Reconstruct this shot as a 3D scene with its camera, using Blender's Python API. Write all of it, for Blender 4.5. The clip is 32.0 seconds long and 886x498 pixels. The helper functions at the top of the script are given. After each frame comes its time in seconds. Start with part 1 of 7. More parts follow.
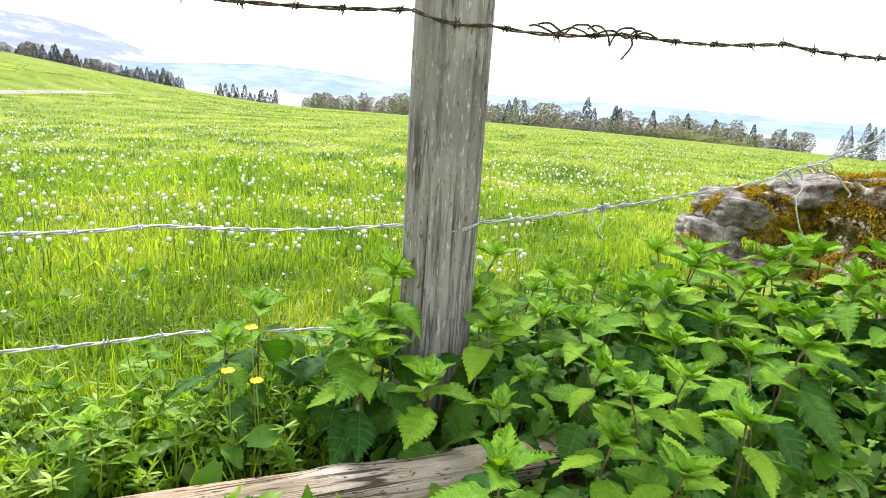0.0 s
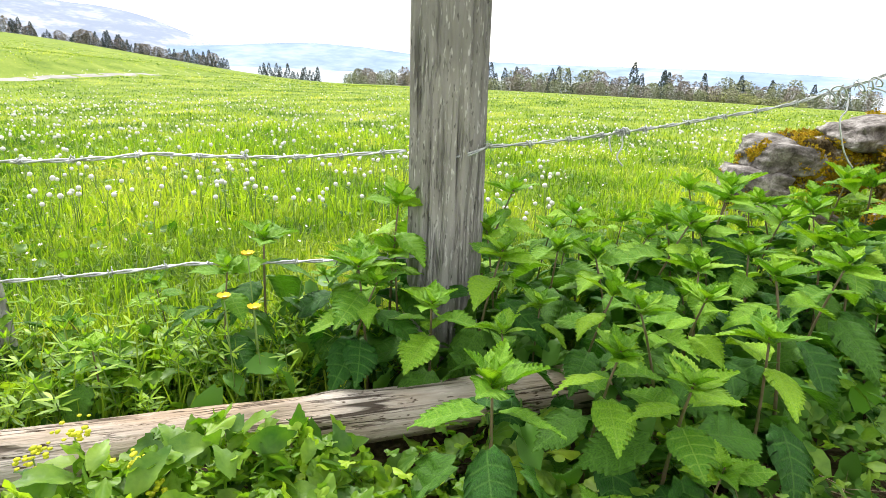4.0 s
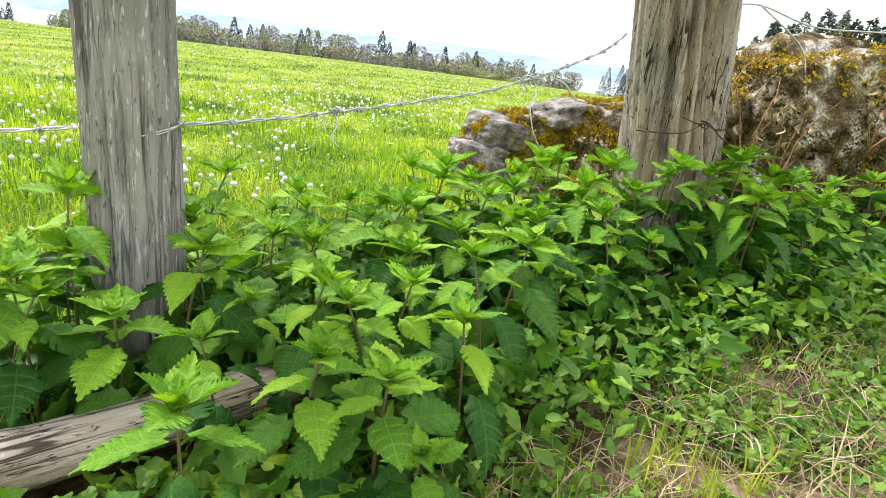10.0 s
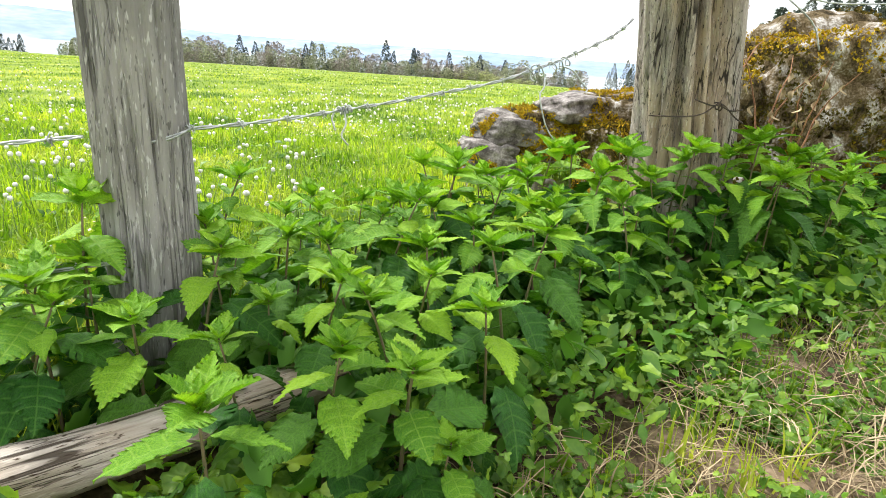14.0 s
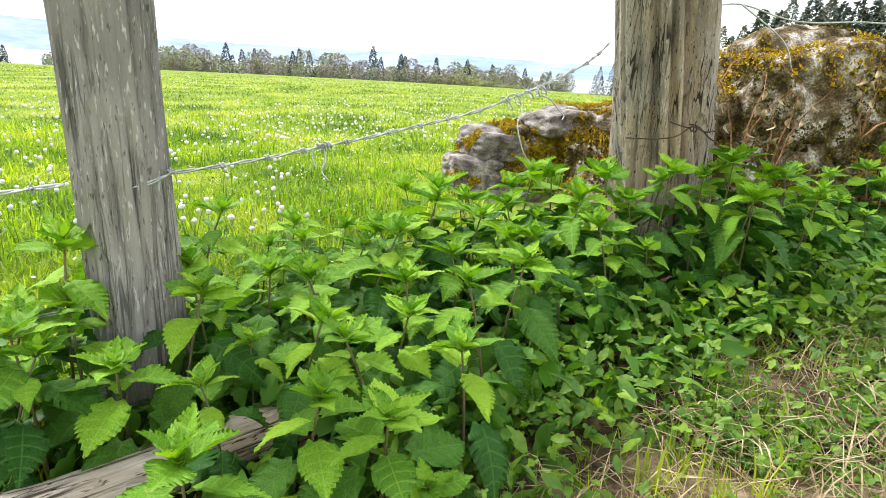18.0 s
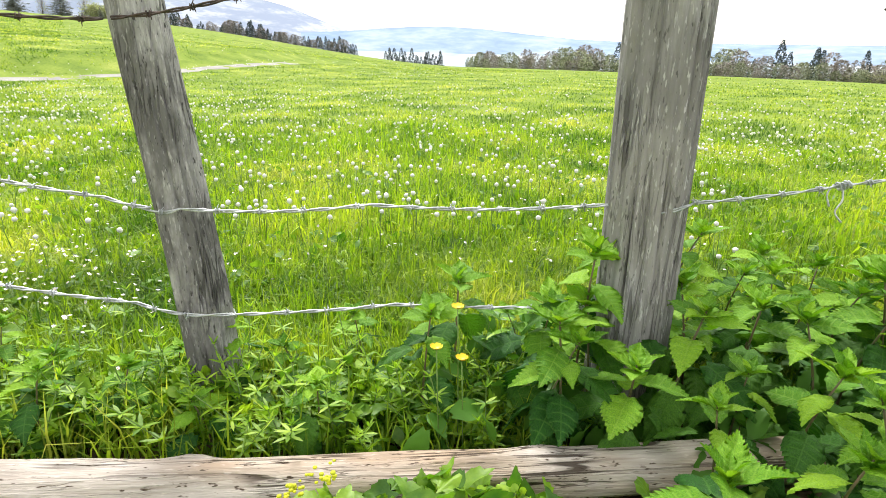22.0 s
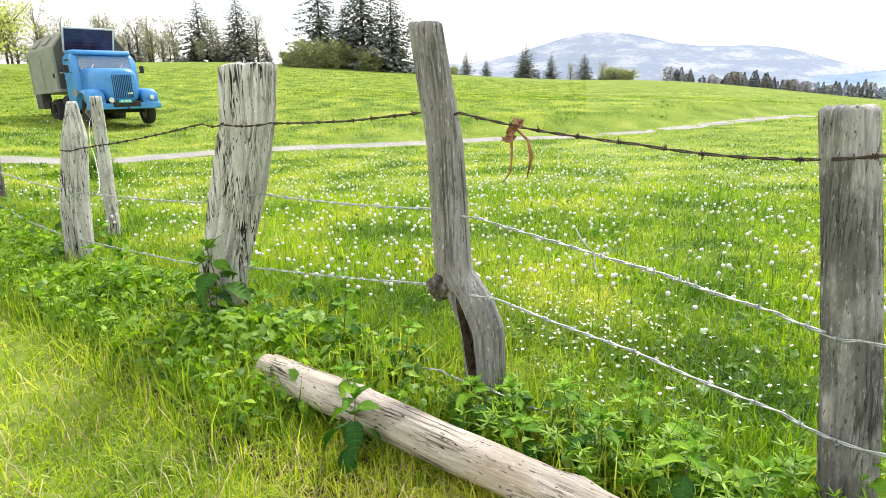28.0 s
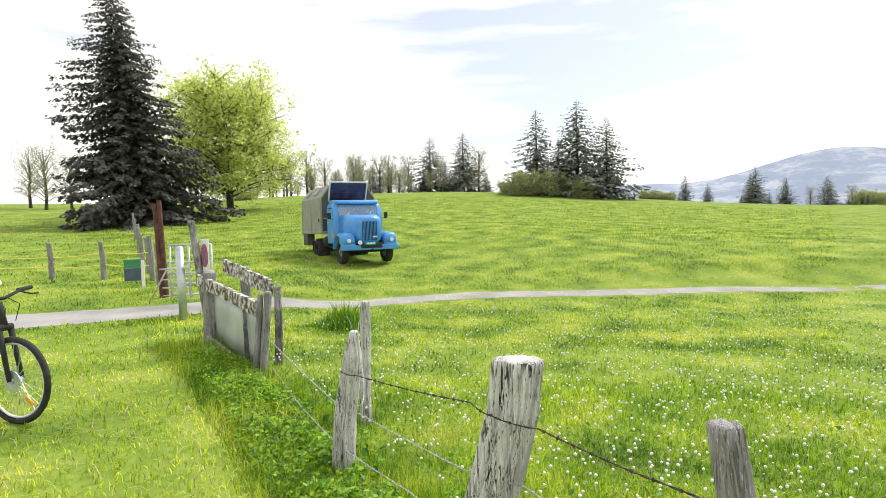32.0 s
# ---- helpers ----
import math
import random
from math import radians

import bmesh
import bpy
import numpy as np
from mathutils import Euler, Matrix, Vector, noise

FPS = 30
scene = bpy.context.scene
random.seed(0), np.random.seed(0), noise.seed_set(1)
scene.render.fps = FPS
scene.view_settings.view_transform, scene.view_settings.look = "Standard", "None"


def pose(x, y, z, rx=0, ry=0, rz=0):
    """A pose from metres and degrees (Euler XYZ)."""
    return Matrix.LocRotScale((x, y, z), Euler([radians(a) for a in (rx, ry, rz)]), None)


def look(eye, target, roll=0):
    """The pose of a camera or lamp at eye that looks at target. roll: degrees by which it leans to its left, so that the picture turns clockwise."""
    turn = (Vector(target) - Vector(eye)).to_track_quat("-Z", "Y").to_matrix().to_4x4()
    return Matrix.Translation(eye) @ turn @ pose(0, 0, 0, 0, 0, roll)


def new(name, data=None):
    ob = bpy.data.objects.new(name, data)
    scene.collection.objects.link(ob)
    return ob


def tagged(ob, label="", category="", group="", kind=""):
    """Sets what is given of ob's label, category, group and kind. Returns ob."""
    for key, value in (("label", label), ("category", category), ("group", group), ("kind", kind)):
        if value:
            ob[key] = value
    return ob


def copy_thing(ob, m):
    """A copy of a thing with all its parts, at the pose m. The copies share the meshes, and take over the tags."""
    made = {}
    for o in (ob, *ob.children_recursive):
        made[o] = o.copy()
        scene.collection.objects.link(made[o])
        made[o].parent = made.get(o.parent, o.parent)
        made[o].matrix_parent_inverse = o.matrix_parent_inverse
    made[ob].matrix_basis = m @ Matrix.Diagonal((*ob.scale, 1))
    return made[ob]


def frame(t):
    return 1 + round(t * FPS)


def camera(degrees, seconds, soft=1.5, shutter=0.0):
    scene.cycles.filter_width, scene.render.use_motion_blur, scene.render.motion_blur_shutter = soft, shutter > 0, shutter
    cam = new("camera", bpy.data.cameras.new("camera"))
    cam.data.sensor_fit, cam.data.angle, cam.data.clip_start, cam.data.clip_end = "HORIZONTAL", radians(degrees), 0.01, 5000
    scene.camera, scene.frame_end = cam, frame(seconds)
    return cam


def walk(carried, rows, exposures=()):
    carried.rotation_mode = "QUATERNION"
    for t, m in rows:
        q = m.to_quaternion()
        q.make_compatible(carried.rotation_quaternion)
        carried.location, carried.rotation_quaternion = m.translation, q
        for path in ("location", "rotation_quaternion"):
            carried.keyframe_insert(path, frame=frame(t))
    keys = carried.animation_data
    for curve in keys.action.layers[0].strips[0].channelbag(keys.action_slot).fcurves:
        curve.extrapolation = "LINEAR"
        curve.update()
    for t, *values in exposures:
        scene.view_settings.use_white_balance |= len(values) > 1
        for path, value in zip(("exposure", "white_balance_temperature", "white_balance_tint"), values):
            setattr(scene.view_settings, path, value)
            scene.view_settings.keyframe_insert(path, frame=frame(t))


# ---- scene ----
cam = camera(74.3, 32.0, soft=0.5)
PATH = [
    (0, (0.221, 0.207, 0.732), (0.197, 2.143, 0.232), 4.87),
    (0.5, (0.215, 0.205, 0.705), (0.160, 2.119, 0.130), 4.49),
    (1, (0.226, 0.195, 0.685), (0.106, 2.101, 0.091), 3.79),
    (1.5, (0.239, 0.200, 0.657), (0.083, 2.102, 0.062), 3.59),
    (2, (0.260, 0.211, 0.645), (0.084, 2.112, 0.048), 3.78),
    (2.5, (0.281, 0.223, 0.634), (0.107, 2.125, 0.039), 3.38),
    (4.5, (0.319, 0.244, 0.626), (0.160, 2.148, 0.033), 2.38),
    (5, (0.338, 0.257, 0.616), (0.218, 2.164, 0.025), 2.49),
    (5.5, (0.360, 0.267, 0.614), (0.305, 2.178, 0.026), 2.99),
    (6, (0.368, 0.277, 0.607), (0.403, 2.190, 0.022), 3.49),
    (6.5, (0.355, 0.292, 0.602), (0.440, 2.203, 0.017), 3.69),
    (7, (0.355, 0.287, 0.603), (0.449, 2.194, 0.008), 3.19),
    (7.5, (0.299, 0.286, 0.602), (0.375, 2.180, -0.036), 3.01),
    (8, (0.267, 0.286, 0.611), (0.317, 2.164, -0.075), 3.03),
    (8.5, (0.306, 0.285, 0.618), (0.364, 2.155, -0.089), 3.34),
    (9, (0.348, 0.313, 0.622), (0.535, 2.178, -0.074), 4.03),
    (9.5, (0.389, 0.299, 0.646), (0.829, 2.129, -0.031), 6.57),
    (10, (0.400, 0.292, 0.660), (1.035, 2.080, 0.026), 7.50),
    (10.5, (0.385, 0.301, 0.646), (1.053, 2.082, 0.028), 7.18),
    (11, (0.374, 0.316, 0.635), (1.023, 2.102, 0.013), 6.49),
    (11.5, (0.373, 0.316, 0.645), (0.966, 2.118, 0.014), 4.91),
    (12, (0.381, 0.306, 0.649), (0.931, 2.122, 0.016), 2.82),
    (12.5, (0.375, 0.302, 0.647), (0.915, 2.122, 0.017), 2.53),
    (13, (0.384, 0.299, 0.649), (0.929, 2.119, 0.024), 2.92),
    (13.5, (0.395, 0.295, 0.644), (0.963, 2.110, 0.022), 3.52),
    (14, (0.400, 0.303, 0.630), (0.990, 2.110, 0.009), 4.11),
    (14.5, (0.404, 0.316, 0.621), (1.020, 2.114, -0.001), 4.70),
    (16.5, (0.449, 0.314, 0.642), (1.175, 2.069, 0.019), 4.55),
    (17, (0.450, 0.302, 0.671), (1.178, 2.057, 0.048), 4.25),
    (17.5, (0.439, 0.295, 0.694), (1.162, 2.061, 0.095), 4.35),
    (18, (0.417, 0.290, 0.697), (1.038, 2.093, 0.092), 3.39),
    (18.5, (0.381, 0.286, 0.705), (0.821, 2.146, 0.114), 2.24),
    (19, (0.338, 0.284, 0.709), (0.603, 2.174, 0.110), 1.58),
    (19.5, (0.325, 0.306, 0.708), (0.452, 2.206, 0.097), 2.00),
    (20, (0.306, 0.309, 0.714), (0.294, 2.203, 0.072), 1.81),
    (20.5, (0.266, 0.289, 0.729), (0.126, 2.169, 0.061), 1.71),
    (21, (0.213, 0.269, 0.747), (-0.067, 2.130, 0.071), 1.70),
    (21.5, (0.164, 0.250, 0.754), (-0.236, 2.087, 0.073), 1.77),
    (22, (0.129, 0.222, 0.762), (-0.410, 2.031, 0.102), 1.62),
    (22.5, (0.081, 0.188, 0.777), (-0.594, 1.964, 0.153), 1.56),
    (23, (0.028, 0.163, 0.777), (-0.790, 1.889, 0.184), 1.58),
    (23.5, (-0.012, 0.136, 0.787), (-0.957, 1.798, 0.202), 1.61),
    (24, (-0.031, 0.109, 0.792), (-1.073, 1.715, 0.211), 1.84),
    (24.5, (-0.051, 0.104, 0.797), (-1.165, 1.667, 0.233), 1.89),
    (26.5, (-0.111, -0.019, 0.849), (-1.578, 1.220, 0.286), -0.76),
    (27, (-0.127, -0.034, 0.847), (-1.679, 1.098, 0.288), -1.38),
    (27.5, (-0.143, -0.076, 0.877), (-1.775, 0.940, 0.322), -1.71),
    (28, (-0.139, -0.097, 0.936), (-1.844, 0.821, 0.437), -1.93),
    (28.5, (-0.118, -0.103, 0.992), (-1.913, 0.689, 0.605), -2.78),
    (29, (-0.100, -0.121, 1.048), (-1.955, 0.578, 0.779), -3.39),
    (29.5, (-0.125, -0.110, 1.100), (-2.026, 0.493, 0.948), -3.69),
    (30, (-0.239, -0.121, 1.312), (-2.158, 0.428, 1.191), -3.55),
    (30.5, (-0.328, -0.260, 1.545), (-2.267, 0.213, 1.426), -3.03),
    (31, (-0.360, -0.335, 1.657), (-2.306, 0.109, 1.531), -2.35),
    (31.5, (-0.319, -0.323, 1.691), (-2.272, 0.090, 1.573), -1.79),
    (32, (-0.237, -0.284, 1.716), (-2.212, 0.015, 1.633), -1.70),
]
walk(cam, [(t, look(eye, target, roll)) for t, eye, target, roll in PATH], exposures=[(0, 0.76), (8, 0.76), (10, 0.86), (17, 0.86), (20, 0.74), (24, 0.68), (28, 0.6), (30, 0.46), (32, 0.32)])

# ---- sky and light ----
world = bpy.data.worlds.new("world")
scene.world = world
world.use_nodes = True
wn, wl = world.node_tree.nodes, world.node_tree.links
wn.clear()
w_out, w_bg = wn.new("ShaderNodeOutputWorld"), wn.new("ShaderNodeBackground")
w_sky, w_mix = wn.new("ShaderNodeTexSky"), wn.new("ShaderNodeMix")
w_sky.sky_type, w_sky.sun_disc = "NISHITA", False
SUN_UP, SUN_ROUND = radians(48), radians(-35)
w_sky.sun_elevation, w_sky.sun_rotation = SUN_UP, SUN_ROUND
w_mix.data_type = "RGBA"
w_co, w_map = wn.new("ShaderNodeTexCoord"), wn.new("ShaderNodeMapping")
w_map.inputs["Scale"].default_value = (1.2, 1.2, 7.5)
w_map.inputs["Location"].default_value = (0.0, 0.0, 0.9)
w_noise, w_ramp = wn.new("ShaderNodeTexNoise"), wn.new("ShaderNodeValToRGB")
w_noise.inputs["Scale"].default_value, w_noise.inputs["Detail"].default_value = 1.6, 5.0
w_ramp.color_ramp.elements[0].position, w_ramp.color_ramp.elements[1].position = 0.36, 0.52
w_ramp.color_ramp.elements[0].color, w_ramp.color_ramp.elements[1].color = (0.4, 0.4, 0.4, 1), (1, 1, 1, 1)
w_mix.inputs[7].default_value = (9.9, 9.7, 9.3, 1)
wl.new(w_co.outputs["Generated"], w_map.inputs["Vector"])
wl.new(w_map.outputs["Vector"], w_noise.inputs["Vector"])
wl.new(w_noise.outputs["Fac"], w_ramp.inputs["Fac"])
wl.new(w_ramp.outputs["Color"], w_mix.inputs[0])
wl.new(w_sky.outputs["Color"], w_mix.inputs[6])
wl.new(w_mix.outputs[2], w_bg.inputs["Color"])
wl.new(w_bg.outputs["Background"], w_out.inputs["Surface"])
w_bg.inputs["Strength"].default_value = 0.108
sun = new("sun", bpy.data.lights.new("sun", "SUN"))
sun.data.energy, sun.data.angle, sun.data.color = 3.0, radians(12), (1.0, 0.965, 0.91)
sun.matrix_world = look((-20 * math.sin(-SUN_ROUND), 20 * math.cos(SUN_ROUND), 24), (0, 0, 0))


# ---- materials ----
def surface(name, cols, scale=8.0, rough=0.8, bump=0.3, fine=60.0, stretch=(1, 1, 1), metal=0.0, spread=(0.3, 0.7), vary=0.0, through_light=0.0, island=False, coord="Object", spec=0.5):
    """A weathered surface: colours mixed by a coarse and a fine noise, with relief."""
    m = bpy.data.materials.new(name)
    m.use_nodes = True
    n, l = m.node_tree.nodes, m.node_tree.links
    b = n["Principled BSDF"]
    b.inputs["Roughness"].default_value, b.inputs["Metallic"].default_value = rough, metal
    b.inputs["Specular IOR Level"].default_value = spec
    co, mp = n.new("ShaderNodeTexCoord"), n.new("ShaderNodeMapping")
    mp.inputs["Scale"].default_value = stretch
    l.new(co.outputs[coord], mp.inputs["Vector"])
    big, small = n.new("ShaderNodeTexNoise"), n.new("ShaderNodeTexNoise")
    big.inputs["Scale"].default_value, small.inputs["Scale"].default_value = scale, fine
    big.inputs["Detail"].default_value, small.inputs["Detail"].default_value = 6, 4
    l.new(mp.outputs["Vector"], big.inputs["Vector"])
    l.new(mp.outputs["Vector"], small.inputs["Vector"])
    add = n.new("ShaderNodeMath")
    add.operation = "MULTIPLY_ADD"
    l.new(small.outputs["Fac"], add.inputs[0])
    add.inputs[1].default_value = 0.4
    sub = n.new("ShaderNodeMath")
    sub.operation = "MULTIPLY_ADD"
    l.new(big.outputs["Fac"], sub.inputs[0])
    sub.inputs[1].default_value, sub.inputs[2].default_value = 1.0, -0.2
    l.new(sub.outputs[0], add.inputs[2])
    ramp = n.new("ShaderNodeValToRGB")
    e = ramp.color_ramp.elements
    e[0].position, e[1].position = spread
    e[0].color, e[1].color = (*cols[0], 1), (*cols[-1], 1)
    for i, c in enumerate(cols[1:-1], 1):
        e.new(spread[0] + (spread[1] - spread[0]) * i / (len(cols) - 1)).color = (*c, 1)
    l.new(add.outputs[0], ramp.inputs["Fac"])
    col = ramp.outputs["Color"]
    if vary:
        hsv = n.new("ShaderNodeHueSaturation")
        if island:
            rnd = n.new("ShaderNodeNewGeometry").outputs["Random Per Island"]
        else:
            rnd = n.new("ShaderNodeObjectInfo").outputs["Random"]
        k = n.new("ShaderNodeMapRange")
        k.inputs["To Min"].default_value, k.inputs["To Max"].default_value = 1 - vary, 1 + vary
        l.new(rnd, k.inputs["Value"])
        l.new(k.outputs["Result"], hsv.inputs["Value"])
        h = n.new("ShaderNodeMapRange")
        h.inputs["To Min"].default_value, h.inputs["To Max"].default_value = 0.5 + 0.04 * vary, 0.5 - 0.06 * vary
        l.new(rnd, h.inputs["Value"])
        l.new(h.outputs["Result"], hsv.inputs["Hue"])
        l.new(col, hsv.inputs["Color"])
        col = hsv.outputs["Color"]
    l.new(col, b.inputs["Base Color"])
    if bump:
        bp = n.new("ShaderNodeBump")
        bp.inputs["Strength"].default_value, bp.inputs["Distance"].default_value = bump, 0.02
        l.new(add.outputs[0], bp.inputs["Height"])
        l.new(bp.outputs["Normal"], b.inputs["Normal"])
    if through_light:
        tr, mx = n.new("ShaderNodeBsdfTranslucent"), n.new("ShaderNodeMixShader")
        warm = n.new("ShaderNodeMix")
        warm.data_type, warm.blend_type = "RGBA", "MULTIPLY"
        warm.inputs[0].default_value = 1.0
        warm.inputs[7].default_value = (1.7, 1.75, 0.7, 1)
        l.new(col, warm.inputs[6])
        l.new(warm.outputs[2], tr.inputs["Color"])
        mx.inputs[0].default_value = through_light
        l.new(b.outputs[0], mx.inputs[1])
        l.new(tr.outputs[0], mx.inputs[2])
        l.new(mx.outputs[0], n["Material Output"].inputs["Surface"])
    return m


def leaf_material(name, dark, light, vein):
    """A leaf with a midrib and side veins drawn in the leaf's own length and width."""
    m = surface(name, [dark, light], scale=30, fine=160, rough=0.5, bump=0.4, vary=0.35, through_light=0.2, coord="UV", spec=0.3)
    n, l = m.node_tree.nodes, m.node_tree.links
    uv, sep = n.new("ShaderNodeTexCoord"), n.new("ShaderNodeSeparateXYZ")
    l.new(uv.outputs["UV"], sep.inputs[0])

    def op(kind, a, c, d=None):
        k = n.new("ShaderNodeMath")
        k.operation = kind
        for i, v in enumerate((a, c, d)):
            if v is None:
                continue
            if isinstance(v, (int, float)):
                k.inputs[i].default_value = v
            else:
                l.new(v, k.inputs[i])
        return k.outputs[0]
    side = op("ABSOLUTE", op("SUBTRACT", sep.outputs[0], 0.5), 0)
    line = op("ABSOLUTE", op("SUBTRACT", op("FRACT", op("MULTIPLY", sep.outputs[1], 5.5), 0), 0.5), 0)
    veins = op("MAXIMUM", op("MULTIPLY", op("SUBTRACT", line, 0.40), 10.0), op("MULTIPLY", op("SUBTRACT", 0.03, side), 40.0))
    veins = op("MINIMUM", op("MAXIMUM", veins, 0.0), 1.0)
    mix = n.new("ShaderNodeMix")
    mix.data_type = "RGBA"
    l.new(op("MULTIPLY", veins, 0.42), mix.inputs[0])
    b = n["Principled BSDF"]
    old = b.inputs["Base Color"].links[0].from_socket
    l.new(old, mix.inputs[6])
    mix.inputs[7].default_value = (*vein, 1)
    l.new(mix.outputs[2], b.inputs["Base Color"])
    return m


def old_wood(name, pale, mid, dark, along=2, grain=170.0, crack=0.5, flecks=0.5, stain=0.5, stain_size=7.0, tint=None, stain_from=0.46):
    """Weathered wood: fine grain, dark checks along it, pale and dark flecks, stains in patches."""
    m = bpy.data.materials.new(name)
    m.use_nodes = True
    n, l = m.node_tree.nodes, m.node_tree.links
    b = n["Principled BSDF"]
    b.inputs["Roughness"].default_value, b.inputs["Specular IOR Level"].default_value = 0.9, 0.2
    co = n.new("ShaderNodeTexCoord")

    def field(scale, squeeze, detail, shift):
        mp, nz = n.new("ShaderNodeMapping"), n.new("ShaderNodeTexNoise")
        k = [1.0, 1.0, 1.0]
        k[along] = squeeze
        mp.inputs["Scale"].default_value = k
        mp.inputs["Location"].default_value = (shift, shift * 0.7, shift * 1.3)
        nz.inputs["Scale"].default_value, nz.inputs["Detail"].default_value, nz.inputs["Roughness"].default_value = scale, detail, 0.6
        l.new(co.outputs["Object"], mp.inputs["Vector"])
        l.new(mp.outputs["Vector"], nz.inputs["Vector"])
        return nz.outputs["Fac"]

    def span(v, a, c, low=0.0, high=1.0):
        k = n.new("ShaderNodeMapRange")
        k.inputs["From Min"].default_value, k.inputs["From Max"].default_value = a, c
        k.inputs["To Min"].default_value, k.inputs["To Max"].default_value = low, high
        l.new(v, k.inputs["Value"])
        return k.outputs["Result"]

    def op(kind, a, c):
        k = n.new("ShaderNodeMath")
        k.operation = kind
        for i, v in enumerate((a, c)):
            if isinstance(v, (int, float)):
                k.inputs[i].default_value = v
            else:
                l.new(v, k.inputs[i])
        return k.outputs[0]

    def blend(fac, a, c):
        k = n.new("ShaderNodeMix")
        k.data_type = "RGBA"
        l.new(fac, k.inputs[0])
        for i, v in ((6, a), (7, c)):
            if isinstance(v, tuple):
                k.inputs[i].default_value = (*v, 1)
            else:
                l.new(v, k.inputs[i])
        return k.outputs[2]

    fine = field(grain, 0.05, 4, 0.0)
    streak = field(grain * 0.32, 0.06, 3, 3.1)
    patch = field(stain_size, 0.55, 5, 7.7)
    check = field(30.0, 0.05, 2, 1.9)
    check2 = field(62.0, 0.07, 2, 5.3)
    fleck = field(grain * 0.85, 0.22, 2, 9.4)
    spot = field(grain * 0.8, 0.25, 2, 12.6)
    tone = op("ADD", op("MULTIPLY", fine, 0.6), op("MULTIPLY", streak, 0.4))
    col = blend(span(tone, 0.36, 0.64), mid, pale)
    if tint:
        col = blend(span(field(stain_size * 0.8, 0.4, 3, 21.0), 0.48, 0.62, 0.0, 0.75), col, tint)
    low = tuple(0.35 * p + 0.65 * q for p, q in zip(mid, dark))
    col = blend(span(patch, stain_from, stain_from + 0.14, 0.0, stain), col, low)
    col = blend(span(fleck, 0.60, 0.68, 0.0, flecks), col, tuple(min(0.85, 1.35 * p) for p in pale))
    col = blend(span(spot, 0.63, 0.69, 0.0, min(1.0, crack + 0.2)), col, dark)
    gap = op("MAXIMUM", span(op("ABSOLUTE", op("SUBTRACT", check, 0.5), 0), 0.012, 0.026, 1.0, 0.0), span(op("ABSOLUTE", op("SUBTRACT", check2, 0.47), 0), 0.006, 0.016, 0.7, 0.0))
    gap = op("MULTIPLY", gap, span(field(9.0, 0.5, 2, 15.0), 0.44, 0.6))
    col = blend(op("MULTIPLY", gap, crack), col, tuple(0.5 * q for q in dark))
    l.new(col, b.inputs["Base Color"])
    bp = n.new("ShaderNodeBump")
    bp.inputs["Strength"].default_value, bp.inputs["Distance"].default_value = 0.8, 0.006
    l.new(op("SUBTRACT", op("ADD", tone, op("MULTIPLY", fleck, 0.4)), op("MULTIPLY", gap, 1.2)), bp.inputs["Height"])
    l.new(bp.outputs["Normal"], b.inputs["Normal"])
    return m


WOOD = old_wood("grey_wood", (0.42, 0.412, 0.418), (0.25, 0.243, 0.246), (0.08, 0.076, 0.076), crack=0.55, flecks=0.75, stain=0.45, tint=(0.30, 0.285, 0.275))
WOOD_DARK = old_wood("dark_grey_wood", (0.52, 0.51, 0.505), (0.32, 0.312, 0.308), (0.03, 0.028, 0.027), grain=200.0, crack=0.6, flecks=0.35, stain=0.9, stain_size=8.0, stain_from=0.43)
WOOD_PALE = old_wood("pale_grey_wood", (0.74, 0.73, 0.71), (0.52, 0.505, 0.49), (0.06, 0.052, 0.046), grain=120.0, crack=1.0, flecks=0.7, stain=0.35)
WOOD_WARM = old_wood("warm_grey_wood", (0.46, 0.42, 0.385), (0.27, 0.232, 0.205), (0.05, 0.042, 0.038), crack=0.95, flecks=0.55, stain=0.5, tint=(0.40, 0.31, 0.21))
LOG_WOOD = old_wood("log_wood", (0.60, 0.55, 0.50), (0.40, 0.345, 0.295), (0.09, 0.065, 0.045), along=0, crack=0.9, flecks=0.35, stain=0.3, stain_size=5.0, tint=(0.46, 0.33, 0.22))
LICHEN_WOOD = surface("lichen_board", [(0.08, 0.07, 0.06), (0.3, 0.28, 0.25), (0.66, 0.65, 0.6)], scale=14, fine=60, rough=0.95, bump=0.7, spread=(0.4, 0.6), spec=0.2)
WIRE = surface("galvanised_wire", [(0.3, 0.315, 0.33), (0.62, 0.645, 0.67)], scale=60, fine=200, rough=0.42, metal=0.5, bump=0.1)
RUST = surface("rusty_wire", [(0.025, 0.02, 0.018), (0.12, 0.085, 0.065)], scale=60, fine=200, rough=0.8, metal=0.2, bump=0.2)
STONE = surface("field_stone", [(0.07, 0.062, 0.058), (0.2, 0.185, 0.175), (0.42, 0.4, 0.385)], scale=15, fine=90, rough=0.95, bump=0.9, vary=0.15, spec=0.2)
MOSS = surface("golden_moss", [(0.2, 0.13, 0.012), (0.52, 0.38, 0.025), (0.72, 0.57, 0.05)], scale=30, fine=120, rough=1.0, bump=0.8, vary=0.3, island=True, spec=0.1)
MOSS_GREEN = surface("brown_green_moss", [(0.04, 0.03, 0.01), (0.13, 0.11, 0.025), (0.24, 0.19, 0.04)], scale=20, fine=90, rough=1.0, bump=0.8, vary=0.3, island=True, spec=0.1)
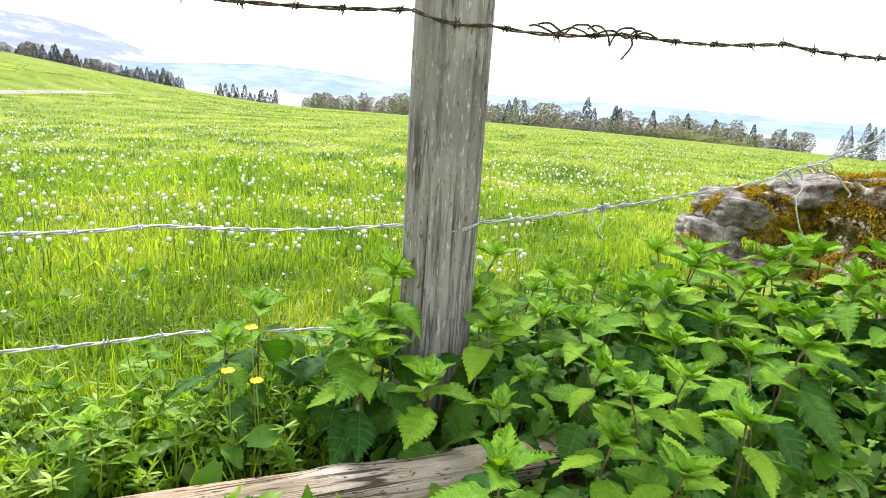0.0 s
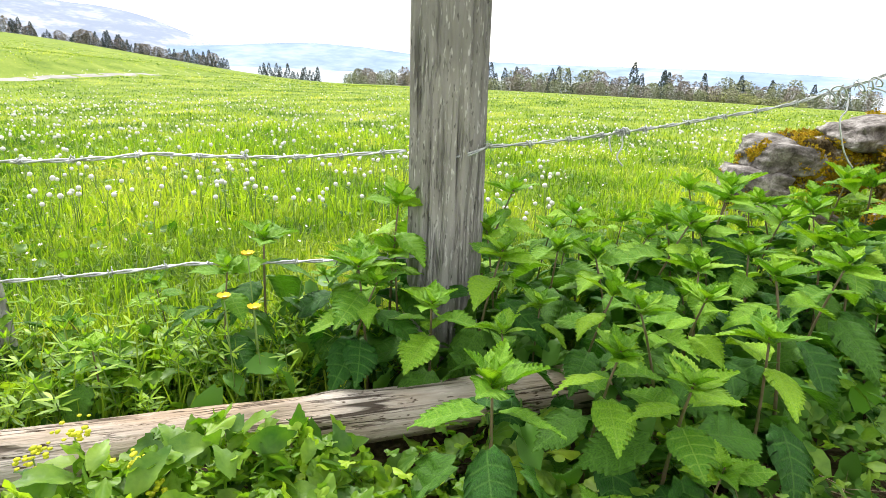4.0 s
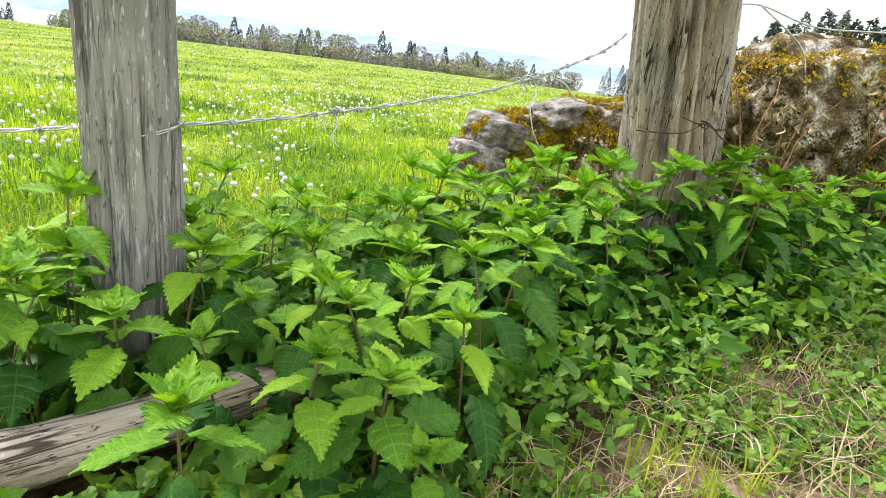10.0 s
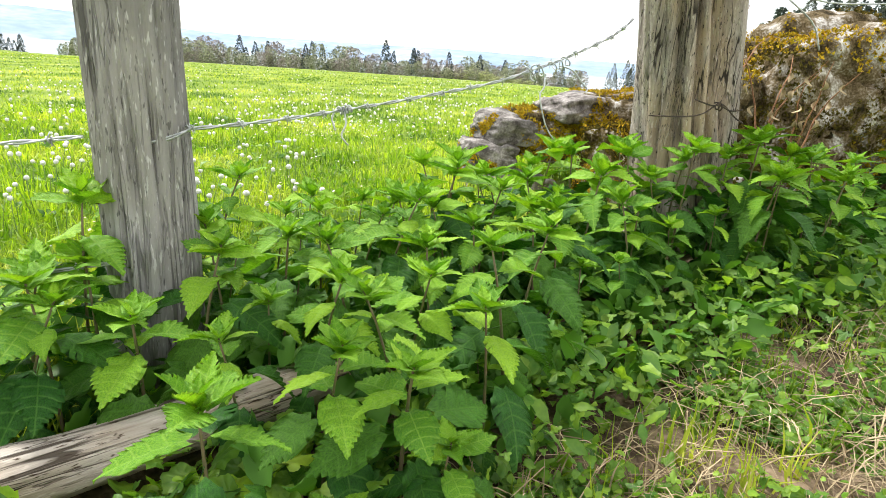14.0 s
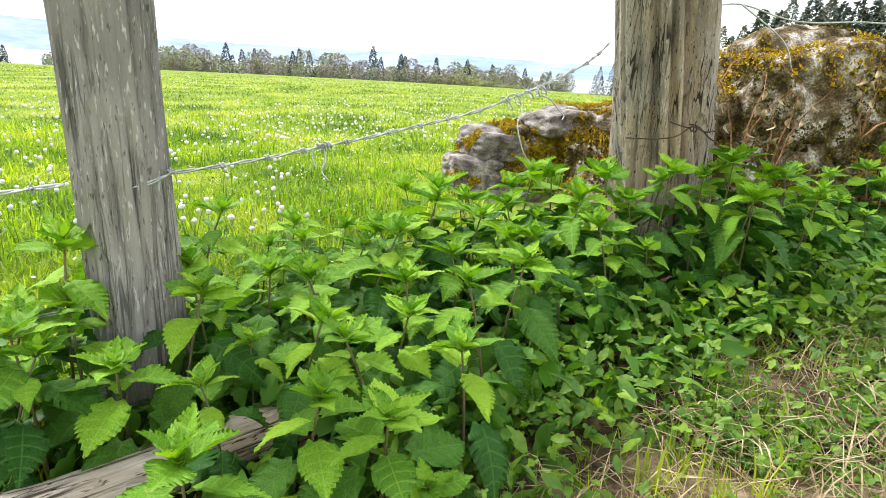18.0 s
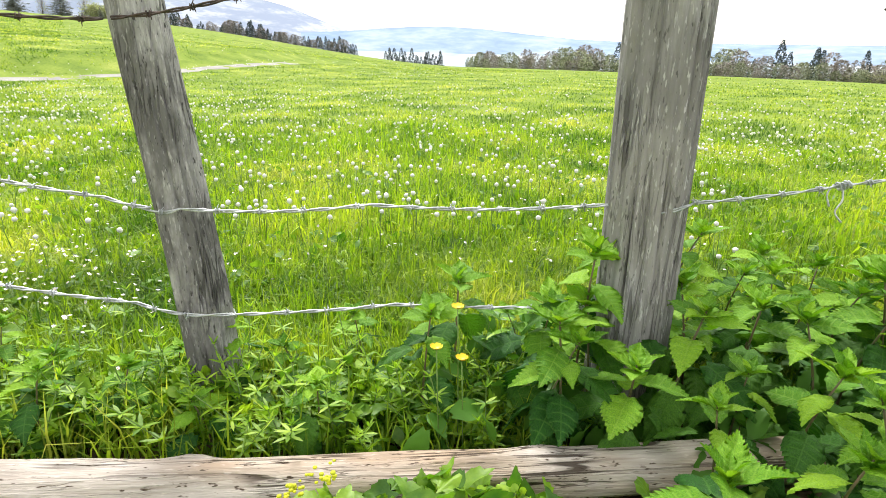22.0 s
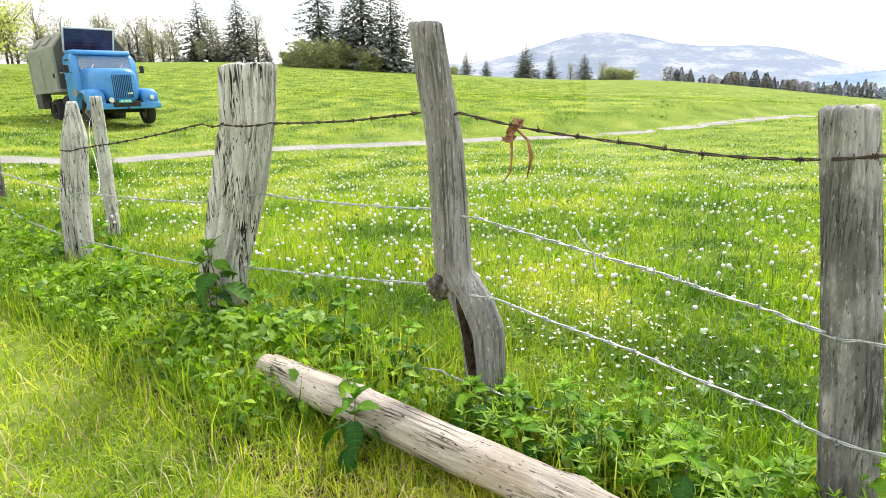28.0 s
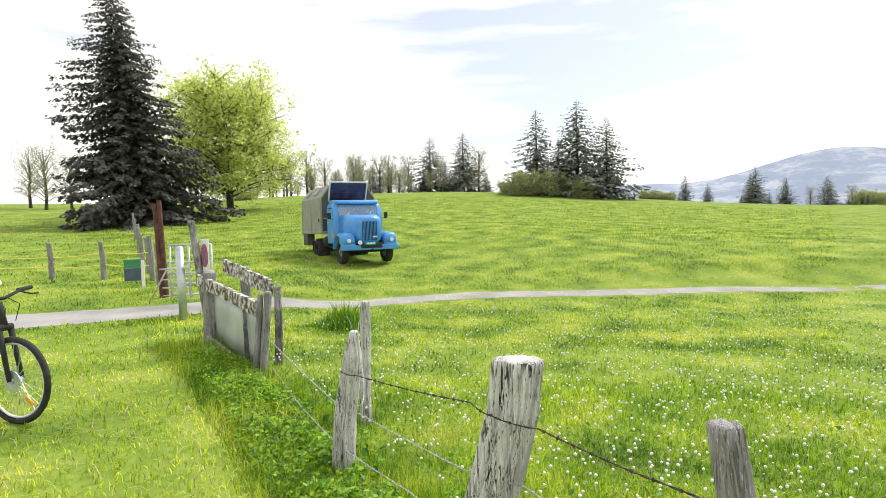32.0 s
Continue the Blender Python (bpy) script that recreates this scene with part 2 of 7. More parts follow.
MOSSY_STONE = surface("mossy_stone", [(0.03, 0.024, 0.014), (0.09, 0.066, 0.032), (0.16, 0.125, 0.075), (0.32, 0.29, 0.25), (0.6, 0.58, 0.55)], scale=10, fine=90, rough=0.95, bump=1.0, spread=(0.33, 0.68), spec=0.1)
SOIL = surface("soil", [(0.02, 0.014, 0.009), (0.1, 0.072, 0.048), (0.28, 0.21, 0.145)], scale=6, fine=80, rough=1.0, bump=0.8, spec=0.1)
MEADOW = surface("meadow_turf", [(0.10, 0.165, 0.026), (0.19, 0.268, 0.042), (0.30, 0.35, 0.08)], scale=0.9, fine=14, rough=1.0, bump=0.9, spread=(0.25, 0.75), spec=0.1, coord="Object")
ROAD = surface("worn_track", [(0.25, 0.24, 0.23), (0.38, 0.37, 0.355)], scale=1.2, fine=30, rough=0.95, bump=0.4, spec=0.2)
GRASS = surface("meadow_blade", [(0.06, 0.145, 0.01), (0.2, 0.315, 0.02), (0.41, 0.45, 0.085)], scale=0.9, fine=5, rough=0.6, bump=0, vary=0.45, spread=(0.36, 0.66), through_light=0.4, island=True)
JUICY = surface("juicy_blade", [(0.09, 0.215, 0.009), (0.225, 0.37, 0.018), (0.38, 0.47, 0.045)], scale=0.9, fine=5, rough=0.55, bump=0, vary=0.4, through_light=0.4, island=True)
LAWN = surface("lawn_blade", [(0.16, 0.28, 0.02), (0.34, 0.44, 0.035), (0.56, 0.58, 0.12)], scale=0.9, fine=5, rough=0.6, bump=0, vary=0.45, through_light=0.4, island=True)
STRAW = surface("dry_stalk", [(0.22, 0.155, 0.085), (0.6, 0.49, 0.31)], scale=10, fine=50, rough=0.9, bump=0.2, vary=0.3, island=True)
NETTLE = leaf_material("nettle_leaf", (0.02, 0.09, 0.008), (0.056, 0.19, 0.015), (0.14, 0.31, 0.05))
NETTLE_YOUNG = leaf_material("young_nettle_leaf", (0.085, 0.262, 0.011), (0.235, 0.45, 0.024), (0.34, 0.53, 0.085))
HERB = surface("herb_leaf", [(0.06, 0.17, 0.014), (0.17, 0.32, 0.028)], scale=20, fine=90, rough=0.5, bump=0.2, vary=0.4, through_light=0.35, island=True)
HERB_LIGHT = surface("yellow_green_leaf", [(0.15, 0.31, 0.015), (0.3, 0.48, 0.035)], scale=20, fine=90, rough=0.5, bump=0.2, vary=0.35, through_light=0.4, island=True)
STEM = surface("nettle_stem", [(0.09, 0.11, 0.03), (0.20, 0.13, 0.09)], scale=20, fine=90, rough=0.6, bump=0.1)
SEED_HEAD = surface("dandelion_clock", [(0.72, 0.71, 0.71), (0.9, 0.89, 0.89)], scale=200, fine=600, rough=1.0, bump=0.3)
PETAL = surface("daisy_petal", [(0.68, 0.62, 0.66), (0.84, 0.81, 0.83)], scale=200, fine=600, rough=0.9, bump=0)
YELLOW = surface("buttercup_petal", [(0.75, 0.5, 0.01), (0.85, 0.62, 0.02)], scale=100, fine=300, rough=0.4, bump=0)
GREENSTEM = surface("flower_stem", [(0.12, 0.22, 0.04), (0.2, 0.3, 0.08)], scale=30, fine=90, rough=0.6, bump=0)
BARK = surface("bark", [(0.05, 0.04, 0.033), (0.16, 0.135, 0.115)], scale=3, fine=20, rough=1.0, bump=0.9, stretch=(1, 1, 0.3), spec=0.1)
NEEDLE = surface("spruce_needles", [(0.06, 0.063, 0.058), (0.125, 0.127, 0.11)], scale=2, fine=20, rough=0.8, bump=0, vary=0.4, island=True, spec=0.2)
# hill spruces: needle colour lightened and greyed to paint in the haze
NEEDLE_HAZED = surface("hazed_hill_needles", [(0.14, 0.158, 0.142), (0.235, 0.258, 0.222)], scale=1, fine=9, rough=0.8, bump=0, vary=0.4, island=True, spec=0.2)
SPRING_LEAF = surface("spring_leaves", [(0.4, 0.46, 0.19), (0.62, 0.66, 0.33)], scale=2, fine=20, rough=0.7, bump=0, vary=0.3, through_light=0.35, island=True)
BUSH_LEAF = surface("bush_leaves", [(0.25, 0.28, 0.16), (0.42, 0.45, 0.27)], scale=1, fine=9, rough=0.8, bump=0, vary=0.4, through_light=0.25, island=True)
# far woods: bluish and greyish tones with the aerial haze mixed in
FAR_NEEDLE_HAZED = surface("hazed_far_needles", [(0.06, 0.08, 0.078), (0.115, 0.14, 0.13)], scale=0.2, fine=1, rough=0.9, bump=0, vary=0.35, island=True, spec=0.1)
FAR_LEAF_HAZED = surface("hazed_budding_leaves", [(0.2, 0.23, 0.15), (0.36, 0.385, 0.25)], scale=0.2, fine=1, rough=0.9, bump=0, vary=0.35, island=True, spec=0.1)
# twigs of distant trees, also paled for haze
TWIG_HAZED = surface("hazed_bare_twigs", [(0.22, 0.195, 0.175), (0.36, 0.325, 0.29)], scale=1, fine=9, rough=0.9, bump=0, vary=0.3, island=True)
# backdrop: valley haze is painted into these blue, low-contrast colours
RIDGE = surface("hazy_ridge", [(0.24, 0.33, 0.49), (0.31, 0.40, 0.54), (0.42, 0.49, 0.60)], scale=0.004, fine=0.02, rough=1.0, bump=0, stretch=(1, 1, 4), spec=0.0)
SNOW = surface("hazed_snowy_mountain", [(0.30, 0.35, 0.46), (0.34, 0.385, 0.485), (0.46, 0.495, 0.57)], scale=0.006, fine=0.03, rough=1.0, bump=0, stretch=(1, 1, 3.0), spread=(0.42, 0.64), spec=0.0)
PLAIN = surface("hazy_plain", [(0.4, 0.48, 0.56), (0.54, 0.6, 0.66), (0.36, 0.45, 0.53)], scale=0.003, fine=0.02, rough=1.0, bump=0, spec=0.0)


# ---- building helpers ----
def link(name, bm, material, parent=None, label="", smooth=True):
    me = bpy.data.meshes.new(name)
    bm.to_mesh(me)
    bm.free()
    if smooth:
        me.shade_smooth()
    me.materials.append(material)
    ob = new(name, me)
    if parent:
        ob.parent = parent
    return tagged(ob, label)


def part(name, bm, material, parent, label="", smooth=False):
    return link(name, bm, material, parent, label, smooth)


def thing(name, label, category, m=None, group="", kind=""):
    ob = new(name)
    ob.empty_display_size = 0.1
    if m is not None:
        ob.matrix_basis = m
    return tagged(ob, label, category, group, kind)


def raw(name, verts, tris, material, parent=None, smooth=False, uv=None):
    """One mesh from arrays of vertices and triangles."""
    verts, tris = np.asarray(verts, dtype=np.float32), np.asarray(tris, dtype=np.int32)
    me = bpy.data.meshes.new(name)
    me.vertices.add(len(verts))
    me.vertices.foreach_set("co", verts.ravel())
    me.loops.add(tris.size)
    me.loops.foreach_set("vertex_index", tris.ravel())
    me.polygons.add(len(tris))
    me.polygons.foreach_set("loop_start", np.arange(0, tris.size, 3, dtype=np.int32))
    if uv is not None:
        lay = me.uv_layers.new(name="uv")
        lay.data.foreach_set("uv", np.asarray(uv, dtype=np.float32)[tris.ravel()].ravel())
    me.materials.append(material)
    me.update(calc_edges=True)
    if smooth:
        me.shade_smooth()
    ob = new(name, me)
    if parent:
        ob.parent = parent
    return ob


def spread_out(verts, tris, places):
    """Copies of a small shape at many 4 x 4 poses, joined."""
    verts, tris, places = np.asarray(verts, float), np.asarray(tris), np.asarray(places, float)
    v = np.einsum("nij,kj->nki", places[:, :3, :3], verts) + places[:, None, :3, 3]
    t = tris[None] + (np.arange(len(places)) * len(verts))[:, None, None]
    return v.reshape(-1, 3), t.reshape(-1, 3)


def turns(yaw, pitch, roll, size, at):
    """Many 4 x 4 poses from arrays of angles, sizes and places."""
    n = len(yaw)
    cy, sy, cp, sp, cr, sr = np.cos(yaw), np.sin(yaw), np.cos(pitch), np.sin(pitch), np.cos(roll), np.sin(roll)
    z, o = np.zeros(n), np.ones(n)
    rz = np.stack([cy, -sy, z, sy, cy, z, z, z, o], 1).reshape(n, 3, 3)
    rx = np.stack([o, z, z, z, cp, -sp, z, sp, cp], 1).reshape(n, 3, 3)
    ry = np.stack([cr, z, sr, z, o, z, -sr, z, cr], 1).reshape(n, 3, 3)
    m = np.zeros((n, 4, 4))
    m[:, :3, :3] = rz @ rx @ ry * np.asarray(size).reshape(-1, 1, 1)
    m[:, :3, 3] = at
    m[:, 3, 3] = 1
    return m


def tube(bm, pts, radii, sides=8, cap=True):
    """A tube through points, into bm."""
    pts = [Vector(p) for p in pts]
    if isinstance(radii, (int, float)):
        radii = [radii] * len(pts)
    rings, side = [], None
    for i, p in enumerate(pts):
        d = (pts[min(i + 1, len(pts) - 1)] - pts[max(i - 1, 0)]).normalized()
        if side is None:
            side = d.orthogonal().normalized()
        side = (side - d * side.dot(d)).normalized()
        up = d.cross(side)
        rings.append([bm.verts.new(p + radii[i] * (math.cos(a) * side + math.sin(a) * up)) for a in (2 * math.pi * k / sides for k in range(sides))])
    for a, b in zip(rings, rings[1:]):
        for k in range(sides):
            bm.faces.new((a[k], a[(k + 1) % sides], b[(k + 1) % sides], b[k]))
    if cap:
        bm.faces.new(rings[0][::-1])
        bm.faces.new(rings[-1])
    return bm


def tubes(*runs, sides=8):
    bm = bmesh.new()
    for pts, r in runs:
        tube(bm, pts, r, sides)
    return bm


def block(size, at=(0, 0, 0), bevel=0.01, turn=(0, 0, 0), segs=1):
    bm = bmesh.new()
    bmesh.ops.create_cube(bm, size=1)
    bmesh.ops.scale(bm, vec=size, verts=bm.verts)
    if bevel:
        bmesh.ops.bevel(bm, geom=bm.edges[:], offset=min(bevel, min(size) * 0.45), segments=segs, affect="EDGES", profile=0.6)
    bmesh.ops.transform(bm, matrix=pose(*at, *turn), verts=bm.verts)
    return bm


def loft(rings, close=True, cap=True):
    """A skin over rings of points, all with as many points."""
    bm = bmesh.new()
    vs = [[bm.verts.new(p) for p in ring] for ring in rings]
    n = len(rings[0])
    for a, b in zip(vs, vs[1:]):
        for k in range(n if close else n - 1):
            bm.faces.new((a[k], a[(k + 1) % n], b[(k + 1) % n], b[k]))
    if cap and close:
        bm.faces.new(vs[0][::-1])
        bm.faces.new(vs[-1])
    bmesh.ops.recalc_face_normals(bm, faces=bm.faces)
    return bm


def smoothstep(a, b, x):
    t = np.clip((np.asarray(x, float) - a) / (b - a), 0, 1)
    return t * t * (3 - 2 * t)


# ---- the lie of the land ----
def track_x(y):
    """The middle of the farm track."""
    return -15.05 + 3.4 * smoothstep(3.5, -7.5, y) + 1.5 * smoothstep(9, 17, y)


def ground(x, y):
    """Height of the ground: flat along the fence, a dip, then a hill to the west and a gentle fall to the north."""
    x, y = np.asarray(x, float), np.asarray(y, float)
    r = np.hypot(x + 0.3, y)
    az = np.degrees(np.arctan2(-(x + 0.3), y))
    el = -2.3 + 3.2 * smoothstep(14, 46, az) + 2.7 * smoothstep(42, 84, az) - 0.6 * smoothstep(90, 112, az) - 2.8 * smoothstep(128, 175, az)
    top = 85 * np.tan(np.radians(el)) + 1.25
    s = np.clip((r - 13) / 72, 0, 1)
    z = -0.06 + top * s ** 1.2 * (1.1 - 0.1 * s)
    z = z - np.clip((r - 85) * 0.09, 0, 90) * np.clip((r - 85) / 40, 0, 1)
    z = z - 0.42 * np.exp(-((x + 13) ** 2 + (y - 11) ** 2) / 80)
    z = z + 0.26 * smoothstep(-2.5, -6, x) * smoothstep(0.2, -2.8, y) * smoothstep(30, 12, r)
    z = z + 0.35 * smoothstep(0.9, 2.4, track_x(y) - x) * smoothstep(4, 9, y) * smoothstep(40, 25, r)
    z = z + 0.10 * smoothstep(1.2, 2.0, x) * smoothstep(1.4, 1.9, y) * smoothstep(5, 2.5, r)
    z = z - 0.08 * np.exp(-((x - track_x(y)) / 0.85) ** 2) * smoothstep(9.5, 13, y) * smoothstep(40, 25, r)
    z = z + 0.02 * smoothstep(14, 8, r) * np.sin(x * 1.7 + 0.6 * y) * np.sin(y * 1.3 - 0.4 * x) * smoothstep(1.5, 6, r)
    return z


def gz(x, y):
    return float(ground(x, y))


FENCE = [(5.5, 2.7), (1.76, 2.05), (0.2, 1.5), (-0.74, 1.22), (-1.66, 0.80), (-2.8, 0.36), (-4.38, -0.36), (-6.36, -1.2), (-8.4, -2.2), (-9.9, -2.95)]


def fence_y(x):
    """The fence's line, as y over x."""
    xs = [p[0] for p in FENCE][::-1]
    ys = [p[1] for p in FENCE][::-1]
    return np.interp(x, xs, ys)


def build_ground():
    rings, segs = 190, 240
    radii = np.concatenate([[0], np.geomspace(0.08, 4600, rings)])
    ang = np.linspace(0, 2 * np.pi, segs, endpoint=False)
    rr, aa = np.meshgrid(radii[1:], ang, indexing="ij")
    x, y = -0.3 + rr * np.cos(aa), rr * np.sin(aa)
    v = np.stack([x, y, ground(x, y)], -1).reshape(-1, 3)
    v = np.vstack([v, [[-0.3, 0, gz(-0.3, 0)]]])
    i, j = np.meshgrid(np.arange(rings - 1), np.arange(segs), indexing="ij")
    a, b = i * segs + j, i * segs + (j + 1) % segs
    c, d = a + segs, b + segs
    t = np.concatenate([np.stack([a, c, d], -1).reshape(-1, 3), np.stack([a, d, b], -1).reshape(-1, 3)])
    k = np.arange(segs)
    t = np.vstack([t, np.stack([np.full(segs, len(v) - 1), k, (k + 1) % segs], -1)])
    return tagged(raw("ground", v, t, MEADOW, smooth=True), "bright green meadow turf over gently rolling ground", "meadow", kind="structure")


build_ground()


def build_track():
    ys = np.linspace(-26, 23, 220)
    rows = []
    for y in ys:
        c = float(track_x(y))
        w = 0.42 + 0.5 * float(smoothstep(-0.5, -3.5, y)) + 0.06 * noise.noise((y * 0.9, 0, 3))
        rows.append([(c + k * w + 0.1 * noise.noise((y * 1.3, k, 7)), y) for k in (-1, -0.6, -0.2, 0.2, 0.6, 1)])
    bm = bmesh.new()
    vs = [[bm.verts.new((px, py, gz(px, py) + 0.025 - 0.02 * (abs(k - 2.5) > 2))) for k, (px, py) in enumerate(r)] for r in rows]
    for a, b in zip(vs, vs[1:]):
        for k in range(5):
            bm.faces.new((a[k], a[k + 1], b[k + 1], b[k]))
    ob = link("road", bm, ROAD)
    tagged(ob, "pale worn farm track between grass verges", "track", kind="structure")


build_track()


# ---- fence ----
def weathered_post(name, label, axis, radii, material, seed, flat=1.0, turn=0.0, tip=0.0, grooves=1.0, kind_group="fence posts", split=None, clefts=()):
    """A split or round post: axis points from foot to head, with radii; weather-cut grooves run along it."""
    rows, sides = 44, 96
    axis = [Vector(p) for p in axis]
    bm = bmesh.new()
    rings = []
    for i in range(rows):
        f = i / (rows - 1) * (len(axis) - 1)
        k = min(int(f), len(axis) - 2)
        f -= k
        q = axis[k].lerp(axis[k + 1], f)
        r = radii[k] * (1 - f) + radii[k + 1] * f
        ring = []
        for s in range(sides):
            a = 2 * math.pi * s / sides
            c, d = math.cos(a), math.sin(a)
            g = noise.noise((c * 3.2 + seed, d * 3.2, q.z * 1.1)) * 0.10 + noise.noise((c * 9 + seed, d * 9, q.z * 1.8)) * 0.07 * grooves
            g -= 0.16 * grooves * max(0, noise.noise((c * 6 - seed, d * 6, q.z * 0.8)) - 0.28)
            g -= 0.2 * grooves * (1 - abs(noise.noise((c * 3.1 - seed * 2, d * 3.1, q.z * 0.45)))) ** 16
            if split is not None:
                g -= 0.8 * math.exp(-((a - split % (2 * math.pi)) / 0.17) ** 2) * (1 if q.z < 0.35 else 0)
            for where, broad, deep in clefts:
                off = (a - where - 0.12 * noise.noise((q.z * 2.3, where, 1.0)) + math.pi) % (2 * math.pi) - math.pi
                g -= deep * math.exp(-(off / broad) ** 2)
            rr = r * (1 + g)
            u, v = rr * c, rr * d * flat
            w = Vector((u * math.cos(turn) - v * math.sin(turn), u * math.sin(turn) + v * math.cos(turn), 0))
            drop = 0.0
            if i >= rows - 2:
                drop = 0.009 * noise.noise((c * 4 + seed, d * 4, 9.0)) + tip * (abs(c) - 0.3)
            ring.append(bm.verts.new(q + w - Vector((0, 0, drop))))
        rings.append(ring)
    for a, b in zip(rings, rings[1:]):
        for s in range(sides):
            bm.faces.new((a[s], a[(s + 1) % sides], b[(s + 1) % sides], b[s]))
    mid = bm.verts.new(axis[-1] + Vector((0, 0, 0.006 + tip * 0.25)))
    inner = []
    for v in rings[-1]:
        inner.append(bm.verts.new(v.co.lerp(mid.co, 0.22) + Vector((0, 0, 0.008))))
    for s in range(sides):
        bm.faces.new((rings[-1][s], rings[-1][(s + 1) % sides], inner[(s + 1) % sides], inner[s]))
        bm.faces.new((inner[s], inner[(s + 1) % sides], mid))
    return tagged(link(name, bm, material), label, "fence post", kind_group)


weathered_post("fence_post", "thick grey weathered round fence post among nettles", [(0.195, 1.50, -0.2), (0.196, 1.50, 0.3), (0.191, 1.50, 0.6), (0.181, 1.50, 1.22)], [0.092, 0.088, 0.084, 0.079], WOOD, 1.0)
weathered_post("fence_post", "very thick split grey-brown post in front of mossy stones", [(1.955, 2.072, -0.2), (1.868, 2.072, 0.35), (1.812, 2.072, 0.7), (1.70, 2.072, 1.4)], [0.2, 0.19, 0.18, 0.172], WOOD_WARM, 3.0, flat=0.85, grooves=1.6, clefts=((radians(262), 0.09, 0.42), (radians(284), 0.05, 0.2), (radians(243), 0.04, 0.12)))
weathered_post("fence_post", "slim grey post with dark weathered patches, wire stapled on", [(-0.69, 1.215, -0.2), (-0.735, 1.215, 0.3), (-0.775, 1.217, 0.6), (-0.815, 1.218, 0.885)], [0.058, 0.057, 0.055, 0.052], WOOD_DARK, 5.0)
weathered_post("fence_post", "bent grey post with a gnarled knot and a long split", [(-1.612, 0.85, -0.25), (-1.62, 0.842, 0.1), (-1.625, 0.837, 0.22), (-1.643, 0.807, 0.32), (-1.675, 0.765, 0.42), (-1.682, 0.752, 0.8), (-1.70, 0.71, 1.135)], [0.064, 0.066, 0.07, 0.07, 0.058, 0.054, 0.049], WOOD, 7.0, grooves=1.0, split=-1.35)
weathered_post("fence_post", "broad split grey post with peeling lichen-spotted bark", [(-2.90, 0.20, -0.2), (-2.88, 0.24, 0.2), (-2.83, 0.33, 0.55), (-2.79, 0.40, 0.85), (-2.775, 0.43, 1.095)], [0.12, 0.122, 0.132, 0.126, 0.122], WOOD_PALE, 9.0, flat=0.7, turn=0.9, grooves=1.8, clefts=((radians(250), 0.07, 0.3), (radians(215), 0.05, 0.2), (radians(300), 0.05, 0.2)))
weathered_post("fence_post", "pale grey post with a pointed rotten top", [(-4.40, -0.43, -0.2), (-4.39, -0.39, 0.4), (-4.385, -0.33, 0.78), (-4.38, -0.31, 0.98)], [0.082, 0.08, 0.07, 0.03], WOOD_PALE, 11.0, grooves=1.5)
weathered_post("fence_post", "thin grey stake leaning behind the fence", [(-5.61, -0.24, -0.2), (-5.605, -0.22, 0.5), (-5.605, -0.205, 1.03)], [0.052, 0.05, 0.043], WOOD_PALE, 13.0)


KNOT = surface("knot_wood", [(0.03, 0.026, 0.022), (0.12, 0.105, 0.095), (0.3, 0.28, 0.265)], scale=30, fine=140, rough=0.95, bump=1.0, spec=0.1)
# near-black brown for the shaded depth of the post's split
SPLIT = surface("split_shade", [(0.012, 0.01, 0.008), (0.08, 0.055, 0.04)], scale=40, fine=150, rough=1.0, bump=0.8, spec=0.1)


def knot_lump():
    bm = bmesh.new()
    bmesh.ops.create_icosphere(bm, subdivisions=3, radius=0.047)
    for v in bm.verts:
        v.co *= 1 + 0.45 * noise.noise(v.co * 45)
        v.co.x *= 0.8
    bmesh.ops.translate(bm, vec=(-1.686, 0.735, 0.368), verts=bm.verts)
    return bm


post_with_knot = bpy.data.objects["fence_post.003"]
# slightly raised dark strip along the split, painting in its shaded depth
part("split", tubes(([(-1.61 + 0.066 * math.cos(-1.3) - 0.03 * f, 0.842 + 0.064 * math.sin(-1.3) - 0.035 * f * f, 0.0 + 0.36 * f) for f in (0, 0.2, 0.4, 0.6, 0.8, 1.0)], [0.004, 0.011, 0.014, 0.013, 0.014, 0.006]), sides=7), SPLIT, post_with_knot, "long split below the knot, its shaded depth a dark strip")
part("knot", knot_lump(), KNOT, post_with_knot, "gnarled dark branch knot", smooth=True)


def wire_line(pts, step=0.02, sag=0.0):
    """Evenly spaced points along a run of wire."""
    out = []
    for a, b in zip(pts, pts[1:]):
        a, b = Vector(a), Vector(b)
        n = max(2, int((b - a).length / step))
        for i in range(n):
            f = i / n
            out.append(a.lerp(b, f) - Vector((0, 0, sag * 4 * f * (1 - f))))
    out.append(Vector(pts[-1]))
    return out


